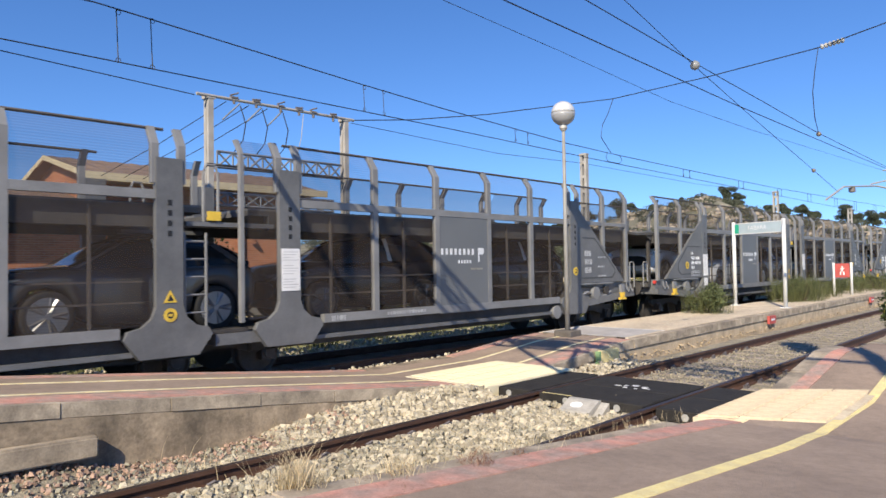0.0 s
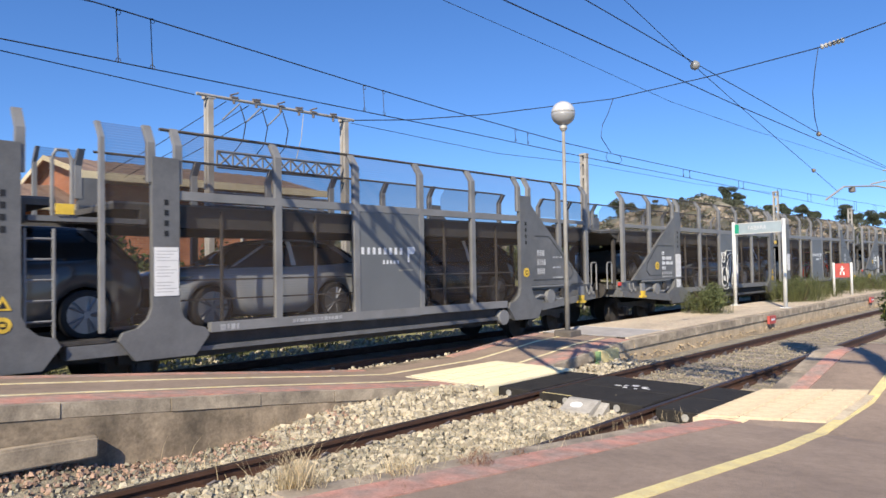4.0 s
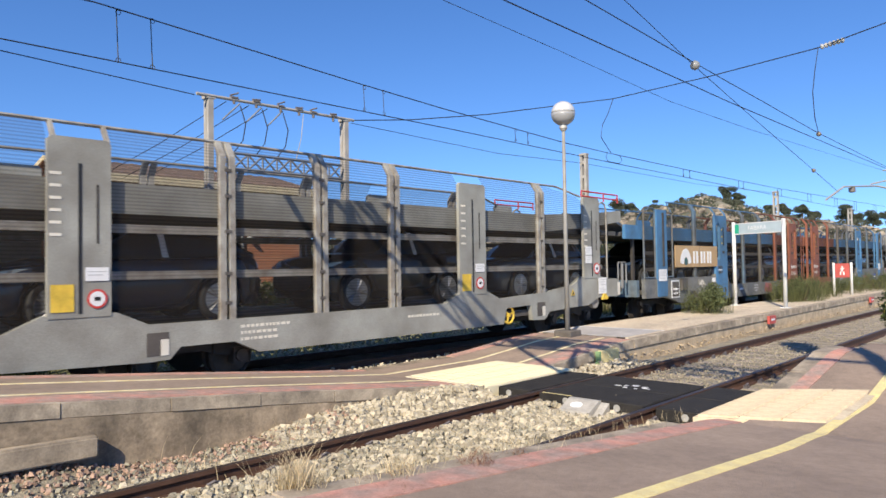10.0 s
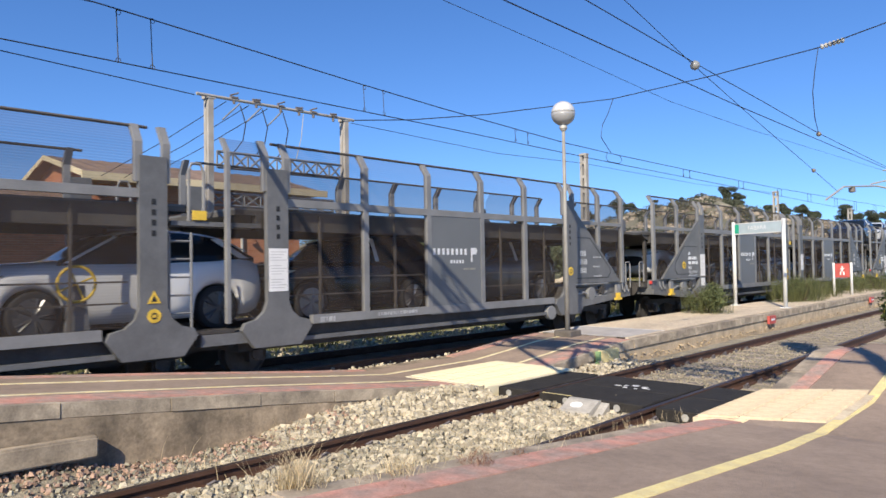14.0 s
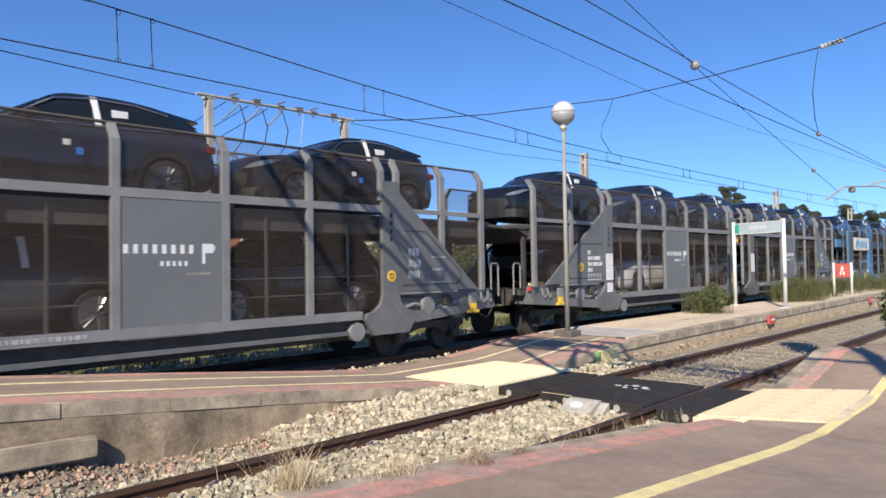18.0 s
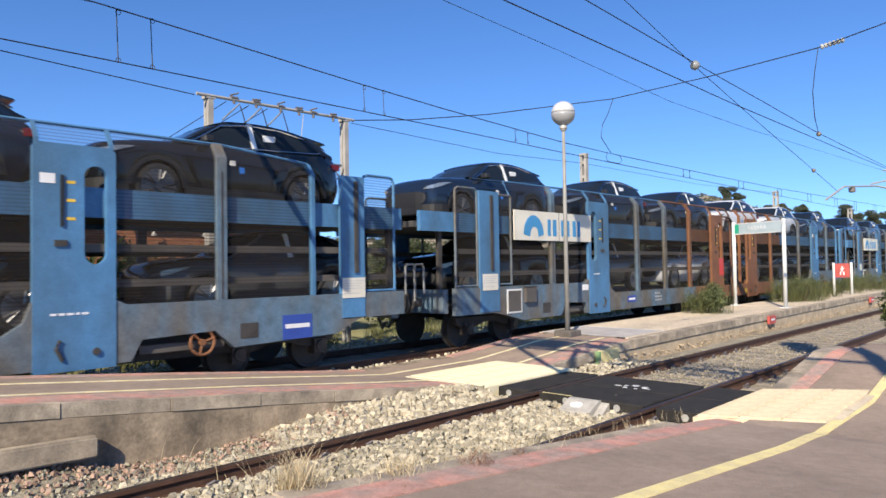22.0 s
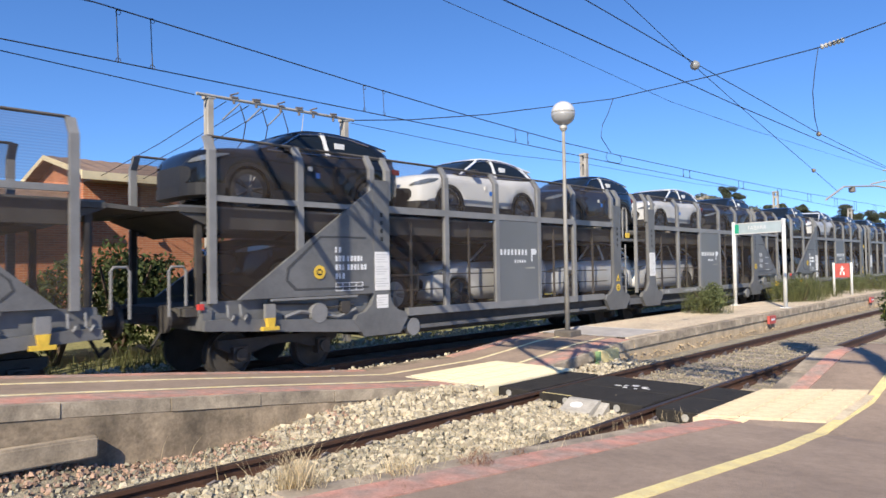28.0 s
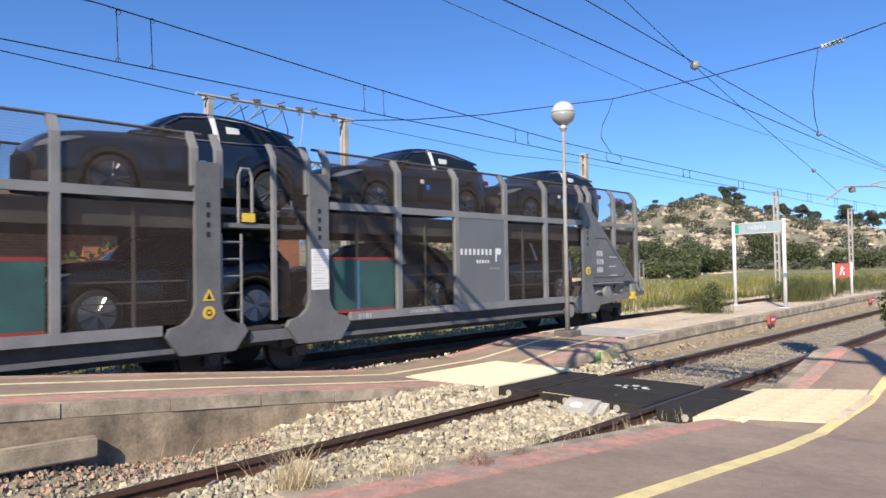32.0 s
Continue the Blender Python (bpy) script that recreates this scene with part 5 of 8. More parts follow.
def blue_wagon(label, board, seed=0, board_z=0.0, cutout=True, sill=BLUESILL, brown=BROWN):
    w = thing("car_transporter_wagon", label, "wagon", "wagons of the train")
    for s in (-1, 1):
        y0, y1 = sorted((s * 1.38, s * (HALF + 0.004)))
        under = [(12.9, 0.60), (12.74, 0.64), (12.5, 0.52)] + ([(6.2, 0.52), (6.1, 0.80), (5.2, 0.84), (4.95, 0.53)] if cutout else []) + [(3.4, 0.52), (2.8, 0.66), (2.41, 0.74), (1.10, 0.75)]
        part("sill", prism(B(), [(1.10, 1.32), (6.15, 1.32), (6.28, 1.40), (7.30, 1.40), (7.42, 1.12), (7.65, 1.0), (12.9, 1.0)] + under, y0, y1), sill, w, "deep worn side sill")
        part("sill", prism(B(), [(12.904, 1.0), (14.0, 1.0), (14.22, 1.12), (15.24, 1.12), (15.34, 0.98), (16.15, 0.98), (16.15, 0.57), (13.1, 0.55), (12.904, 0.60)], y0, y1), brown, w, "brown inner sill")
        part("sill", prism(B(), [(16.62, 0.98), (17.45, 0.98), (17.55, 1.12), (18.57, 1.12), (18.75, 1.0), (20.496, 1.0), (20.496, 0.62), (20.2, 0.55), (16.62, 0.57)], y0, y1), brown, w, "brown inner sill")
        part("sill", prism(B(), [(20.5, 1.0), (25.4, 1.0), (25.62, 1.14), (25.72, 1.40), (26.74, 1.40), (26.9, 1.32), (32.13, 1.33), (32.13, 0.89), (31.05, 0.88), (30.5, 0.64), (28.52, 0.58), (28.2, 0.86), (27.1, 0.82), (26.95, 0.53), (20.9, 0.52), (20.6, 0.64), (20.5, 0.62)], y0, y1), sill, w, "deep worn side sill")
        for a, b, m_ in ((0.2, 12.9, BLUE), (12.904, 16.3, brown), (16.75, 21.7, brown), (21.704, 32.2, BLUE)):
            side_box(w, "deck_girder", m_, a, b, s, 1.28, 1.38, 2.52, 2.93, "deep deck girder")
        for a, b in ((1.3, 16.2), (16.85, 31.8)):
            for z0, z1 in ((2.05, 2.16), (1.56, 1.67)):
                side_box(w, "guard_bar", BAR, a, b, s, 1.34, 1.39, z0, z1, "long horizontal guard bar")
        ya, yb = sorted((s * (HALF - 0.07), s * (HALF + 0.02)))
        kink_, top_ = 3.52, 3.75
        for k, (a, b, d) in enumerate(T_PLATES):
            c = (a + b) / 2 + d * 0.25
            m_ = BLUE if k in (0, 3) else brown
            pl = part("pillar_plate", slotted_plate(B(), a, b, ya, yb, 0.49, 3.46, c, 0.145, ((1.88, 3.20),)), m_, w, "full height steel plate with a tall oval slot")
            screen(w, SCREENBLUE, a + 0.02, b - 0.02, s, 3.46, kink_, top_)
            for e in (a + 0.05, b - 0.05):
                kinked_post(w, m_, e, s, 3.40, kink_, top_, 0.05, 0.05)
            if s > 0:
                continue
            yf0, yf1 = -(HALF + 0.045), -(HALF + 0.0205)
            x = c - d * 0.42
            part("locking_bar", box(B(), x - 0.02, x + 0.02, yf0, yf1, 2.38, 3.05), BLACK, pl, "dark upright locking bar")
            bm = B()
            for q in range(3):
                box(bm, x + d * 0.11 - 0.055, x + d * 0.11 + 0.055, -(HALF + 0.024), -(HALF + 0.0205), 2.46 + q * 0.24, 2.50 + q * 0.24)
            part("yellow_scale", bm, YELLOW, pl)["kind"] = "stuff"
            part("latch", box(B(), x - 0.09, x + 0.06, yf0, yf1, 2.12, 2.20), UNDER, pl, "dark latch")
            part("foot_bolt", lathe(B(), [(0.05, -0.02), (0.05, 0.02)], 10, "y", (c, -(HALF + 0.03), 0.72)), UNDER, pl)
            part("foot_hook", tube(B(), [(c - d * 0.45, -(HALF + 0.035), 0.90), (c - d * 0.5, -(HALF + 0.05), 0.80), (c - d * 0.42, -(HALF + 0.035), 0.64)], 0.025, 6), UNDER, pl)
            if k in (1, 2):
                if seed == 11:
                    strokes(w, CHALK, "sprayed_scribble", a + 0.12, 1.2, 0.72, seed + k, "white sprayed scribble")
            else:
                text_bars(w, LETTER, a + 0.2, s, 1.25 if k == 3 else 1.55, 1, 0.5, 0.03, 0.1, 0.021, seed=seed + 20 + k)
        # posts, screens and rails
        kink, tp = 3.52, 3.75
        for u, m_ in ((9.0, BLUESILL), (10.77, BLUESILL), (12.55, brown), (20.3, brown), (22.1, BLUESILL), (23.95, BLUESILL), (4.67, BLUESILL), (28.33, BLUESILL)):
            kinked_post(w, m_, u, s, 1.32 if u < 5 or u > 28 else 1.0, kink, tp, 0.16)
            side_box(w, "post_rib", UNDER, u - 0.015, u + 0.015, s, HALF + 0.0005, HALF + 0.006, 1.05 if 5 < u < 28 else 1.34, 3.3, "dark seam of the post")
        kinked_post(w, BLUE, 30.03, s, 1.32, 3.42, 3.60, 0.07)
        for cuts in ((7.30, 8.92, 9.08, 10.69, 10.85, 12.47, 12.63, 14.22), (15.22, 16.12), (17.0, 17.55), (18.57, 20.22, 20.38, 22.02, 22.18, 23.87, 24.03, 25.72)):
            for a, b in zip(cuts[::2], cuts[1::2]):
                screen(w, SCREENBLUE, a, b, s, 1.0, kink, tp)
        for a, b in ((3.08, 4.59), (4.75, 6.28), (26.74, 28.25)):
            screen(w, SCREENBLUE, a, b, s, 1.32, kink, tp)
        sloped_screen(w, 28.41, 30.0, s, 1.32, kink, 3.42, tp, 3.6)
        ys = s * (HALF - 0.21)
        rail_bar(w, BLUE, [(3.0, s * 1.45, 3.4), (2.98, ys, 3.74), (6.0, ys, tp), (10.77, ys, tp)])
        rail_bar(w, brown, [(10.77, ys, tp), (15.95, ys, tp), (16.10, ys, 3.70), (16.14, ys + s * 0.06, 3.60), (16.08, s * 1.40, 3.48), (15.95, s * 1.42, 3.45), (15.24, s * 1.43, 3.45)], 0.028)
        rail_bar(w, brown, [(15.26, s * 1.44, 3.34), (15.95, s * 1.44, 3.34), (16.06, s * 1.44, 3.24), (16.08, s * 1.44, 1.0)], 0.022, "end_rail", "bent brown end rail")
        rail_bar(w, brown, [(16.62, ys, 3.74), (18.0, ys, tp), (21.3, ys, tp)])
        rail_bar(w, BLUE, [(21.3, ys, tp), (28.4, ys, tp), (30.03, ys + s * 0.03, 3.60)])
        kinked_post(w, brown, 16.92, s, 0.98, kink, tp, 0.07)
        for u, wd in ((2.20, 0.33), (30.88, 0.26)):
            part("end_post", box(B(), u - wd, u + wd, ya, yb, 0.78 if u < 5 else 0.9, 3.44), BLUE, w, "broad blue end post")
            if s < 0:
                part("post_channel", box(B(), u + 0.02, u + 0.10, -(HALF + 0.05), -(HALF + 0.0205), 1.7, 3.35), UNDER, w, "dark upright channel")
                sheet(w, u - 0.26, u + 0.26, s, 1.25, 1.61, CREAM if seed != 11 else PAPER)
        tube_frame(w, BLUESILL, 1.15, 1.85, s, 1.33, 3.47)
        tube_frame(w, BLUE, 31.17, 31.93, s, 1.33, 3.50)
        tube_frame(w, BLUESILL, 2.56, 3.04, s, 1.34, 3.39, 0.028, 0.04)
    s = -1
    y0, y1 = -(HALF + 0.030), -(HALF + 0.002)
    bd = part("name_board", box(B(), 3.08, 6.38, y0, y1, 2.38, 3.08), board, w, "long pale name board")
    bd.matrix_basis = Matrix.Translation((0, 0, board_z))
    board_marks(bd, board)
    # gear on the sill
    yp0, yp1 = -(HALF + 0.02), -(HALF + 0.0045)
    fr = part("instruction_panel", box(B(), 2.79, 3.34, yp0, yp1, 0.70, 1.25), WHITE, w, "white framed dark panel")
    part("panel_face", box(B(), 2.83, 3.30, yp0 - 0.004, yp0 - 0.0005, 0.74, 1.21), BAR, fr)
    if seed == 11:
        strokes(w, PAPER, "sprayed_scribble", 2.86, 0.80, 0.36, 5, "white sprayed scribble")
        strokes(w, CHALK, "sprayed_scribble", 4.75, 0.98, 0.55, 6, "pale sprayed scribble", 1)
        strokes(w, UNDER, "sprayed_scribble", 6.45, 1.40, 0.45, 7, "dark sprayed scribble")
        for u, uu in ((11.05, 11.9), (27.0, 27.85)):
            part("sprayed_patch", prism(B(), [(u, 0.62), (uu, 0.56), (uu + 0.1, 0.90), (u + 0.15, 0.97)], yp1 - 0.004, yp1 + 0.0), mat("faded_red_spray", (0.34, 0.11, 0.10), 0.7, vary=0.4, scale=3.0), w, "faded red sprayed patch")
    tb = part("tool_box", box(B(), 3.42, 3.82, -(HALF + 0.09), yp1, 0.93, 1.27), BAR, w, "rusty tool box")
    part("lid", box(B(), 3.40, 3.84, -(HALF + 0.10), yp1, 1.274, 1.30), UNDER, tb)
    # two flat dark plates stand in for shaded step recesses
    part("step_recess", box(B(), 4.18, 4.50, -(HALF + 0.009), yp1, 0.63, 0.88), UNDER, w, "dark plate drawn for the shade in a step recess")
    part("step_recess", box(B(), 28.62, 28.94, -(HALF + 0.009), yp1, 0.70, 0.94), UNDER, w, "dark plate drawn for the shade in a step recess")
    bp = part("blue_plate", box(B(), 29.39, 29.97, -(HALF + 0.012), yp1, 0.62, 1.02), DEEPBLUE, w, "dark blue plate with a white bar")
    part("plate_bar", box(B(), 29.44, 29.92, -(HALF + 0.015), -(HALF + 0.0125), 0.80, 0.87), PAPER, bp)
    hand_wheel(w, 28.01, 0.70, brown)
    part("brake_beam", box(B(), 27.1, 28.4, -1.40, -1.30, 0.60, 0.72), BAR, w)
    if cutout:
        part("brake_beam", box(B(), 5.0, 6.15, -1.40, -1.30, 0.58, 0.72), BAR, w)
        part("air_tank", tube(B(), [(5.1, -1.2, 0.62), (6.1, -1.2, 0.62)], 0.15, 12), UNDER, w)
    part("small_sign", box(B(), 25.80, 25.98, -(HALF + 0.026), -(HALF + 0.021), 2.93, 3.06), PAPER, w, "small white sign")
    part("paper_label", box(B(), 5.95, 6.22, -(HALF + 0.012), yp1, 1.12, 1.27), PAPER, w, "pale paper label")
    if seed == 11:
        part("paper_label", box(B(), 8.45, 8.80, -(HALF + 0.012), yp1, 0.76, 0.84), PAPER, w, "pale paper label")
    else:
        np_ = part("name_plate", box(B(), 8.30, 8.78, -(HALF + 0.012), yp1, 0.70, 0.88), DEEPBLUE, w, "small blue plate with a white bar")
        part("plate_bar", box(B(), 8.36, 8.72, -(HALF + 0.015), -(HALF + 0.0125), 0.76, 0.82), PAPER, np_)
    warning_disc(w, YELLOW, 17.3, s, 0.72, 0.09)
    for u, r, wd in ((9.95, 3, 0.45), (22.2, 2, 0.6), (23.9, 2, 0.6), (20.8, 2, 0.9)):
        text_bars(w, STENCIL, u, s, 0.92, r, wd, 0.05, 0.10, 0.005, seed=seed + int(u))
    for u in (0.85, 31.95):
        part("end_beam", box(B(), u, u + 0.15, -1.36, 1.36, 0.80, 1.30), BLUESILL, w)
        for y in (-1.25, 1.17):
            part("deck_column", box(B(), u, u + 0.10, y, y + 0.08, 1.305, 2.595), UNDER, w)
    for s in (-1, 1):
        ladder(w, brown, 16.30, 16.62, s * 1.38, 0.8, 3.0, 8)
    common_gear(w, ((0.1, 16.35), (16.75, 32.35)), (2.7, 13.9, 18.9, 29.6), True, (0.55, 32.2))
    return w


def board_marks(bd, m):
    """The owner's mark, drawn as a plain arch and bars."""
    y0, y1 = -(HALF + 0.036), -(HALF + 0.0305)
    ink = SIGNBLUE if m is CREAM else PAPER
    outer = [(3.83 + 0.40 * math.cos(a), 2.52 + 0.46 * math.sin(a)) for a in [math.pi * (1.0 - k / 14) for k in range(15)]]
    inner = [(3.85 + 0.17 * math.cos(a), 2.47 + 0.24 * math.sin(a)) for a in [math.pi * (k / 8) for k in range(9)]]
    part("mark_arch", prism(B(), outer + inner, y0, y1), ink, bd, "arch shaped emblem")
    if m is TAN:
        part("mark_core", prism(B(), [(3.72, 2.50), (3.80, 2.44), (3.95, 2.48), (3.98, 2.62), (3.86, 2.70), (3.74, 2.64)], y0, y1), TEALMARK, bd, "dark green emblem core")
    for x, wd in ((4.40, 0.13), (4.62, 0.16), (4.98, 0.15), (5.22, 0.13), (5.50, 0.15), (5.72, 0.13)):
        part("mark_bar", box(B(), x, x + wd, y0, y1, 2.50, 2.90), ink, bd, "plain bar of a wordmark")
    part("board_seam", box(B(), 4.88, 4.90, y0 + 0.003, y1, 2.38, 3.08), BAR, bd)


def flowing(rows, n):
    """More rows along a smooth curve through the given ones."""
    out = []
    for k in range(len(rows) - 1):
        p = [rows[max(k - 1, 0)], rows[k], rows[k + 1], rows[min(k + 2, len(rows) - 1)]]
        for i in range(n):
            t = i / n
            w_ = (-0.5 * t ** 3 + t * t - 0.5 * t, 1.5 * t ** 3 - 2.5 * t * t + 1, -1.5 * t ** 3 + 2 * t * t + 0.5 * t, 0.5 * t ** 3 - 0.5 * t * t)
            out.append(tuple([p[1][0] + (p[2][0] - p[1][0]) * t] + [sum(a * b[c] for a, b in zip(w_, p)) for c in range(1, len(rows[0]))]))
    return out + [tuple(rows[-1])]


# ---- new cars carried on the decks; nose towards -x, origin under the nose ----
def car(paint, label, kind="crossover", rim=RIM, full=True):
    """One new car built from sections along its length; kind sets roof line and size."""
    L, W2, H = {"crossover": (4.42, 0.92, 1.60), "hatch": (4.10, 0.89, 1.50), "suv": (4.25, 0.93, 1.62)}[kind]
    w = thing("new_car", label, "car", "new cars on the train")
    f = L / 4.42
    ax0, ax1, R, RA = 0.86 * f, (0.86 + 2.66) * f, 0.355, 0.415
    belt = [(-0.09, 0.60), (-0.06, 0.70), (0.0, 0.79), (0.08, 0.85), (0.4, 0.92), (1.1, 0.985), (1.45, 1.005), (2.4, 1.01), (3.4, 1.04), (3.95, 1.08), (4.25, 1.04), (4.36, 0.92), (4.42, 0.72)]
    hood = [(-0.09, 0.62), (-0.06, 0.76), (0.0, 0.86), (0.04, 0.90), (0.14, 0.96), (0.6, 1.025), (1.35, 1.07), (2.0, 1.07), (3.4, 1.08), (3.95, 1.10), (4.25, 1.05), (4.36, 0.93), (4.42, 0.72)]
    wide = [(-0.09, 0.38), (-0.06, 0.56), (0.0, 0.71), (0.05, 0.79), (0.2, 0.87), (0.55, 0.905), (1.1, 0.91), (2.2, 0.905), (3.4, 0.91), (4.0, 0.88), (4.3, 0.80), (4.42, 0.70)]
    lowz = [(-0.09, 0.44), (-0.06, 0.36), (0.0, 0.30), (0.1, 0.24), (0.4, 0.20), (2.0, 0.20), (4.1, 0.22), (4.3, 0.30), (4.42, 0.44)]
    xs = sorted({-0.09, -0.06, -0.03, 0, 0.05, 0.12, 0.25, 0.4, 0.6, 1.6, 2.0, 2.4, 2.8, 4.02, 4.15, 4.28, 4.36, 4.42} | {round(c / f + RA / f * d, 3) for c in (ax0, ax1) for d in (-1, -0.94, -0.8, -0.5, 0, 0.5, 0.8, 0.94, 1)})
    kz = H / 1.52

    def arch(x):
        z = lerp_table(lowz, x / f) * kz
        for c in (ax0, ax1):
            d = abs(x - c)
            if d < RA:
                z = max(z, R + math.sqrt(max(0.0, RA * RA - d * d)) - 0.01)
        return z

    bm = B()
    rings = []
    for q in xs:
        x = q * f
        hw = lerp_table(wide, q) * W2 / 0.91
        zb, zh, zl = lerp_table(belt, q) * kz, lerp_table(hood, q) * kz, arch(x)
        zm = min(zb - 0.02, max(zl + 0.03, (zl + zb) * 0.5))
        half = [(hw * 0.94, zl), (hw * 0.99, zl + (zm - zl) * 0.5), (hw, zm), (hw * 0.985, zm + (zb - zm) * 0.6), (hw * 0.945, zb), (hw * 0.80, zb + (zh - zb) * 0.75), (hw * 0.4, zh + 0.012), (0, zh + 0.016)]
        ring = [(y, z) for y, z in half] + [(-y, z) for y, z in half[-2::-1]]
        rings.append([bm.verts.new((x, y, z)) for y, z in ring])
    n = len(rings[0])
    for a, b in zip(rings, rings[1:]):
        for k in range(n - 1):
            bm.faces.new((a[k], a[k + 1], b[k + 1], b[k]))
        bm.faces.new((a[n - 1], a[0], b[0], b[n - 1]))
    bm.faces.new(rings[0][::-1])
    bm.faces.new(rings[-1])
    part("body", bm, paint, w, smooth=True)
    for s in (-1, 1):
        # lamps
        bm = B()
        rows = []
        for q, zl, zh in ((-0.055, 0.725, 0.745), (-0.02, 0.73, 0.785), (0.05, 0.74, 0.82), (0.14, 0.765, 0.845), (0.26, 0.80, 0.87), (0.40, 0.845, 0.88), (0.50, 0.872, 0.885)):
            y_ = lerp_table(wide, q) * W2 / 0.91 * 0.985 + 0.012
            x_ = q * f - 0.008
            rows.append([bm.verts.new((x_, s * y_, z * kz)) for z in (zl, zh)] + [bm.verts.new((x_ + 0.03, s * (y_ - 0.04), z * kz)) for z in (zh, zl)])
        for a, b in zip(rows, rows[1:]):
            for k in range(4):
                bm.faces.new((a[k], b[k], b[(k + 1) % 4], a[(k + 1) % 4]))
        part("headlight", bm, LAMPGLASS, w, "clear headlight")
    # greenhouse: tinted glass shell under a painted roof
    if kind == "suv":
        gh = [(1.20, 1.05, 1.06), (1.90, 1.50, 1.04), (2.5, 1.60, 1.05), (3.3, 1.61, 1.07), (3.9, 1.55, 1.09), (4.30, 1.10, 1.08)]
    else:
        gh = [(1.15, 1.02, 1.03), (1.95, 1.43, 1.03), (2.45, 1.51, 1.04), (3.1, 1.50, 1.06), (3.75, 1.38, 1.09), (4.25, 1.11, 1.09)]
    q0_, q1_ = gh[1][0], gh[-2][0]
    gh = flowing(gh, 4)
    kg = H / (1.63 if kind == "suv" else 1.52)
    bm = B()
    rings = []
    for q, zt, z0 in gh:
        x = q * f
        hw = lerp_table(wide, q) * W2 / 0.91
        t = max(0.03, zt - z0)
        half = [(hw * 0.93, z0 * kg - 0.06), (hw * (0.93 - 0.10 * t / 0.5), (z0 + t * 0.55) * kg), (hw * (0.92 - 0.20 * t / 0.5), (z0 + t * 0.93) * kg), (hw * 0.45, zt * kg), (0, (zt + 0.01) * kg)]
        ring = [(y, z) for y, z in half] + [(-y, z) for y, z in half[-2::-1]]
        rings.append([bm.verts.new((x, y, z)) for y, z in ring])
    n = len(rings[0])
    for a, b in zip(rings, rings[1:]):
        for k in range(n - 1):
            bm.faces.new((a[k], a[k + 1], b[k + 1], b[k]))
    part("glasshouse", bm, TINT, w, "dark tinted glass", True)
    bm = B()
    rows = []
    for (q, zt, z0) in [g for g in gh if q0_ - 1e-6 <= g[0] <= q1_ + 1e-6] + ([(4.1, 1.22, 1.08)] if kind != "suv" else [(4.12, 1.40, 1.08)]):
        x = q * f
        hw = lerp_table(wide, q) * W2 / 0.91
        t = max(0.03, zt - z0)
        ye = hw * (0.92 - 0.20 * t / 0.5) + 0.008
        rows.append([bm.verts.new((x, y, z)) for y, z in ((ye, (z0 + t * 0.86) * kg), (ye - 0.02, (z0 + t * 0.96) * kg + 0.012), (hw * 0.45, zt * kg + 0.014), (0, zt * kg + 0.024), (-hw * 0.45, zt * kg + 0.014), (-ye + 0.02, (z0 + t * 0.96) * kg + 0.012), (-ye, (z0 + t * 0.86) * kg))])
    for a, b in zip(rows, rows[1:]):
        for k in range(6):
            bm.faces.new((a[k], a[k + 1], b[k + 1], b[k]))
    part("roof", bm, paint, w, smooth=True)

    def on_glass(q, fr):
        x0 = [g for g in gh if g[0] <= q][-1]
        x1 = [g for g in gh if g[0] > q][0]
        u = (q - x0[0]) / (x1[0] - x0[0])
        zt, z0 = x0[1] + (x1[1] - x0[1]) * u, x0[2] + (x1[2] - x0[2]) * u
        hw = lerp_table(wide, q) * W2 / 0.91
        t = max(0.03, zt - z0)
        return hw * (0.93 - 0.20 * t / 0.5 * fr) + 0.010, (z0 + t * fr) * kg

    for s in (-1, 1):
        if s > 0 and not full:
            continue
        for a, b, wd in (((1.25, 0.03), (1.98, 0.92), 0.07), ((2.55, 0.0), (2.52, 0.92), 0.09), ((4.02, 0.02), (3.55, 0.90), 0.16)) if s < 0 else ():
            ya, za = on_glass(*a)
            yb, zb = on_glass(*b)
            bm = B()
            vs = [bm.verts.new(p) for p in ((a[0] * f - wd / 2, s * ya, za), (a[0] * f + wd / 2, s * ya, za), (b[0] * f + wd / 2, s * yb, zb), (b[0] * f - wd / 2, s * yb, zb))]
            bm.faces.new(vs)
            r_ = bmesh.ops.extrude_face_region(bm, geom=bm.faces[:])
            bmesh.ops.translate(bm, verts=[v for v in r_["geom"] if isinstance(v, bmesh.types.BMVert)], vec=(0, -s * 0.03, 0))
            part("pillar", bm, paint if wd != 0.09 else PAPER, w, "" if wd != 0.09 else "white film over the door pillar")
        if not full or s > 0:
            continue
        # bright trim over the side windows
        pts = []
        for q, fr in ((1.35, 0.10), (1.6, 0.62), (1.98, 0.87), (2.5, 0.88), (3.1, 0.87), (3.6, 0.80)):
            y, z = on_glass(q, fr)
            pts.append((q * f, s * (y + 0.004), z))
        part("window_trim", tube(B(), pts, 0.012, 5), CHROME, w, "bright window trim")
        bm = box(B(), 4.20 * f, 4.37 * f, min(s * 0.55, s * 0.83), max(s * 0.55, s * 0.83), 0.86 * kz, 0.96 * kz)
        part("tail_light", bm, TAILRED, w, "red tail light")
        bm = B()
        ym, zm_ = on_glass(1.62, 0.0)
        box(bm, 1.55 * f, 1.72 * f, *sorted((s * (ym - 0.01), s * (ym + 0.17))), zm_ + 0.02, zm_ + 0.14)
        bmesh.ops.bevel(bm, geom=bm.edges[:], offset=0.025, segments=1, affect="EDGES")
        part("wing_mirror", bm, BLACK, w)
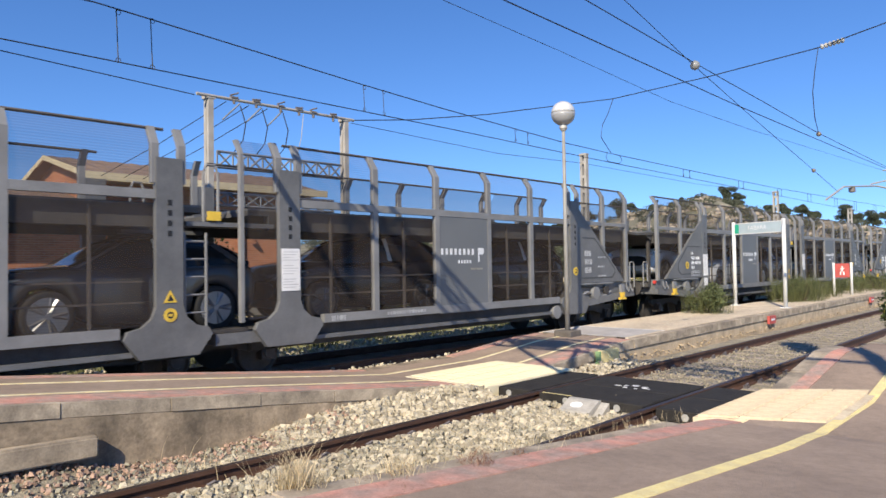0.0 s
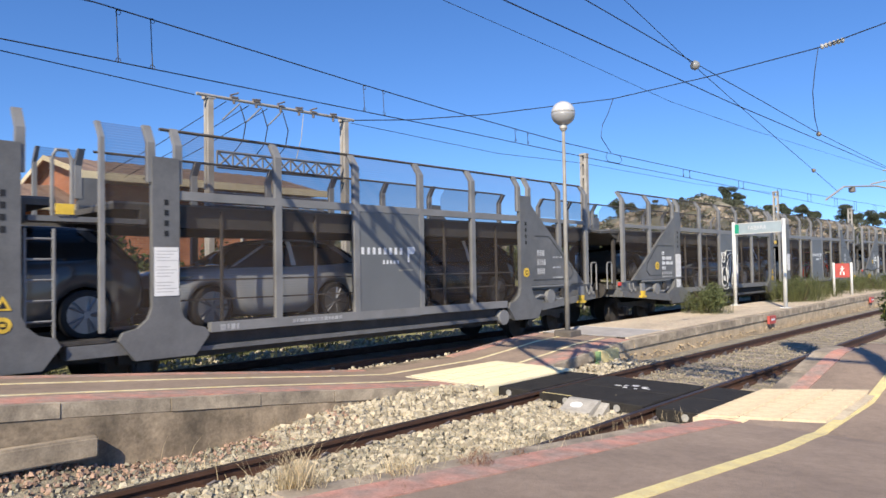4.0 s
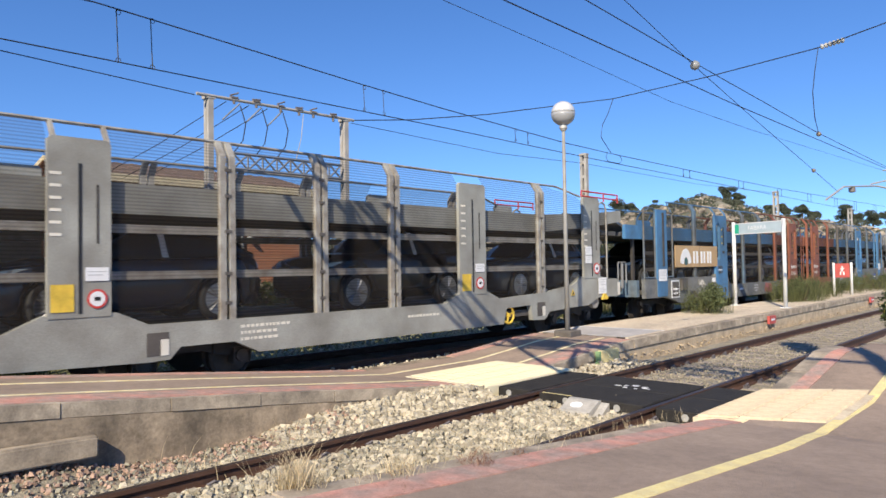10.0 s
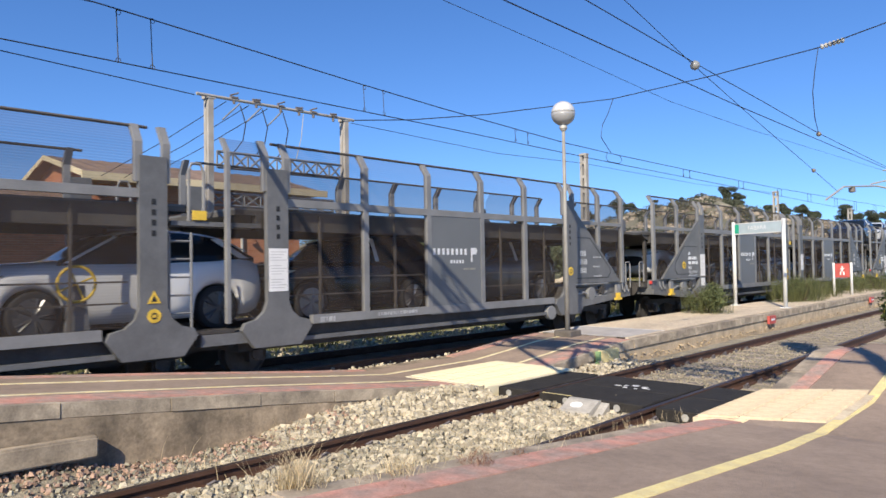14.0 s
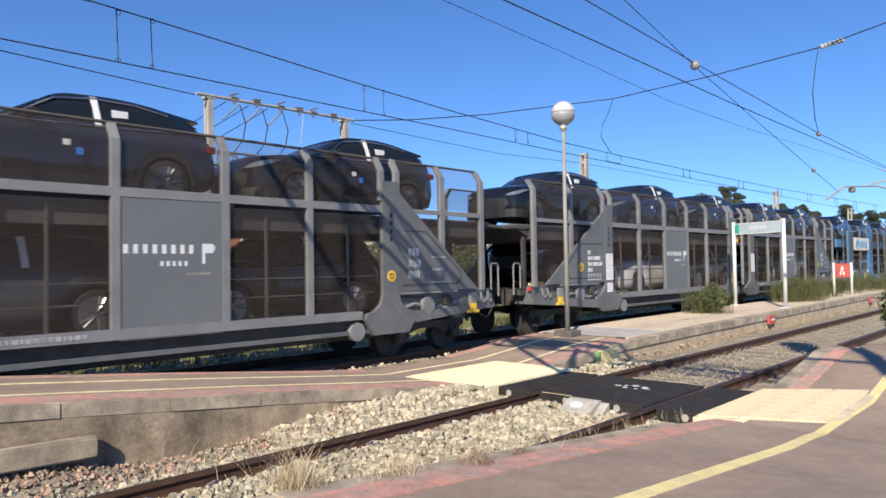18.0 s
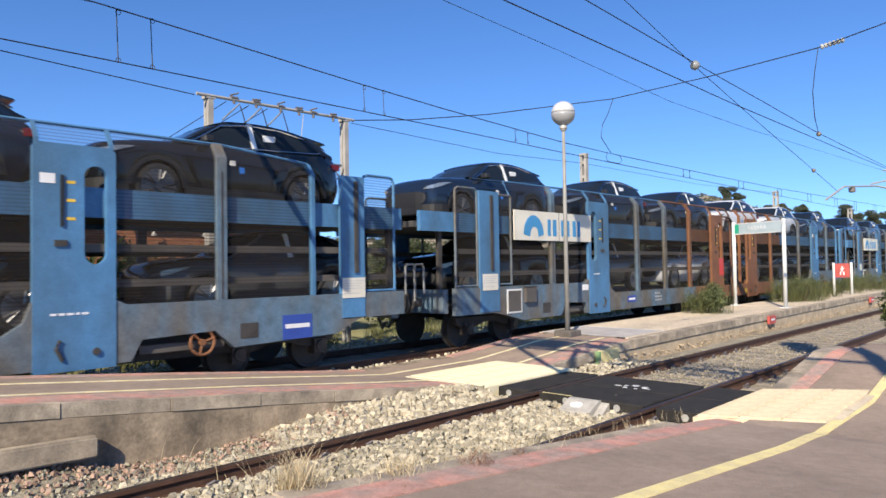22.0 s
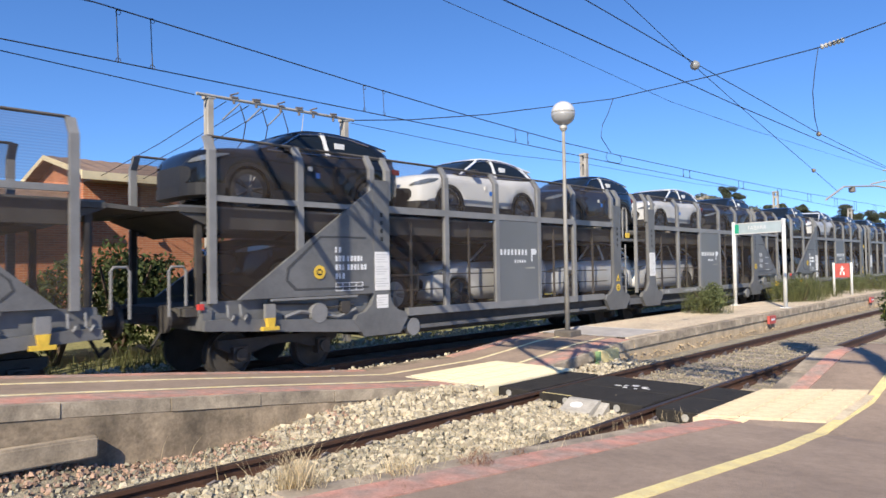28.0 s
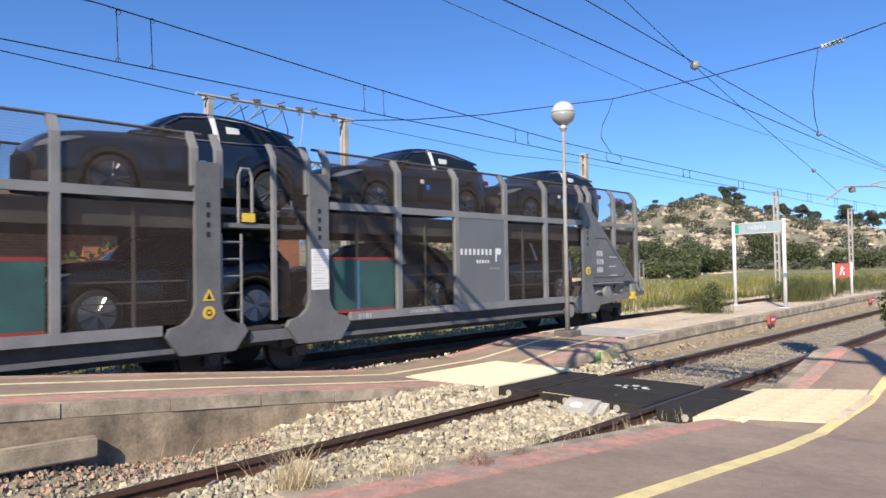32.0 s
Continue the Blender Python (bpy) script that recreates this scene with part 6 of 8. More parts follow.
        # dark cladding along the sill, door handles, protective stickers
        part("sill_trim", box(B(), ax0 + RA + 0.02, ax1 - RA - 0.02, *sorted((s * W2 * 0.90, s * (W2 * 1.004))), 0.19, 0.38), BLACK, w, "dark sill trim")
        for cx in (ax0, ax1):
            out_ = [(cx + (RA + 0.055) * math.cos(a), R + (RA + 0.055) * math.sin(a)) for a in [math.pi * k / 12 for k in range(13)]]
            in_ = [(cx + (RA - 0.012) * math.cos(a), R + (RA - 0.012) * math.sin(a)) for a in [math.pi * (12 - k) / 12 for k in range(13)]]
            part("arch_trim", prism(B(), out_ + in_, *sorted((s * W2 * 0.92, s * (W2 * 1.005)))), BLACK, w, "dark wheel arch trim")
        pts = []
        for q, fr in ((1.22, 0.0), (2.0, 0.02), (3.0, 0.03), (3.75, 0.06), (3.92, 0.2)):
            y, z = on_glass(q, fr)
            pts.append((q * f, s * (y + 0.004), z))
        part("belt_trim", tube(B(), pts, 0.010, 5), CHROME, w, "bright trim under the side windows")
        ys_, zs_ = on_glass(3.72, 0.95)
        part("roof_spoiler", prism(B(), [(3.62 * f, zs_ + 0.05), (4.12 * f, zs_ - 0.03), (4.14 * f, zs_ - 0.06), (3.62 * f, zs_)], -ys_ * 0.93, ys_ * 0.93), paint, w, "small roof spoiler")
        if s < 0:
            part("door_sticker", box(B(), 2.05 * f, 2.14 * f, -W2 - 0.004, -W2 + 0.03, 0.78, 0.86), PAPER, w, "white transport sticker")
            part("door_sticker", box(B(), 2.22 * f, 2.31 * f, -W2 - 0.004, -W2 + 0.03, 0.66, 0.76), FILM, w, "blue transport sticker")
            y, z = on_glass(2.85, 0.45)
            part("window_paper", box(B(), 2.75 * f, 2.98 * f, -y - 0.006, -y + 0.03, z - 0.08, z + 0.06), PAPER, w, "white paper in the window")
    bm = B()
    rows = []
    for q_, h0, h1 in ((-0.028, 0.52, 0.60), (-0.05, 0.44, 0.66), (-0.075, 0.40, 0.68), (-0.09, 0.39, 0.69)):
        rows.append((q_ * f - 0.016, lerp_table(wide, q_) * W2 / 0.91 * 0.97, h0 * kz, h1 * kz))
    ring = [(x_, -y_, h0, h1) for x_, y_, h0, h1 in rows] + [(x_, y_, h0, h1) for x_, y_, h0, h1 in rows[::-1]]
    vs = [[bm.verts.new(p) for p in ((x_, y_, h0), (x_, y_, h1), (x_ + 0.08, y_, h1), (x_ + 0.08, y_, h0))] for x_, y_, h0, h1 in ring]
    for a, b in zip(vs, vs[1:]):
        for k in range(4):
            bm.faces.new((a[k], b[k], b[(k + 1) % 4], a[(k + 1) % 4]))
    part("grille", bm, BLACK, w, "dark front grille")
    cols = [(q_, lerp_table(wide, q_) * W2 / 0.91 * 1.012) for q_ in (-0.09, -0.06, 0.0, 0.05, 0.12, 0.22, 0.34, 0.42)]
    if full:
        bm = B()
        lo_ = [bm.verts.new((q_ * f - 0.012, y_, 0.23)) for q_, y_ in cols] + [bm.verts.new((q_ * f - 0.012, -y_, 0.23)) for q_, y_ in cols[::-1]]
        hi_ = [bm.verts.new((v.co.x, v.co.y, 0.43)) for v in lo_]
        bm.faces.new(lo_)
        bm.faces.new(hi_[::-1])
        for k in range(len(lo_)):
            bm.faces.new((lo_[k], lo_[(k + 1) % len(lo_)], hi_[(k + 1) % len(lo_)], hi_[k]))
        part("front_bumper", bm, BLACK, w, "dark front bumper cover")
    if full:
        part("lower_intake", box(B(), -0.108, 0.02, -0.34, 0.34, 0.26, 0.36), BLACK, w)
    if full:
        part("underbody", box(B(), 0.45, L - 0.4, -W2 * 0.80, W2 * 0.80, 0.21, 0.50), BLACK, w)
    # wheels
    for x in (ax0, ax1):
        for s in (-1, 1):
            wh = share("wheel", CAR_TYRE, w, Matrix.Translation((x, s * (W2 - 0.115), R)) @ (Matrix.Identity(4) if s < 0 else Matrix.Rotation(math.pi, 4, "Z")))
            if s < 0:
                share("rim", CAR_RIM if rim is RIM else CAR_RIM_DARK, wh, None, "spoked alloy rim")
    return w


tb_ = B()
lathe(tb_, [(0.255, -0.085), (0.33, -0.105), (0.355, -0.08), (0.355, 0.09), (0.33, 0.11), (0.255, 0.09)], 24, "y")
CAR_TYRE = finish("tyre", tb_, TYRE, True)


def rim_mesh(m):
    bm = B()
    lathe(bm, [(0.265, -0.088), (0.265, -0.06), (0.245, -0.06), (0.245, -0.085)], 24, "y")
    lathe(bm, [(0.055, -0.095), (0.06, -0.06)], 12, "y")
    for k in range(5):
        a = 2 * math.pi * k / 5
        for d in (-0.16, 0.16):
            p = Vector((0.05 * math.cos(a), -0.085, 0.05 * math.sin(a)))
            q = Vector((0.255 * math.cos(a + d), -0.082, 0.255 * math.sin(a + d)))
            tube(bm, [p, q], 0.024, 4)
    return finish("rim", bm, m)


CAR_RIM, CAR_RIM_DARK = rim_mesh(RIM), rim_mesh(DARKRIM)
PAINTS = {
    "black": (car_paint("black_car_paint", (0.009, 0.010, 0.012)), "glossy black new car with white window paper"),
    "navy": (car_paint("dark_blue_car_paint", (0.010, 0.017, 0.034)), "glossy dark blue new car with chrome window trim"),
    "white": (car_paint("white_car_paint", (0.74, 0.75, 0.76)), "glossy white new car with black trim"),
    "grey": (car_paint("grey_car_paint", (0.060, 0.064, 0.070)), "glossy graphite grey new car"),
    "silver": (car_paint("silver_car_paint", (0.40, 0.415, 0.43)), "silver grey new car"),
    "red": (car_paint("red_car_paint", (0.42, 0.012, 0.012)), "bright red new car"),
}
STOCK = {}


def stock_car(colour, kind, full=True):
    """The first car of a colour and shape; later ones are copies of it."""
    key = (colour, kind, full)
    if key not in STOCK:
        p, lab = PAINTS[colour]
        STOCK[key] = [car(p, lab, kind, DARKRIM if colour in ("black", "navy", "white") and kind == "crossover" else RIM, full)]
        return STOCK[key][0]
    return copy_thing(STOCK[key][0], Matrix.Identity(4))


# ---- loose stones, weeds ----
def scatter(name, m, n, spot, smin, smax, seed, label, category, flat=0.7):
    """Many small angular stones in one mesh; spot(rnd) gives a place."""
    rnd = np.random.RandomState(seed)
    cube = np.array([(-1, -1, -1), (1, -1, -1), (1, 1, -1), (-1, 1, -1), (-1, -1, 1), (1, -1, 1), (1, 1, 1), (-1, 1, 1)], float) * 0.5
    quads = np.array([(3, 2, 1, 0), (4, 5, 6, 7), (0, 1, 5, 4), (1, 2, 6, 5), (2, 3, 7, 6), (3, 0, 4, 7)])
    verts, faces = [], []
    for k in range(n):
        size = smin + (smax - smin) * rnd.rand() ** 2
        q = cube * (1 + rnd.uniform(-0.42, 0.42, (8, 3)))
        q[4:, :2] *= rnd.uniform(0.45, 0.9)
        q = q * np.array((1, rnd.uniform(0.6, 1), flat)) * size
        a, b = rnd.uniform(0, 6.28), rnd.uniform(-0.5, 0.5)
        c, s = math.cos(a), math.sin(a)
        q = q @ np.array(((1, 0, 0), (0, math.cos(b), -math.sin(b)), (0, math.sin(b), math.cos(b)))).T
        q = q @ np.array(((c, -s, 0), (s, c, 0), (0, 0, 1))).T + np.array(spot(rnd))
        faces.append(quads + 8 * k)
        verts.append(q)
    me = bpy.data.meshes.new(name)
    me.from_pydata(np.concatenate(verts).tolist(), [], np.concatenate(faces).tolist())
    me.materials.append(m)
    return tagged(new(name, me), label, category, "", "stuff")


def bed_z(y, yc):
    d = abs(y - yc)
    return -0.135 + (0.03 if d < 0.7 else 0.0) - max(0.0, d - 1.35) * 0.25


def near_bed(x0, x1, power=1.0, ylow=3.36):
    def spot(r):
        x = x0 + (x1 - x0) * r.rand() ** power
        while True:
            y = r.uniform(ylow, 6.98)
            if abs(abs(y - NEAR_C) - GAUGE) < 0.10 or (7.8 < x < 9.8 and 3.4 < y < 6.5) or (7.4 < x < 7.9 and 4.5 < y < 5.3):
                if 7.4 < x < 9.8:
                    x = x0 + (x1 - x0) * r.rand() ** power
                continue
            break
        return x, y, bed_z(y, NEAR_C) + r.uniform(-0.015, 0.025)
    return spot


scatter("ballast_stones", DULLSTONE, 8000, near_bed(0.6, 9.8), 0.014, 0.06, 4, "dull greyish ballast stones between the rails", "ballast")
scatter("ballast_stones", STONE, 8500, near_bed(0.6, 9.9, 0.75, 3.72), 0.022, 0.085, 3, "pale cream angular ballast stones between the rails", "ballast")
scatter("ballast_stones", FINESTONE, 7000, near_bed(9.3, 36.0, 1.5), 0.014, 0.036, 5, "small brownish ballast stones along the siding", "ballast")
HEAP = [(-8, 0.06), (2.1, 0.03), (2.6, -0.09), (3.3, -0.16), (4.0, -0.13), (4.85, -0.03), (5.5, 0.045), (6.4, 0.045), (7.2, 0.03), (7.62, 0.0)]


def heap_z(x, y):
    """Height of the stones and soil banked against the island wall."""
    f_ = max(0.0, min(1.0, (y - 6.05) / lerp_table([(6.3, 0.9), (7.5, 0.42)], x)))
    return -0.17 + (lerp_table(HEAP, x) + 0.17) * f_


bm = B()
hx = [-8 + 0.4 * k for k in range(40)]
hg = [[bm.verts.new((x, y, heap_z(x, y) - 0.01)) for y in (6.0, 6.25, 6.5, 6.75, 6.97)] for x in hx]
for a, b in zip(hg, hg[1:]):
    for k in range(4):
        bm.faces.new((a[k], b[k], b[k + 1], a[k + 1]))
solid("soil_bank", bm, BALLASTBED, "soil and gravel banked against the platform wall", "ground", "structure", smooth=True)


def bank(x0, x1):
    def spot(r):
        x, y = r.uniform(x0, x1), 6.96 - 0.85 * r.rand()
        return x, y, heap_z(x, y) + r.uniform(-0.01, 0.02)
    return spot


scatter("ballast_stones", STONE, 1500, bank(4.2, 7.62), 0.028, 0.10, 13, "pale ballast stones banked against the wall", "ballast")
scatter("ballast_stones", DULLSTONE, 1100, bank(0.8, 5.0), 0.015, 0.05, 14, "grey stones along the wall foot", "ballast")
scatter("ballast_stones", STONE, 420, lambda r: (r.uniform(10.0, 12.2), r.uniform(6.0, 6.9), -0.10 + r.uniform(-0.02, 0.04)), 0.03, 0.085, 15, "pale stones by the painted block", "ballast")
scatter("footing_stones", EARTHSTONE, 350, lambda r: (12.0 + 26 * r.rand() ** 1.3, 6.962 - abs(r.normal(0, 0.025)), -0.2 + 0.14 * r.rand()), 0.02, 0.05, 16, "tan rubble footing below the coping", "stones")
scatter("brick_rubble", RUBBLE, 650, lambda r: (lambda x, y: (x, y, heap_z(x, y) + r.uniform(0, 0.02)))(r.uniform(1.6, 5.4), 6.96 - abs(r.normal(0, 0.32))), 0.015, 0.06, 7, "broken reddish brick rubble along the wall", "rubble")
scatter("ballast_stones", STONE, 4200, lambda r: (r.uniform(2, 40), 9.62 + abs(r.normal(0, 0.25)), -0.12 + r.uniform(-0.02, 0.05)), 0.03, 0.09, 9, "pale ballast stones beside the main track", "ballast")
scatter("ballast_stones", STONE, 4200, lambda r: (r.uniform(2, 45), 13.0 + r.uniform(0, 1.6), -0.20 + r.uniform(-0.02, 0.05)), 0.03, 0.10, 10, "pale ballast stones on the far shoulder", "ballast")


def blades(name, m, places, label, category, seed, lean=0.5, kind="stuff"):
    """Tufts of thin upright blades; places: (x, y, z, radius, height, count, width)."""
    rnd = random.Random(seed)
    verts, faces = [], []
    for x, y, z, r, h_, n, wd in places:
        for _ in range(n):
            a, d = rnd.uniform(0, 6.28), r * math.sqrt(rnd.random())
            bx, by = x + d * math.cos(a), y + d * math.sin(a)
            hh = h_ * rnd.uniform(0.45, 1.0)
            la = rnd.uniform(0, 6.28)
            lx, ly = lean * hh * rnd.random() * math.cos(la), lean * hh * rnd.random() * math.sin(la)
            wa = rnd.uniform(0, 3.14)
            wx, wy = wd * math.cos(wa), wd * math.sin(wa)
            k = len(verts)
            verts += [(bx - wx, by - wy, z), (bx + wx, by + wy, z), (bx + lx * 0.4 + wx * 0.7, by + ly * 0.4 + wy * 0.7, z + hh * 0.6), (bx + lx * 0.4 - wx * 0.7, by + ly * 0.4 - wy * 0.7, z + hh * 0.6), (bx + lx, by + ly, z + hh)]
            faces += [(k, k + 1, k + 2, k + 3), (k + 3, k + 2, k + 4)]
    me = bpy.data.meshes.new(name)
    me.from_pydata(verts, [], faces)
    me.materials.append(m)
    return tagged(new(name, me), label, category, "", kind)


blades("dry_grass", STRAW, [(2.26, 3.37, 0.42, 0.10, 0.34, 110, 0.0018), (2.36, 3.34, 0.44, 0.10, 0.20, 90, 0.0018), (2.15, 3.40, 0.40, 0.12, 0.42, 26, 0.0018), (2.75, 3.30, 0.43, 0.12, 0.12, 40, 0.0018), (3.0, 3.28, 0.42, 0.12, 0.20, 45, 0.0018), (3.3, 3.30, 0.38, 0.10, 0.14, 22, 0.0018), (4.5, 3.30, 0.31, 0.25, 0.16, 26, 0.0018), (5.3, 3.32, 0.23, 0.25, 0.16, 24, 0.0018), (6.3, 3.34, 0.13, 0.3, 0.2, 26, 0.0018), (7.2, 3.4, 0.05, 0.3, 0.2, 22, 0.0018), (8.4, 4.8, -0.12, 0.1, 0.2, 6, 0.0018), (5.5, 4.3, -0.12, 0.5, 0.35, 10, 0.002), (6.8, 3.7, -0.1, 0.6, 0.3, 14, 0.002), (11.5, 5.2, -0.14, 0.6, 0.10, 90, 0.003), (13.2, 4.8, -0.14, 0.7, 0.10, 110, 0.003), (15.5, 5.1, -0.14, 0.8, 0.10, 120, 0.003), (3.75, 3.40, 0.25, 0.2, 0.25, 22, 0.003),
                            (2.6, 3.6, -0.1, 0.4, 0.42, 30, 0.003), (4.6, 3.42, 0.15, 0.3, 0.28, 26, 0.003), (3.1, 6.2, -0.12, 0.5, 0.3, 22, 0.003), (4.6, 6.4, -0.12, 0.6, 0.3, 22, 0.003), (5.6, 3.6, -0.1, 0.5, 0.3, 14, 0.003)],
       "thin dry straw tufts growing at the platform edge", "grass", 21, 0.9)
blades("dry_grass", STRAW, [(2.27, 3.36, 0.49, 0.09, 0.30, 120, 0.0022), (2.38, 3.38, 0.46, 0.12, 0.20, 70, 0.0022), (2.98, 3.24, 0.44, 0.10, 0.20, 60, 0.002), (3.08, 3.30, 0.41, 0.14, 0.16, 40, 0.002), (2.60, 3.34, 0.44, 0.2, 0.12, 40, 0.002), (2.45, 3.42, 0.40, 0.05, 0.5, 14, 0.0022)], "thick pale straw tufts hanging over the platform edge", "grass", 23, 1.1)
TWIG = mat("reddish_dry_weed", (0.22, 0.13, 0.085), 0.9, vary=0.2, scale=4.0)
blades("dry_weed", TWIG, [(3.62, 3.16, 0.40, 0.14, 0.12, 130, 0.002), (4.1, 3.2, 0.35, 0.1, 0.07, 60, 0.002), (2.75, 3.15, 0.47, 0.25, 0.05, 60, 0.002)], "reddish dried weeds on the painted kerb", "weed", 22, 1.6)


def leaf_cloud(bm_lists, lobes, n, size, rnd):
    verts, faces = bm_lists
    for (cx, cy, cz, rx, ry, rz), share_ in lobes:
        for _ in range(int(n * share_)):
            while True:
                p = Vector((rnd.uniform(-1, 1), rnd.uniform(-1, 1), rnd.uniform(-1, 1)))
                if 0.25 < p.length < 1.0:
                    break
            p = p * (0.85 + 0.3 * noise.noise(p * 2.3 + Vector((cx, cy, cz))))
            c = Vector((cx + p.x * rx, cy + p.y * ry, cz + p.z * rz))
            s = size * rnd.uniform(0.5, 1.3)
            d1 = Vector((rnd.gauss(0, 1), rnd.gauss(0, 1), rnd.gauss(0, 1))).normalized()
            d2 = d1.cross(Vector((rnd.gauss(0, 1), rnd.gauss(0, 1), rnd.gauss(0, 1)))).normalized()
            k = len(verts)
            verts += [tuple(c - d1 * s), tuple(c + d2 * s * 0.45), tuple(c + d1 * s), tuple(c - d2 * s * 0.45)]
            faces += [(k, k + 1, k + 2, k + 3)]


def cloud_mesh(name, lobes, n, size, seed, m):
    rnd = random.Random(seed)
    verts, faces = [], []
    tot = sum(l[3] * l[4] * l[5] for l in lobes)
    leaf_cloud((verts, faces), [(l, l[3] * l[4] * l[5] / tot) for l in lobes], n, size, rnd)
    me = bpy.data.meshes.new(name)
    me.from_pydata(verts, [], faces)
    me.materials.append(m)
    return me


def bush(at, r, h_, n, size, seed, m, label):
    rnd = random.Random(seed)
    b = thing("bush", label, "bush", at=at)
    lobes = [(rnd.uniform(-0.6, 0.6) * r, rnd.uniform(-0.6, 0.6) * r, h_ * rnd.uniform(0.3, 0.7), r * rnd.uniform(0.4, 0.6), r * rnd.uniform(0.4, 0.6), h_ * rnd.uniform(0.3, 0.45)) for _ in range(6)]
    share("foliage", cloud_mesh("foliage", lobes, n, size, seed, m), b)
    bm = B()
    for k in range(5):
        a = k * 1.3
        tube(bm, [(0, 0, -0.1), (0.3 * r * math.cos(a), 0.3 * r * math.sin(a), h_ * 0.35), (0.6 * r * math.cos(a), 0.6 * r * math.sin(a), h_ * 0.7)], 0.03 * h_, 5, 0.008 * h_)
    part("stem_fan", bm, BARK, b)
    return b


WEED = "feathery green weed bush at the platform edge"
bush((20.3, 8.5, isle_z(20.3)), 0.75, 0.95, 3200, 0.04, 31, BUSHPALE, WEED)
blades("weed_clump", GRASS, [(20.3, 8.5, isle_z(20.3), 0.75, 1.15, 300, 0.004), (20.9, 8.75, isle_z(20.9), 0.45, 0.8, 160, 0.004)], "feathery green weeds on the paving edge", "weeds", 39, 1.0)
for k, (x, y, r, h_) in enumerate(((26.7, 8.3, 0.55, 0.95), (27.4, 7.9, 0.6, 1.05), (29.0, 8.3, 0.7, 0.9), (30.8, 8.4, 0.8, 0.8), (34.0, 8.4, 0.9, 0.7), (37.0, 8.2, 1.0, 0.8), (39.5, 8.0, 1.2, 0.9))):
    bush((x, y, isle_z(x)), r * 0.85, h_ * 0.95, 1300, 0.035, 140 + k, BUSHPALE, "pale green feathery weeds growing through the paving")
    blades("tall_grass", GRASS, [(x, y, isle_z(x) - 0.05, r * 1.2, h_ * 1.25, 300, 0.005)], "tall green grass growing through the paving", "grass", 40 + k, 1.1)
bush((16.6, 2.75, 0.30), 0.55, 0.85, 1700, 0.05, 36, BUSH, "green shrub with small yellow flowers by the platform")
blades("yellow_flowers", BLOOM, [(16.6, 2.8, 0.55, 0.45, 0.42, 110, 0.006)], "small yellow flowers on a shrub", "flowers", 37, 0.7)

# shrubs between the main track and the station building
SHRUB = "dense dark green shrub before the brick building"
for k, (x, y, r, h_) in enumerate(((5.0, 16.4, 1.3, 2.6), (6.5, 16.8, 1.5, 2.9), (8.0, 17.0, 1.5, 2.6), (9.6, 17.2, 1.2, 2.0), (11.4, 17.3, 1.1, 1.7), (13.5, 17.3, 1.0, 1.5), (15.8, 17.4, 1.5, 2.3), (18.2, 18.0, 1.7, 2.6), (21.5, 18.5, 1.6, 2.2), (3.0, 16.0, 1.1, 1.8))):
    bush((x, y, -0.1), r, h_, 3200, 0.085, 60 + k, BUSH, SHRUB)
rg = random.Random(77)
blades("weeds", GRASS, [(rg.uniform(3, 45), 14.3 + abs(rg.gauss(0, 0.8)), -0.28, 0.4, rg.uniform(0.3, 0.7), 60, 0.008) for _ in range(110)], "green weeds along the far side of the track", "weeds", 78, 0.6)
blades("yellow_flowers", BLOOM, [(rg.uniform(24, 80), rg.uniform(15.0, 26.0), -0.2, 0.9, rg.uniform(0.4, 0.9), 100, 0.016) for _ in range(240)], "yellow flowering weeds in the field", "flowers", 79, 0.5)
blades("field_grass", FIELD, [(rg.uniform(24, 130), 15 + 52 * rg.random() ** 1.3, -0.1, 1.6, rg.uniform(0.4, 0.95), 90, 0.018) for _ in range(900)], "tall green and straw field grass", "grass", 80, 0.5)
blades("field_grass", STRAW, [(rg.uniform(24, 130), 15 + 52 * rg.random() ** 1.3, -0.1, 1.3, rg.uniform(0.35, 0.8), 60, 0.016) for _ in range(300)], "dry field grass among the green", "grass", 81, 0.5)

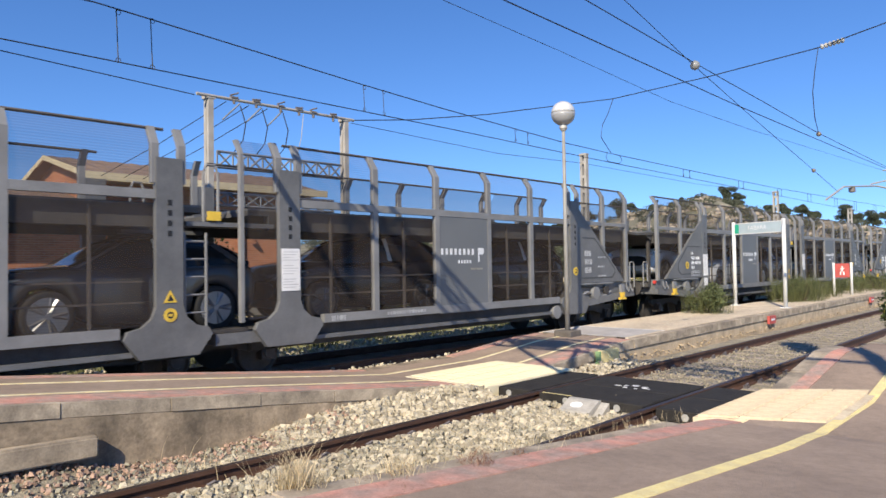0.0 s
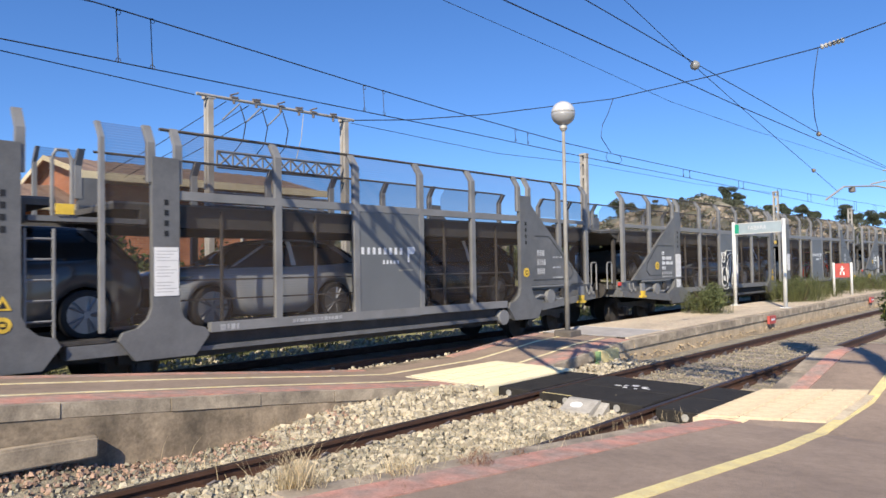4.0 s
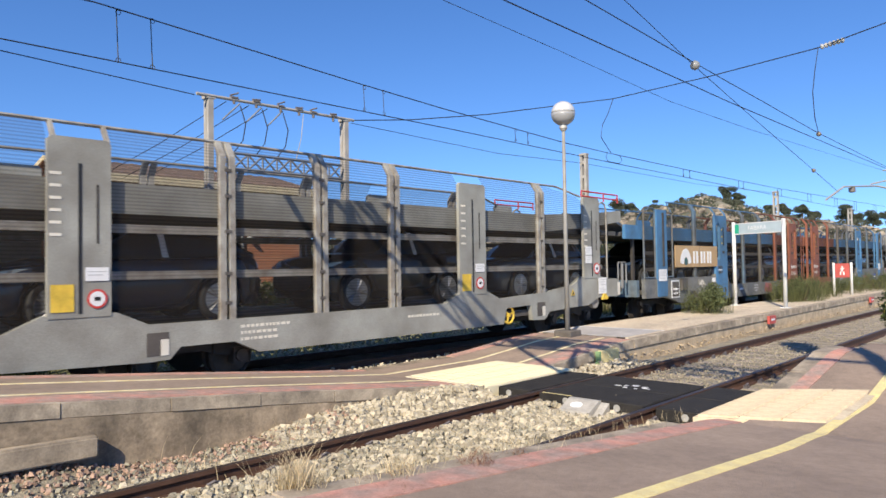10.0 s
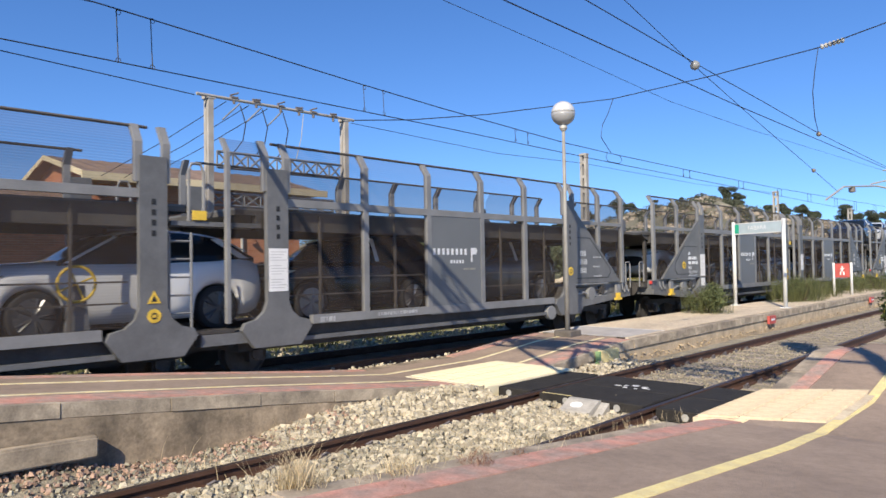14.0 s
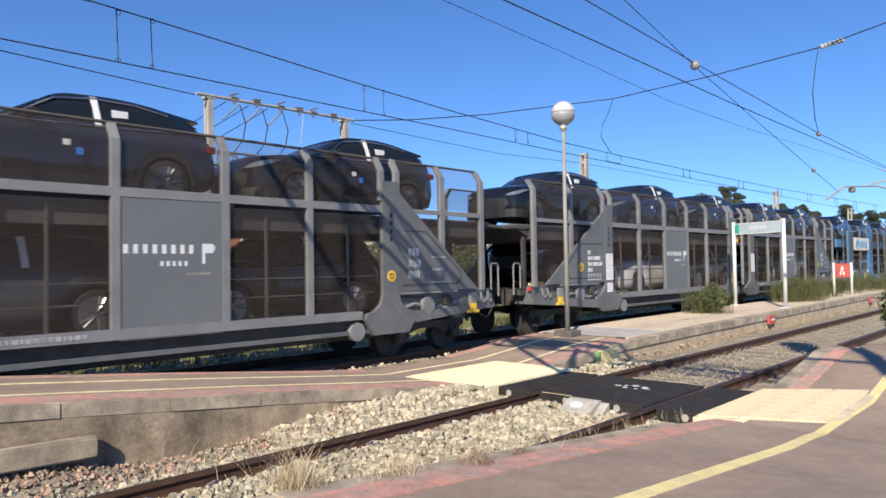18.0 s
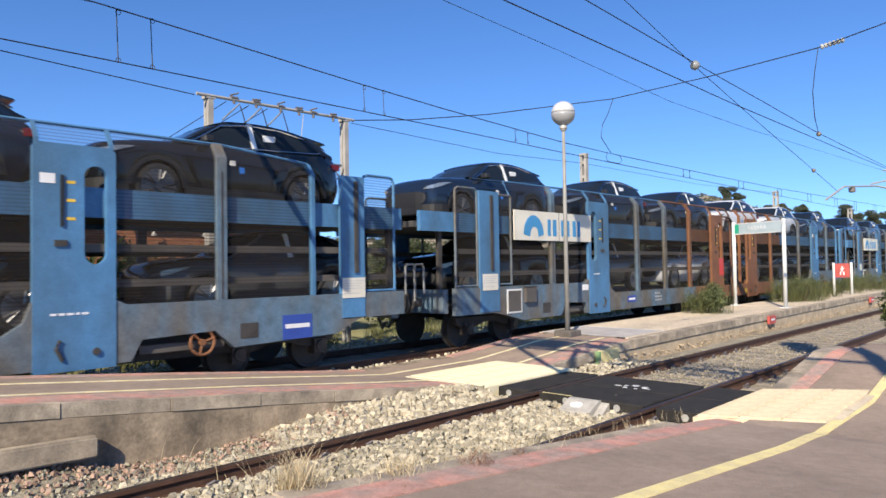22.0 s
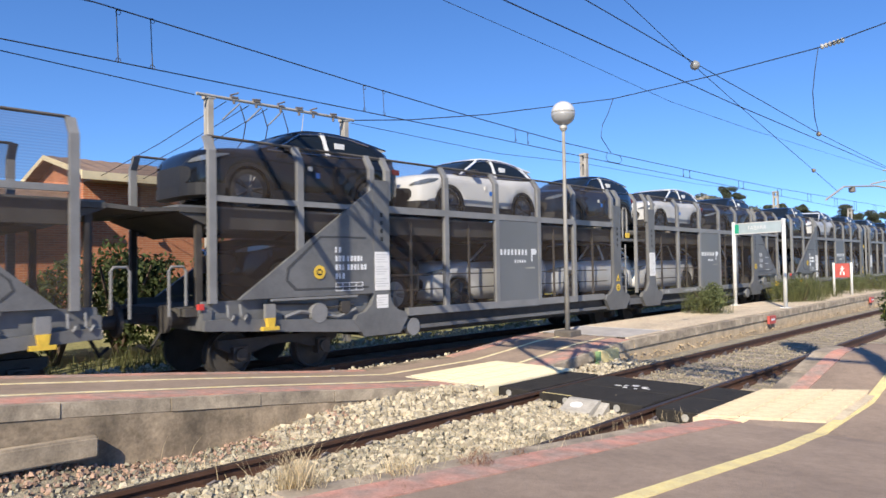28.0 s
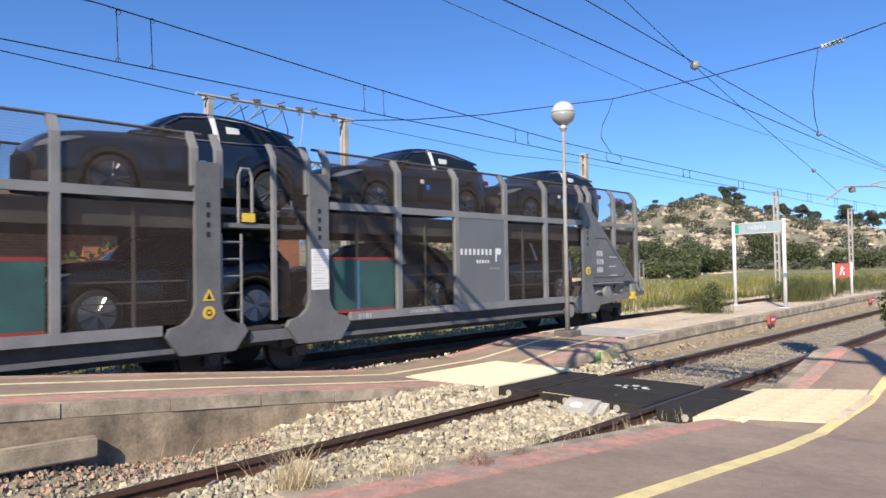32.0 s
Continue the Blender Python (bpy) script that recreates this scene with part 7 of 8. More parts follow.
# ---- station building ----
def brick_wall_material():
    m = bpy.data.materials.new("orange_brickwork")
    m.use_nodes = True
    n, l = m.node_tree.nodes, m.node_tree.links
    b = n["Principled BSDF"]
    b.inputs["Roughness"].default_value = 0.88
    tc, sep, add, comb, br = n.new("ShaderNodeTexCoord"), n.new("ShaderNodeSeparateXYZ"), n.new("ShaderNodeMath"), n.new("ShaderNodeCombineXYZ"), n.new("ShaderNodeTexBrick")
    l.new(tc.outputs["Object"], sep.inputs[0])
    l.new(sep.outputs["X"], add.inputs[0])
    l.new(sep.outputs["Y"], add.inputs[1])
    l.new(add.outputs[0], comb.inputs["X"])
    l.new(sep.outputs["Z"], comb.inputs["Y"])
    l.new(comb.outputs[0], br.inputs["Vector"])
    br.inputs["Color1"].default_value, br.inputs["Color2"].default_value, br.inputs["Mortar"].default_value = (0.46, 0.165, 0.075, 1), (0.36, 0.12, 0.055, 1), (0.40, 0.27, 0.18, 1)
    br.inputs["Scale"].default_value, br.inputs["Mortar Size"].default_value = 1.0, 0.006
    br.inputs["Brick Width"].default_value, br.inputs["Row Height"].default_value = 0.25, 0.065
    ns = n.new("ShaderNodeTexNoise")
    ns.inputs["Scale"].default_value = 0.8
    l.new(tc.outputs["Object"], ns.inputs["Vector"])
    mx = n.new("ShaderNodeMix")
    mx.data_type, mx.blend_type = "RGBA", "OVERLAY"
    mx.inputs[0].default_value = 0.35
    l.new(br.outputs["Color"], mx.inputs[6])
    l.new(ns.outputs["Fac"], mx.inputs[7])
    l.new(mx.outputs[2], b.inputs["Base Color"])
    bp = n.new("ShaderNodeBump")
    bp.inputs["Strength"].default_value, bp.inputs["Distance"].default_value = 0.5, 0.01
    l.new(br.outputs["Fac"], bp.inputs["Height"])
    bp.invert = True
    l.new(bp.outputs["Normal"], b.inputs["Normal"])
    return m


BRICKWORK = brick_wall_material()
bld = thing("station_building", "orange brick station building with a low tiled roof", "building")
BX0, BX1, BY0, BY1, EAVE, RIDGE = 7.0, 14.2, 20.6, 25.2, 4.55, 5.32
bm = B()
box(bm, BX0, BX0 + 0.3, BY0 + 0.3, BY1, -0.3, EAVE)
part("wall", bm, BRICKWORK, bld, "brick gable wall")
ym = (BY0 + BY1) / 2
bm = B()
vs = [bm.verts.new(p) for p in ((BX0, BY0, EAVE), (BX0, BY1, EAVE), (BX0, ym, RIDGE - 0.05), (BX0 + 0.3, BY0, EAVE), (BX0 + 0.3, BY1, EAVE), (BX0 + 0.3, ym, RIDGE - 0.05))]
for f_ in ((0, 1, 2), (5, 4, 3), (0, 3, 4, 1), (1, 4, 5, 2), (2, 5, 3, 0)):
    bm.faces.new([vs[i] for i in f_])
part("gable", bm, BRICKWORK, bld, "brick gable triangle")
bm = B()
prism(bm, [(BX0, -0.3), (BX1, -0.3), (BX1, EAVE), (BX0, EAVE)], BY0, BY0 + 0.3)
part("wall", bm, BRICKWORK, bld, "long brick wall")
part("wall", box(B(), BX1 - 0.3, BX1, BY0 + 0.3, BY1, -0.3, EAVE), BRICKWORK, bld)
part("wall", box(B(), BX0 + 0.3, BX1 - 0.3, BY1 - 0.3, BY1, -0.3, EAVE), BRICKWORK, bld)
part("plinth", box(B(), BX0 - 0.03, BX1 + 0.03, BY0 - 0.04, BY0 - 0.002, -0.3, 1.35), FASCIA, bld, "cream plinth")
for y0, z0, y1, z1 in ((BY0 - 0.85, EAVE - 0.06, ym, RIDGE), (BY1 + 0.6, EAVE - 0.06, ym, RIDGE)):
    bm = B()
    xs_ = [BX0 - 0.35 + 0.24 * k for k in range(int((BX1 - BX0 + 0.9) / 0.24) + 1)]
    rows = []
    for k, x in enumerate(xs_):
        dz = 0.03 if k % 2 else 0.0
        rows.append([bm.verts.new(p) for p in ((x, y0, z0 + dz), (x, y1, z1 + dz), (x, y1, z1 - 0.10), (x, y0, z0 - 0.10))])
    for a, b in zip(rows, rows[1:]):
        for k in range(4):
            bm.faces.new((a[k], b[k], b[(k + 1) % 4], a[(k + 1) % 4]))
    bm.faces.new(rows[0])
    bm.faces.new(rows[-1][::-1])
    part("roof", bm, ROOFTILE, bld, "weathered ribbed tile roof slope")
part("fascia", box(B(), BX0 - 0.35, BX1 + 0.55, BY0 - 0.95, BY0 - 0.87, EAVE - 0.24, EAVE - 0.02), FASCIA, bld, "cream eave board")
part("soffit", box(B(), BX0, BX1 + 0.3, BY0 - 0.86, BY0 - 0.005, EAVE - 0.22, EAVE - 0.17), ROOFTILE, bld, "shaded soffit")
for s_, ye in ((1, BY0), (-1, BY1)):
    bm = B()
    vs = [bm.verts.new(p) for p in ((BX0 - 0.36, ye - s_ * 0.9, EAVE - 0.16), (BX0 - 0.36, ym, RIDGE - 0.12), (BX0 - 0.36, ym, RIDGE + 0.02), (BX0 - 0.36, ye - s_ * 0.9, EAVE + 0.0))]
    bm.faces.new(vs)
    r_ = bmesh.ops.extrude_face_region(bm, geom=bm.faces[:])
    bmesh.ops.translate(bm, verts=[v for v in r_["geom"] if isinstance(v, bmesh.types.BMVert)], vec=(0.05, 0, 0))
    part("barge_board", bm, FASCIA, bld, "cream barge board")
for k in range(6):
    x = BX0 + 0.7 + 1.15 * k
    part("window", box(B(), x, x + 0.55, BY0 - 0.02, BY0 + 0.02, 3.35, 3.75), TINT, bld, "small dark window under the eave")
for k in range(3):
    x = BX0 + 1.9 + 1.6 * k
    bm = B()
    tube(bm, [(x, BY0 - 0.02, 3.05), (x, BY0 - 0.18, 3.10), (x, BY0 - 0.22, 3.0)], 0.03, 6)
    lathe(bm, [(0.03, 2.98), (0.10, 2.86), (0.02, 2.85)], 10, "z", (x, BY0 - 0.22, 0))
    part("wall_lamp", bm, GALV, bld, "small wall lamp")
# low annex built against the gable
AX0, AX1, AY0, AY1, AEAVE, ARIDGE = -9.0, BX0 - 0.004, 20.9, 24.9, 3.62, 4.42
am = (AY0 + AY1) / 2
part("wall", box(B(), AX0, AX1, AY0, AY0 + 0.3, -0.3, AEAVE), BRICKWORK, bld, "low brick annex wall")
part("wall", box(B(), AX0, AX0 + 0.3, AY0 + 0.304, AY1, -0.3, AEAVE), BRICKWORK, bld)
part("wall", box(B(), AX0 + 0.304, AX1, AY1 - 0.3, AY1, -0.3, AEAVE), BRICKWORK, bld)
for y0, y1 in ((AY0 - 0.8, am), (AY1 + 0.5, am)):
    bm = B()
    rows = []
    for k in range(int((AX1 - AX0 + 0.3) / 0.24) + 1):
        x, dz = AX1 - 0.24 * k, 0.03 if k % 2 else 0.0
        rows.append([bm.verts.new(p) for p in ((x, y0, AEAVE + dz), (x, y1, ARIDGE + dz), (x, y1, ARIDGE - 0.10), (x, y0, AEAVE - 0.10))])
    for a, b in zip(rows, rows[1:]):
        for k in range(4):
            bm.faces.new((a[k], b[k], b[(k + 1) % 4], a[(k + 1) % 4]))
    bm.faces.new(rows[0])
    bm.faces.new(rows[-1][::-1])
    part("roof", bm, ROOFTILE, bld, "weathered tile roof of the annex")
part("fascia", box(B(), AX0 - 0.3, AX1, AY0 - 0.90, AY0 - 0.82, AEAVE - 0.16, AEAVE + 0.02), FASCIA, bld, "cream eave board")
bm = tube(B(), [(11.9, BY0 - 0.06, 0.2), (11.9, BY0 - 0.06, EAVE - 0.3)], 0.05, 8)
part("downpipe", bm, GALV, bld)

# ---- masts and gantries ----
def lattice_mast(x, y, z0, z1, label, wd=0.36, half=0.09):
    """A pierced concrete mast: two uprights joined by rungs."""
    m_ = thing("overhead_mast", label, "mast", at=(x, y, z0))
    h_ = z1 - z0
    for s in (-1, 1):
        part("upright", box(B(), -half, half, s * wd / 2 - 0.05, s * wd / 2 + 0.05, 0, h_), CONPOST, m_)
    n = int(h_ / 0.55)
    for k in range(n):
        z = h_ * (k + 0.5) / n
        part("rung", box(B(), -half + 0.01, half - 0.01, -wd / 2 + 0.05, wd / 2 - 0.05, z - 0.06, z + 0.06), CONPOST, m_)
    part("cap", box(B(), -0.11, 0.11, -wd / 2 - 0.06, wd / 2 + 0.06, h_, h_ + 0.08), CONPOST, m_)
    return m_


MASTLABEL = "pale concrete ladder mast beside the track"
lattice_mast(7.85, 15.0, -0.2, 5.80, MASTLABEL, 0.13, 0.065)
lattice_mast(11.85, 15.0, -0.2, 5.84, MASTLABEL, 0.13, 0.065)
lattice_mast(24.1, 15.0, -0.2, 6.22, MASTLABEL, 0.2)
lattice_mast(46.3, 14.8, -0.2, 6.22, MASTLABEL, 0.24)
lattice_mast(64.3, 14.8, -0.2, 6.05, MASTLABEL, 0.24)
lattice_mast(90.0, 14.8, -0.2, 6.0, MASTLABEL, 0.40)

sw = thing("switch_gantry", "steel tube with insulators and a lattice girder between two masts", "gantry")
part("top_tube", tube(B(), [(7.5, 14.9, 5.86), (12.1, 14.9, 5.90)], 0.038, 8), CONPOST, sw, "pale top tube")
for k, x in enumerate((8.45, 9.05, 9.75, 10.3, 10.75, 11.4)):
    bm = B()
    box(bm, x - 0.09, x + 0.09, 14.85, 14.95, 5.90, 5.94)
    tube(bm, [(x - 0.10, 14.9, 5.96), (x + 0.12, 14.9, 6.05 if k % 2 == 0 else 5.98)], 0.022, 6)
    tube(bm, [(x, 14.9, 5.86), (x, 14.9, 5.77)], 0.035, 8)
    part("switch_unit", bm, PORCELAIN, sw, "brown insulator block")
for k, x in enumerate((8.6, 9.2, 9.8)):
    bm = tube(B(), [(x, 14.9, 5.8), (x - 0.45, 14.9, 5.35)], 0.020, 6)
    part("insulator_rod", bm, INSUL, sw)
    pts = [(x + 0.02, 14.9, 5.75), (x + 0.10, 14.8, 5.3), (x + 0.05, 14.85, 4.9), (x - 0.15, 14.9, 4.62)]
    part("jumper_cable", tube(B(), pts, 0.014, 5), WIRE, sw)
for x in (8.24, 8.84, 9.36):
    wire("feeder_cable", [(x, 14.9, 5.79), (x - 0.55, 17.25, 5.05), (x - 1.11, 19.62, 4.42)], 0.010, "thin dark cable from the gantry to the eave")
part("jumper_cable", tube(B(), [(10.4, 14.85, 5.8), (10.3, 14.8, 5.2), (10.2, 14.9, 4.6)], 0.012, 5), GALV, sw)


def girder(parent, p0, p1, depth, m_, n, r=0.025):
    p0, p1 = Vector(p0), Vector(p1)
    up = Vector((0, 0, depth))
    for a in (Vector((0, 0, 0)), up):
        part("chord", tube(B(), [p0 + a, p1 + a], r * 1.4, 6), m_, parent)
    for k in range(n):
        q0, q1 = p0.lerp(p1, k / n), p0.lerp(p1, (k + 1) / n)
        part("brace", tube(B(), [q0, q1 + up], r, 5), m_, parent)
        part("brace", tube(B(), [q0 + up, q1], r, 5), m_, parent)
        part("brace", tube(B(), [q0, q0 + up], r, 5), m_, parent)


GIRDER = mat("blue_grey_girder_paint", (0.20, 0.22, 0.25), 0.6, vary=0.2)
girder(sw, (8.0, 14.9, 4.21), (11.65, 14.9, 4.23), 0.37, GIRDER, 9)
girder(sw, (8.0, 15.25, 3.35), (11.65, 15.25, 3.35), 0.30, GIRDER, 8)

pg = thing("portal_gantry", "lattice portal gantry over both tracks casting a shadow", "gantry")
for x in (2.75, 3.25):
    bm = B()
    for z in (6.75, 7.30):
        tube(bm, [(x, -0.7, z), (x, 14.6, z)], 0.05, 6)
    for k in range(22):
        y0, y1 = -0.7 + 15.3 * k / 22, -0.7 + 15.3 * (k + 1) / 22
        tube(bm, [(x, y0, 6.75), (x, y1, 7.30)], 0.03, 4)
        tube(bm, [(x, y0, 6.75), (x, y0, 7.30)], 0.03, 4)
    part("lattice_girder", bm, GALV, pg, "lattice girder face")
part("head_tube", tube(B(), [(3.0, -1.95, 6.98), (3.0, -0.7, 6.98)], 0.05, 8), GALV, pg, "tube joining beam and mast")
part("mast", tube(B(), [(3.0, -1.95, -0.3), (3.0, -1.95, 5.5), (3.0, -1.95, 11.0)], 0.17, 10, 0.11), CONPOST, pg, "tall concrete mast", True)
part("mast_head", tube(B(), [(3.0, -1.95, 10.0), (3.0, -1.95, 11.1)], 0.34, 12), GALV, pg, "round unit at the mast head")
for y in (14.6,):
    for x in (2.75, 3.25):
        part("leg_chord", box(B(), x - 0.05, x + 0.05, y - 0.05, y + 0.05, -0.3, 6.75), GALV, pg, "angle of the lattice leg")
    for k in range(10):
        z = 0.2 + 0.65 * k
        part("leg_brace", tube(B(), [(2.75, y, z), (3.25, y, z + 0.65)], 0.022, 5), GALV, pg)
for y in (3.13, 7.4):
    part("hanger_post", tube(B(), [(3.0, y, 6.75), (3.0, y, 5.05)], 0.06, 6), GALV, pg)
    part("arm", tube(B(), [(3.0, y, 5.05), (3.0, y + 1.75, 6.95)], 0.05, 6), GALV, pg, "slanting brace of the hanger")
# added out of view to make the beam's shadow denser by the lamp
sb = part("shadow_box", box(B(), 2.82, 3.18, 3.5, 4.5, 6.80, 7.22), GALV, pg, "plain grey box added on the unseen beam to thicken its shadow")

# ---- headspan across both tracks, with droppers and insulators ----
wire("headspan_wire", [(11.85, 15.0, 5.88), (13.6, 14.2, 6.02), (15.9, 13.2, 6.36), (19.9, 11.25, 7.15), (19.5, 8.0, 7.12), (18.88, 4.93, 7.11), (18.6, 3.6, 7.25), (18.3, 1.0, 7.6)], 0.015, "dark headspan wire crossing the tracks")
for pts, lab in (([(19.9, 11.25, 7.15), (19.55, 11.25, 6.6), (19.2, 11.25, 6.2), (19.1, 11.25, 5.8), (19.7, 11.25, 5.36)], "curved jumper cable to the main messenger"),
                 ([(18.88, 4.93, 7.11), (18.55, 4.93, 6.5), (18.3, 4.93, 5.9), (18.4, 4.93, 5.3), (18.7, 4.93, 4.92)], "curved jumper cable to the siding wire")):
    wire("jumper_cable", pts, 0.011, lab)
wire("jumper_loop", [(19.45, 11.25, 5.33), (19.38, 11.25, 5.2), (19.5, 11.25, 5.07), (20.2, 11.25, 5.07), (20.4, 11.25, 5.2), (20.25, 11.25, 5.33)], 0.010, "small looped jumper between the two main wires")
ins = thing("insulator", "string of grey disc insulators on the headspan", "insulator", at=(18.87, 4.88, 7.115), rz=0)
bm = B()
for k in range(6):
    lathe(bm, [(0.03, 0.09 * k), (0.065, 0.09 * k + 0.03), (0.065, 0.09 * k + 0.055), (0.03, 0.09 * k + 0.09)], 10)
bm.transform(Matrix.Rotation(radians(84), 4, "X"))
part("discs", bm, GALV, ins)
wire("span_wire", [(8.7, 8.2, 6.46), (12.5, 8.2, 6.34), (17.6, 8.2, 6.12), (23.5, 8.2, 6.16), (43.4, 8.2, 6.6)], 0.006, "thin pale feeder wire high above the island")
wire("stay_wire", [(6.0, 4.93, 6.3), (9.11, 4.93, 5.65), (11.52, 4.93, 5.15), (14.45, 4.93, 4.62), (18.19, 4.93, 3.97), (20.2, 4.93, 3.62), (24.0, 5.8, 3.9)], 0.006, "thin stay wire with a ball insulator")
for x, z, r in ((11.52, 5.17, 0.085), (18.19, 3.97, 0.05), (18.7, 4.92, 0.06)):
    t_ = solid("ball_insulator", lathe(B(), [(0.01, -r), (r * 0.8, -r * 0.6), (r, 0), (r * 0.8, r * 0.6), (0.01, r)], 14), PORCELAIN if r < 0.07 else INSUL, "small round strain insulator on a wire", "insulator", smooth=True)
    t_.matrix_basis = pose(x, NEAR_C, z)
wire("earth_wire", [(-20, 15.0, 6.6), (3.5, 15.0, 6.03), (7.5, 15.0, 5.85)], 0.012, "dark earth wire to the gantry")
wire("earth_wire", [(12.1, 15.0, 5.84), (18.54, 15.0, 5.70), (24.1, 15.0, 5.9), (35, 15.0, 5.9), (46.3, 14.8, 6.2)], 0.009, "dark earth wire between masts")

# cantilever mast far along the line
cm = thing("cantilever_mast", "steel mast with bracket arms over the main track", "mast", at=(58.0, 8.7, 0.3))
lattice = B()
for s in (-1, 1):
    for d in (-1, 1):
        box(lattice, s * 0.16 - 0.03, s * 0.16 + 0.03, d * 0.16 - 0.03, d * 0.16 + 0.03, 0, 8.6)
part("legs", lattice, GALV, cm, "four angle legs of the mast")
for k in range(14):
    part("brace", tube(B(), [(-0.16, -0.16, 0.6 * k), (0.16, -0.16, 0.6 * (k + 1))], 0.02, 4), GALV, cm)
part("bracket_arm", tube(B(), [(0, 0.1, 6.0), (-4.5, 2.0, 6.5), (-11.0, 2.4, 6.0), (-14.5, 2.5, 5.0)], 0.06, 6), GALV, cm, "long bent bracket arm")
part("bracket_arm", tube(B(), [(0, 0.1, 7.8), (-2.8, 1.6, 7.0), (-5.0, 2.2, 6.6)], 0.06, 6), GALV, cm)
part("top_arm", tube(B(), [(0.3, 0, 8.3), (-3.5, 1.8, 7.6)], 0.05, 6), GALV, cm)
lathe(bmi := B(), [(0.05, 0), (0.2, 0.05), (0.2, 0.3), (0.05, 0.35)], 10, "z", (-9.3, 2.35, 5.75))
part("bracket_insulator", bmi, PORCELAIN, cm)

# ---- land beyond: field trees, rocky hill, pines ----
RIDGE_AZ = [(-8, 0.008), (4, 0.016), (10.5, 0.030), (13.2, 0.043), (16.5, 0.054), (19.0, 0.065), (21.5, 0.083), (22.8, 0.086), (25.0, 0.076), (28.0, 0.066), (31.0, 0.055), (36, 0.045), (45, 0.04), (60, 0.03), (80, 0.015)]


def hill_z(az, r):
    a = lerp_table(RIDGE_AZ, az)
    top = a * 270 + 1.5
    f_ = (r - 110) / 160.0
    s = 0.0 if f_ <= 0 else (min(1.0, f_) ** 1.1)
    s = s * s * (3 - 2 * s) if f_ < 1 else max(0.3, 1 - (f_ - 1) * 0.4)
    x, y = r * math.cos(radians(az)), r * math.sin(radians(az))
    nz = noise.noise(Vector((x * 0.035, y * 0.035, 1.7))) * 3.0 + noise.noise(Vector((x * 0.11, y * 0.11, 4.2))) * 1.3
    return 0.2 + max(0.0, top * s + nz * min(1.0, s * 2.0) * (0.5 if 0.9 < s else 1.0))


bm = B()
azs = [-8 + 0.8 * k for k in range(111)]
rs_ = [95 + 7 * k for k in range(28)] + [310, 350, 420, 520]
gridv = [[bm.verts.new((r * math.cos(radians(a)), r * math.sin(radians(a)), hill_z(a, r) if r > 100 else -0.5)) for r in rs_] for a in azs]
for i in range(len(azs) - 1):
    for j in range(len(rs_) - 1):
        bm.faces.new((gridv[i][j], gridv[i][j + 1], gridv[i + 1][j + 1], gridv[i + 1][j]))
solid("hill", bm, HILL, "scrubby hillside with ochre rock outcrops", "hill", "structure", smooth=True)


def hill_spot(r, amin, amax, rmin, rmax):
    while True:
        a = r.uniform(amin, amax)
        d = r.uniform(rmin, rmax)
        if noise.noise(Vector((a * 0.55, d * 0.05, 2.0))) > -0.05:
            break
    return d * math.cos(radians(a)), d * math.sin(radians(a)), hill_z(a, d) + 0.2


scatter("hill_rocks", ROCK, 6500, lambda r: hill_spot(r, 6, 50, 140, 275), 0.4, 2.6, 51, "pale ochre boulders and ledges on the hillside", "rock", 0.42)
rl = random.Random(90)
lob = []
for k in range(900):
    a, d = rl.uniform(4, 55), 100 + 175 * rl.random() ** 0.8
    x, y, z = d * math.cos(radians(a)), d * math.sin(radians(a)), hill_z(a, d)
    s_ = rl.uniform(0.8, 2.3)
    lob.append((x, y, z + s_ * 0.4, s_ * 1.2, s_ * 1.2, s_ * 0.75))
tagged(new("hill_scrub", cloud_mesh("hill_scrub", lob, 80000, 0.40, 91, SCRUB)), "dark green scrub dotted over the hillside", "scrub", "", "stuff")


def pine(at, h_, seed, label, n=3600, leaf=0.27):
    rnd = random.Random(seed)
    t_ = thing("pine_tree", label, "tree", "pines on the ridge", at)
    bm = tube(B(), [(0, 0, -0.5), (rnd.uniform(-0.2, 0.2), 0, h_ * 0.5), (rnd.uniform(-0.4, 0.4), 0, h_ * 0.85)], 0.04 * h_, 7, 0.012 * h_)
    for k in range(5):
        a = rnd.uniform(0, 6.28)
        z = h_ * rnd.uniform(0.4, 0.75)
        tube(bm, [(0, 0, z), (0.22 * h_ * math.cos(a), 0.22 * h_ * math.sin(a), z + 0.12 * h_)], 0.014 * h_, 5, 0.005 * h_)
    part("trunk", bm, BARK, t_)
    lobes = [(rnd.uniform(-0.26, 0.26) * h_, rnd.uniform(-0.26, 0.26) * h_, h_ * rnd.uniform(0.32, 0.85), h_ * rnd.uniform(0.18, 0.30), h_ * rnd.uniform(0.18, 0.30), h_ * rnd.uniform(0.13, 0.2)) for _ in range(9)]
    share("crown", cloud_mesh("crown", lobes, n, leaf, seed, PINE), t_)
    return t_


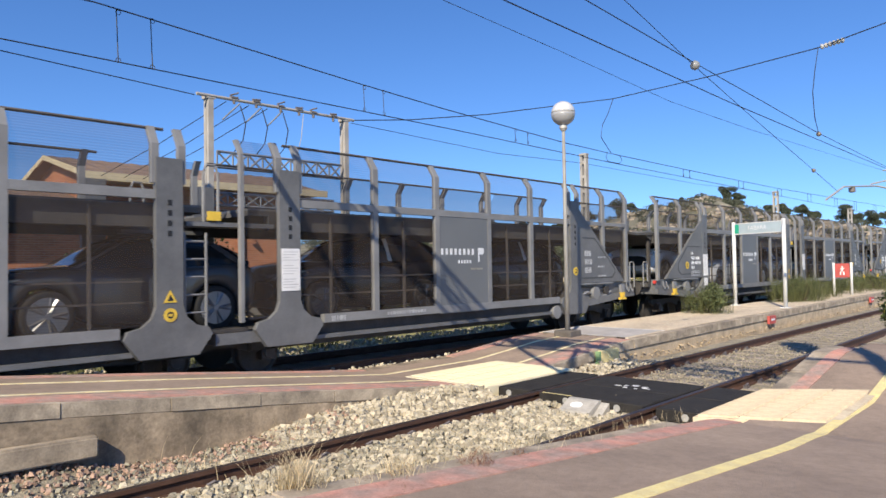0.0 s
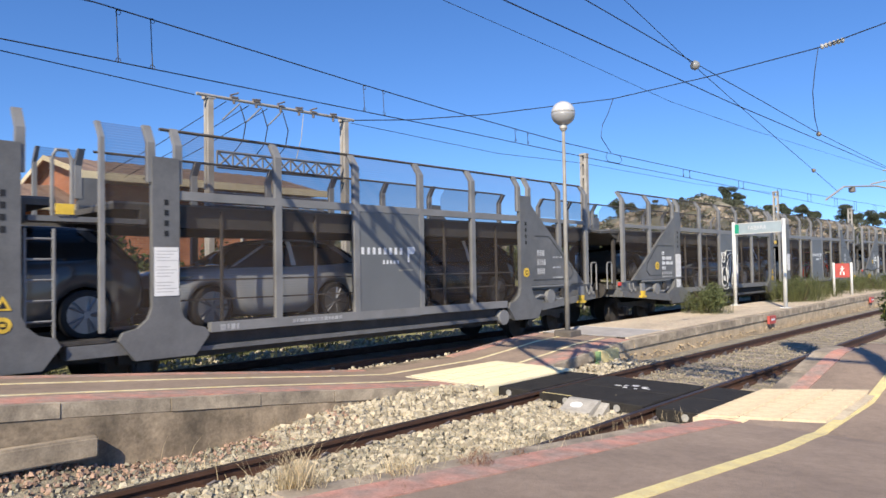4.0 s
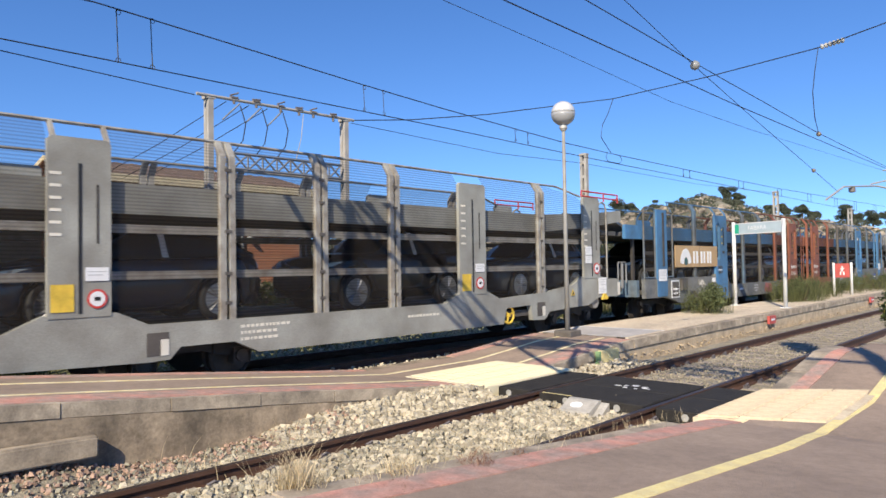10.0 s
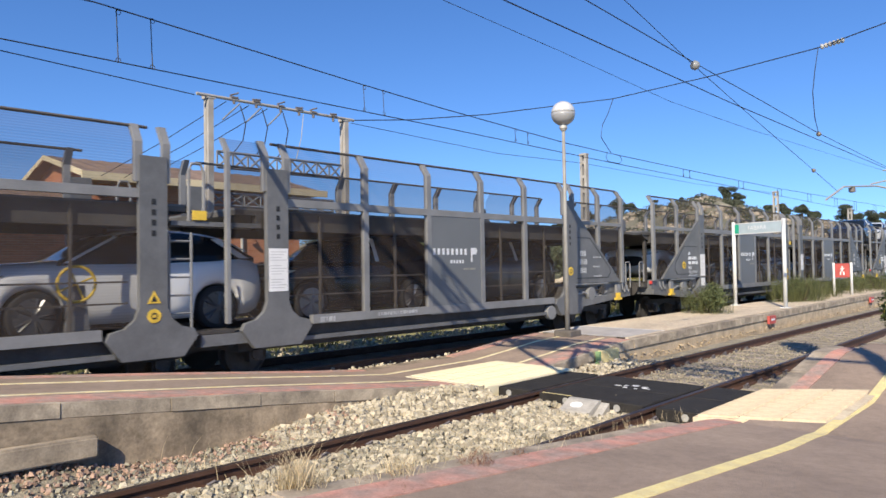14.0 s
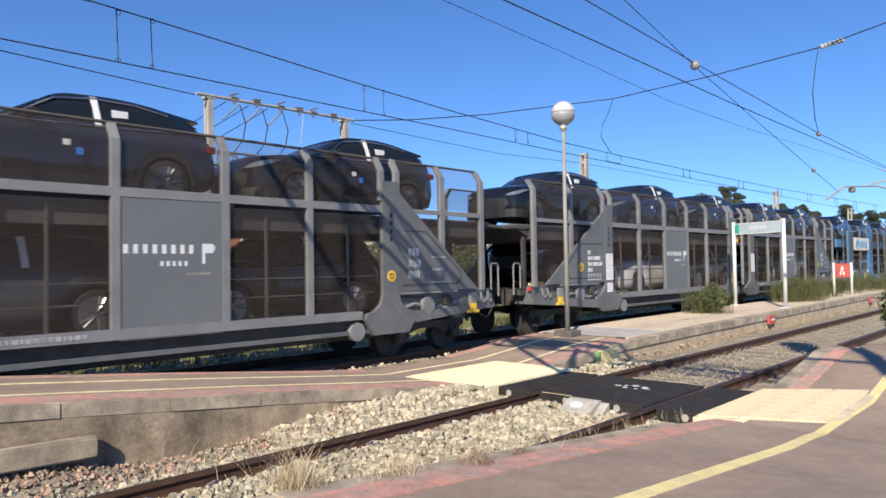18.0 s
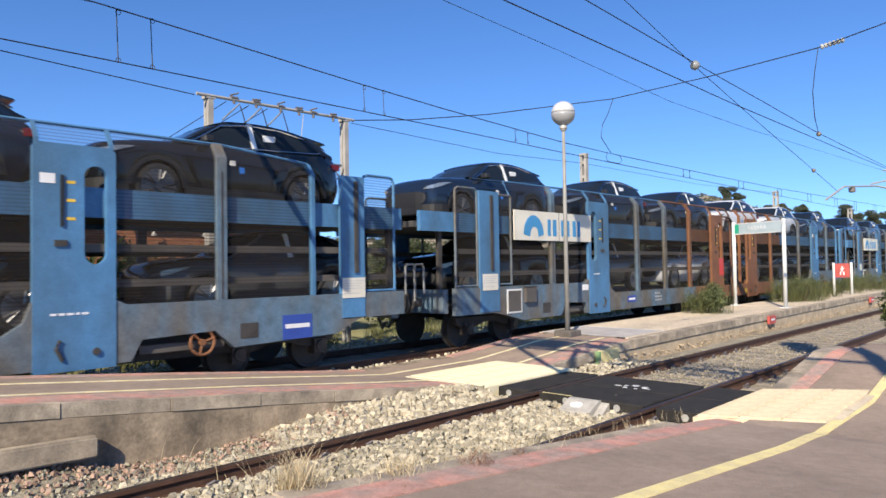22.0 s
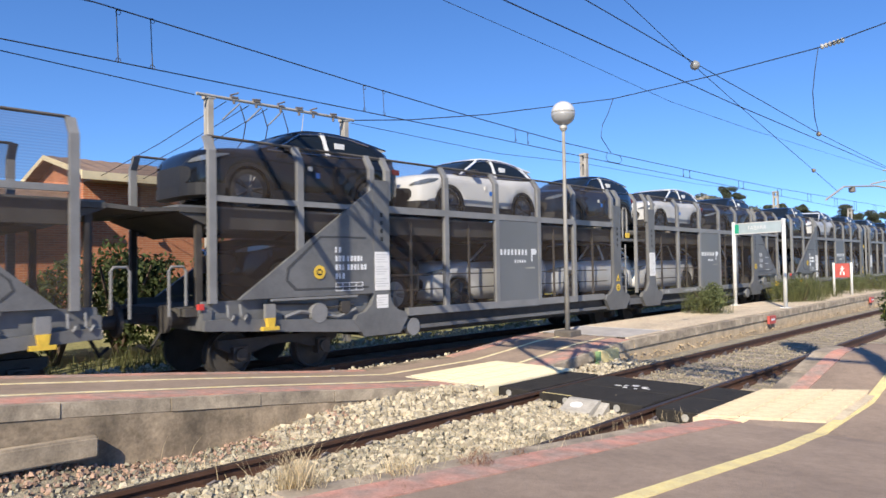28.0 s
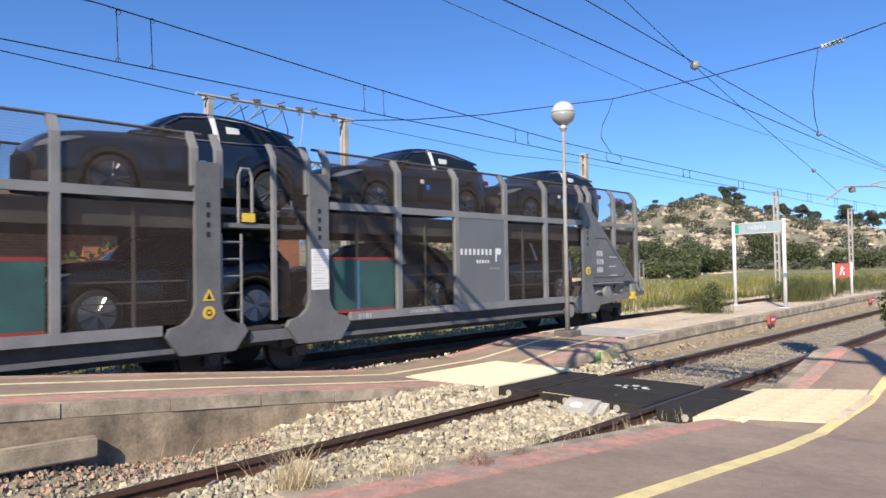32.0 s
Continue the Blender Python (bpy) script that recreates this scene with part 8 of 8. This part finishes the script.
for k, (az, h_) in enumerate(((31.6, 8), (29.2, 9.5), (28.3, 7), (21.0, 8), (20.4, 7), (18.3, 5.0), (18.0, 4), (17.2, 7), (16.0, 7), (15.2, 5.5), (13.4, 9), (12.6, 7), (11.6, 8), (24.3, 3.5), (26.5, 5), (10.6, 9), (34, 7), (37, 8))):
    d = 262 + (k * 37 % 17)
    pine((d * math.cos(radians(az)), d * math.sin(radians(az)), hill_z(az, d) - 0.3), h_ * 0.9, 100 + k, "dark spreading pine on the rocky ridge")
FIELDTREE = "rounded dark green tree beyond the field"
for k, (az, d, r, h_) in enumerate(((26.8, 88, 4.6, 4.3), (25.2, 84, 4.2, 4.0), (23.6, 92, 4.0, 4.2), (28.6, 90, 4.6, 4.6), (22.2, 98, 2.6, 3.0), (24.3, 70, 2.2, 2.0), (26.2, 74, 2.4, 2.2), (18.9, 118, 3.4, 6.4), (17.8, 122, 3.2, 6.0), (16.4, 120, 3.0, 4.6), (13.2, 124, 3.0, 3.2), (11.8, 116, 3.6, 2.8), (30.5, 88, 4.5, 4.4), (33, 84, 4.0, 4.6), (37, 78, 4.5, 4.6), (42, 70, 4, 4.5), (47, 64, 4, 4.5))):
    bush((d * math.cos(radians(az)), d * math.sin(radians(az)), far_ground(d * math.cos(radians(az)), d * math.sin(radians(az))) - 0.2), r, h_, 4600, 0.20, 130 + k, LEAF, FIELDTREE)
scatter("track_verge", PAVING, 500, lambda r: (r.uniform(45, 110), 34 + r.uniform(-0.6, 0.6), 0.45), 0.3, 0.9, 53, "pale low stones of a field wall", "stones", 0.4)



# ---- the train: wagons in order, with their loads ----
TIMES = [2.0 * k for k in range(17)]


def run(t):
    """How far the train has gone after t seconds."""
    return 14.25519 * t - 0.01798 * t * t + 0.0028015 * t ** 3 - 0.0000369152 * t ** 4


MOVING = []


def place(ob, u, z, y=FAR_C, tilt=0.0):
    MOVING.append((ob, u, y, z, tilt))


GREY_LABEL = "grey two-unit car transporter with wire screens and plain panels"
first = grey_wagon(GREY_LABEL)
A0, D0 = 194.463, 429.02
grey_at = [19.78 + 27.4 * k for k in range(-1, 4)] + [A0 + 27.4 * k for k in range(4)] + [D0 + 27.4 * k for k in range(-1, 3)]
for k, u in enumerate(grey_at):
    place(first if k == 0 else copy_thing(first, Matrix.Identity(4)), u, 0.0)
tagged_wagon = MOVING[3][0]
SPRAYBLACK = mat("black_spray_paint", (0.012, 0.012, 0.013), 0.5, vary=0.2, scale=3.0)
ya_, yb_ = -(HALF - 0.012) - 0.012, -(HALF - 0.012) - 0.0045
blot = [(6.93, 1.70), (6.98, 2.10), (7.16, 2.16), (7.28, 2.02), (7.34, 2.22), (8.20, 2.22), (8.22, 2.08), (8.40, 2.06), (8.38, 1.45), (8.36, 0.98), (8.05, 0.87), (7.72, 0.90), (7.60, 1.08), (7.45, 0.86), (7.15, 0.84), (6.96, 1.0)]
spray = part("sprayed_picture", prism(B(), blot, ya_, yb_), SPRAYBLACK, tagged_wagon, "black sprayed picture with white outlines")
yw = ya_ - 0.004


def bow(cx, cz, rx, rz, a0, a1, n=14):
    return [(cx + rx * math.cos(radians(a0 + (a1 - a0) * k / n)), yw, cz + rz * math.sin(radians(a0 + (a1 - a0) * k / n))) for k in range(n + 1)]


OUTLINES = [[(x, yw, z) for x, z in blot + blot[:1]], bow(7.86, 2.00, 0.40, 0.13, 0, 360, 24), bow(7.86, 1.99, 0.15, 0.05, 0, 360), bow(7.86, 1.45, 0.50, 0.56, 100, 215), bow(7.86, 1.45, 0.50, 0.56, -40, 75),
            [(7.60, yw, 1.88), (7.52, yw, 1.45), (7.40, yw, 1.10), (7.55, yw, 0.95)], [(7.72, yw, 1.86), (7.70, yw, 1.45), (7.55, yw, 1.20)], [(7.92, yw, 1.86), (7.90, yw, 1.40), (7.80, yw, 0.95)],
            [(8.10, yw, 1.85), (8.18, yw, 1.55), (8.02, yw, 1.45), (8.22, yw, 1.30), (8.12, yw, 0.95)], bow(8.18, 1.50, 0.16, 0.26, -70, 140), bow(8.25, 1.12, 0.18, 0.12, 30, 250),
            [(7.30, yw, 1.50), (7.38, yw, 1.62), (7.44, yw, 1.40), (7.60, yw, 1.62), (7.54, yw, 1.35)], bow(7.12, 1.93, 0.10, 0.14, 0, 360), bow(7.14, 1.28, 0.20, 0.36, 60, 300),
            [(7.04, yw, 1.30), (7.10, yw, 1.15), (7.18, yw, 1.32), (7.24, yw, 1.14)], [(7.06, yw, 1.0), (7.16, yw, 0.96), (7.26, yw, 1.0)]]
for pts in OUTLINES:
    part("white_outline", tube(B(), pts, 0.012, 5), PAPER, spray, "white sprayed outline")
brake_wagon = MOVING[5][0]
ring = [(11.15 + 0.24 * math.cos(a), -1.30, 1.62 + 0.24 * math.sin(a)) for a in [k * math.pi / 10 for k in range(21)]]
bw = part("brake_wheel", tube(B(), ring, 0.022, 6), YELLOW, brake_wagon, "yellow spoked brake wheel")
for k in range(4):
    a = 0.4 + k * math.pi / 2
    part("spoke", tube(B(), [(11.15, -1.30, 1.62), (11.15 + 0.235 * math.cos(a), -1.30, 1.62 + 0.235 * math.sin(a))], 0.014, 5), YELLOW, bw)
part("brake_stand", prism(B(), [(11.0, 0.825), (11.34, 0.825), (11.26, 1.60), (11.08, 1.60)], -1.29, -1.20), GREY, brake_wagon, "grey brake stand")
last = MOVING[len(grey_at) - 1][0]
TEAL = mat("teal_spray_paint", (0.03, 0.17, 0.17), 0.6, vary=0.35, scale=2.0)
for a, b in ((5.35, 6.75), (8.6, 9.9), (14.45, 15.95)):
    pn = part("sprayed_panel", box(B(), a, b, -1.42, -1.405, 0.98, 1.98), TEAL, last, "teal sprayed panel with red border")
    part("red_border", box(B(), a, b, -1.424, -1.4205, 0.98, 1.03), RED, pn)
    part("red_border", box(B(), a, b, -1.424, -1.4205, 1.93, 1.98), RED, pn)
    part("pale_stripe", box(B(), a + 0.6, a + 0.66, -1.424, -1.4205, 1.03, 1.93), SIGNBLUE, pn)
place(pale_wagon("pale grey two-unit car transporter with deep sills"), 128.40, 0.0)
blue = blue_wagon("faded blue and rust brown car transporter with a tan name board", TAN, 11, -0.72, False, GREYSILL)
place(blue, 160.97, 0.0)
blue2 = blue_wagon("faded blue and rust brown car transporter with a cream name board", CREAM, 12, brown=RUST)
blues = [blue2] + [copy_thing(blue2, Matrix.Identity(4)) for k in range(2)]
for k, ob in enumerate(blues):
    place(ob, 303.08 + 32.52 * k, 0.0)
strokes(blues[0], PALEYELLOW, "sprayed_scribble", 5.0, 0.66, 1.1, 31, "yellow sprayed scribble on the sill", 1, 0.013)
strokes(blues[1], UNDER, "sprayed_scribble", 26.95, 0.86, 0.62, 32, "black sprayed scribble on the sill", 1, 0.014)
part("red_patch", box(B(), 14.84, 15.21, -(HALF + 0.026), -(HALF + 0.0205), 1.34, 1.94), RED, blues[1], "red painted patch on the brown plate")

# loads: colour letters, front to back
CODE = {"k": ("black", "crossover"), "n": ("navy", "crossover"), "w": ("white", "crossover"), "g": ("grey", "hatch"), "s": ("silver", "hatch"),
        "W": ("white", "hatch"), "r": ("red", "hatch"), "K": ("black", "suv"), "G": ("grey", "suv"), "b": ("navy", "hatch")}
GREY_TOP = ["", "", "", "", "", "", "", "nwknk", "knkkn", "wknkw", "kwnwk", "kwknk", "nknkk"]
GREY_LOW = ["gkgkk", "wwGkg", "wgGsk", "gKKGr", "GgKKk", "KgwKG", "wKgkg", "sGGgK", "KwgKw", "gKwgk", "Kwwwk", "gkwkg", "KgKgK"]
for k, u in enumerate(grey_at):
    for q, ch in enumerate(GREY_TOP[k]):
        place(stock_car(*CODE[ch]), u + (0.12, 5.07, 10.07, 15.17, 20.27)[q], 2.776)
    for q, ch in enumerate(GREY_LOW[k]):
        du, dz, tilt = ((0.85, 1.308, 7.2), (5.38, 0.821, 0), (9.90, 0.821, 0), (14.42, 0.821, 0), (18.95, 0.821, 0))[q]
        place(stock_car(*CODE[ch], False), u + du, dz, FAR_C, tilt)
OLD_TOP = {303.08: "nnkknk", 335.60: "nkkwwn", 368.12: "nnkkkn"}
OLD_LOW = {128.40: "KgkbKg", 160.97: "KggkgK", 303.08: "gWKgKg", 335.60: "KgWgKg", 368.12: "gKgKgG"}
for u, chars in OLD_TOP.items():
    for q, ch in enumerate(chars):
        place(stock_car(*CODE[ch]), u + (1.15, 6.5, 11.5, 16.5, 21.6, 26.75)[q], 2.725)
for u, chars in OLD_LOW.items():
    for q, ch in enumerate(chars):
        place(stock_car(*CODE[ch], False), u + 1.4 + 5.25 * q, 0.963)


def motions():
    for ob, u, y, z, tilt in MOVING:
        walk(ob, [(t, pose(u - run(t), y, z, 0, tilt, 0)) for t in TIMES])


motions()
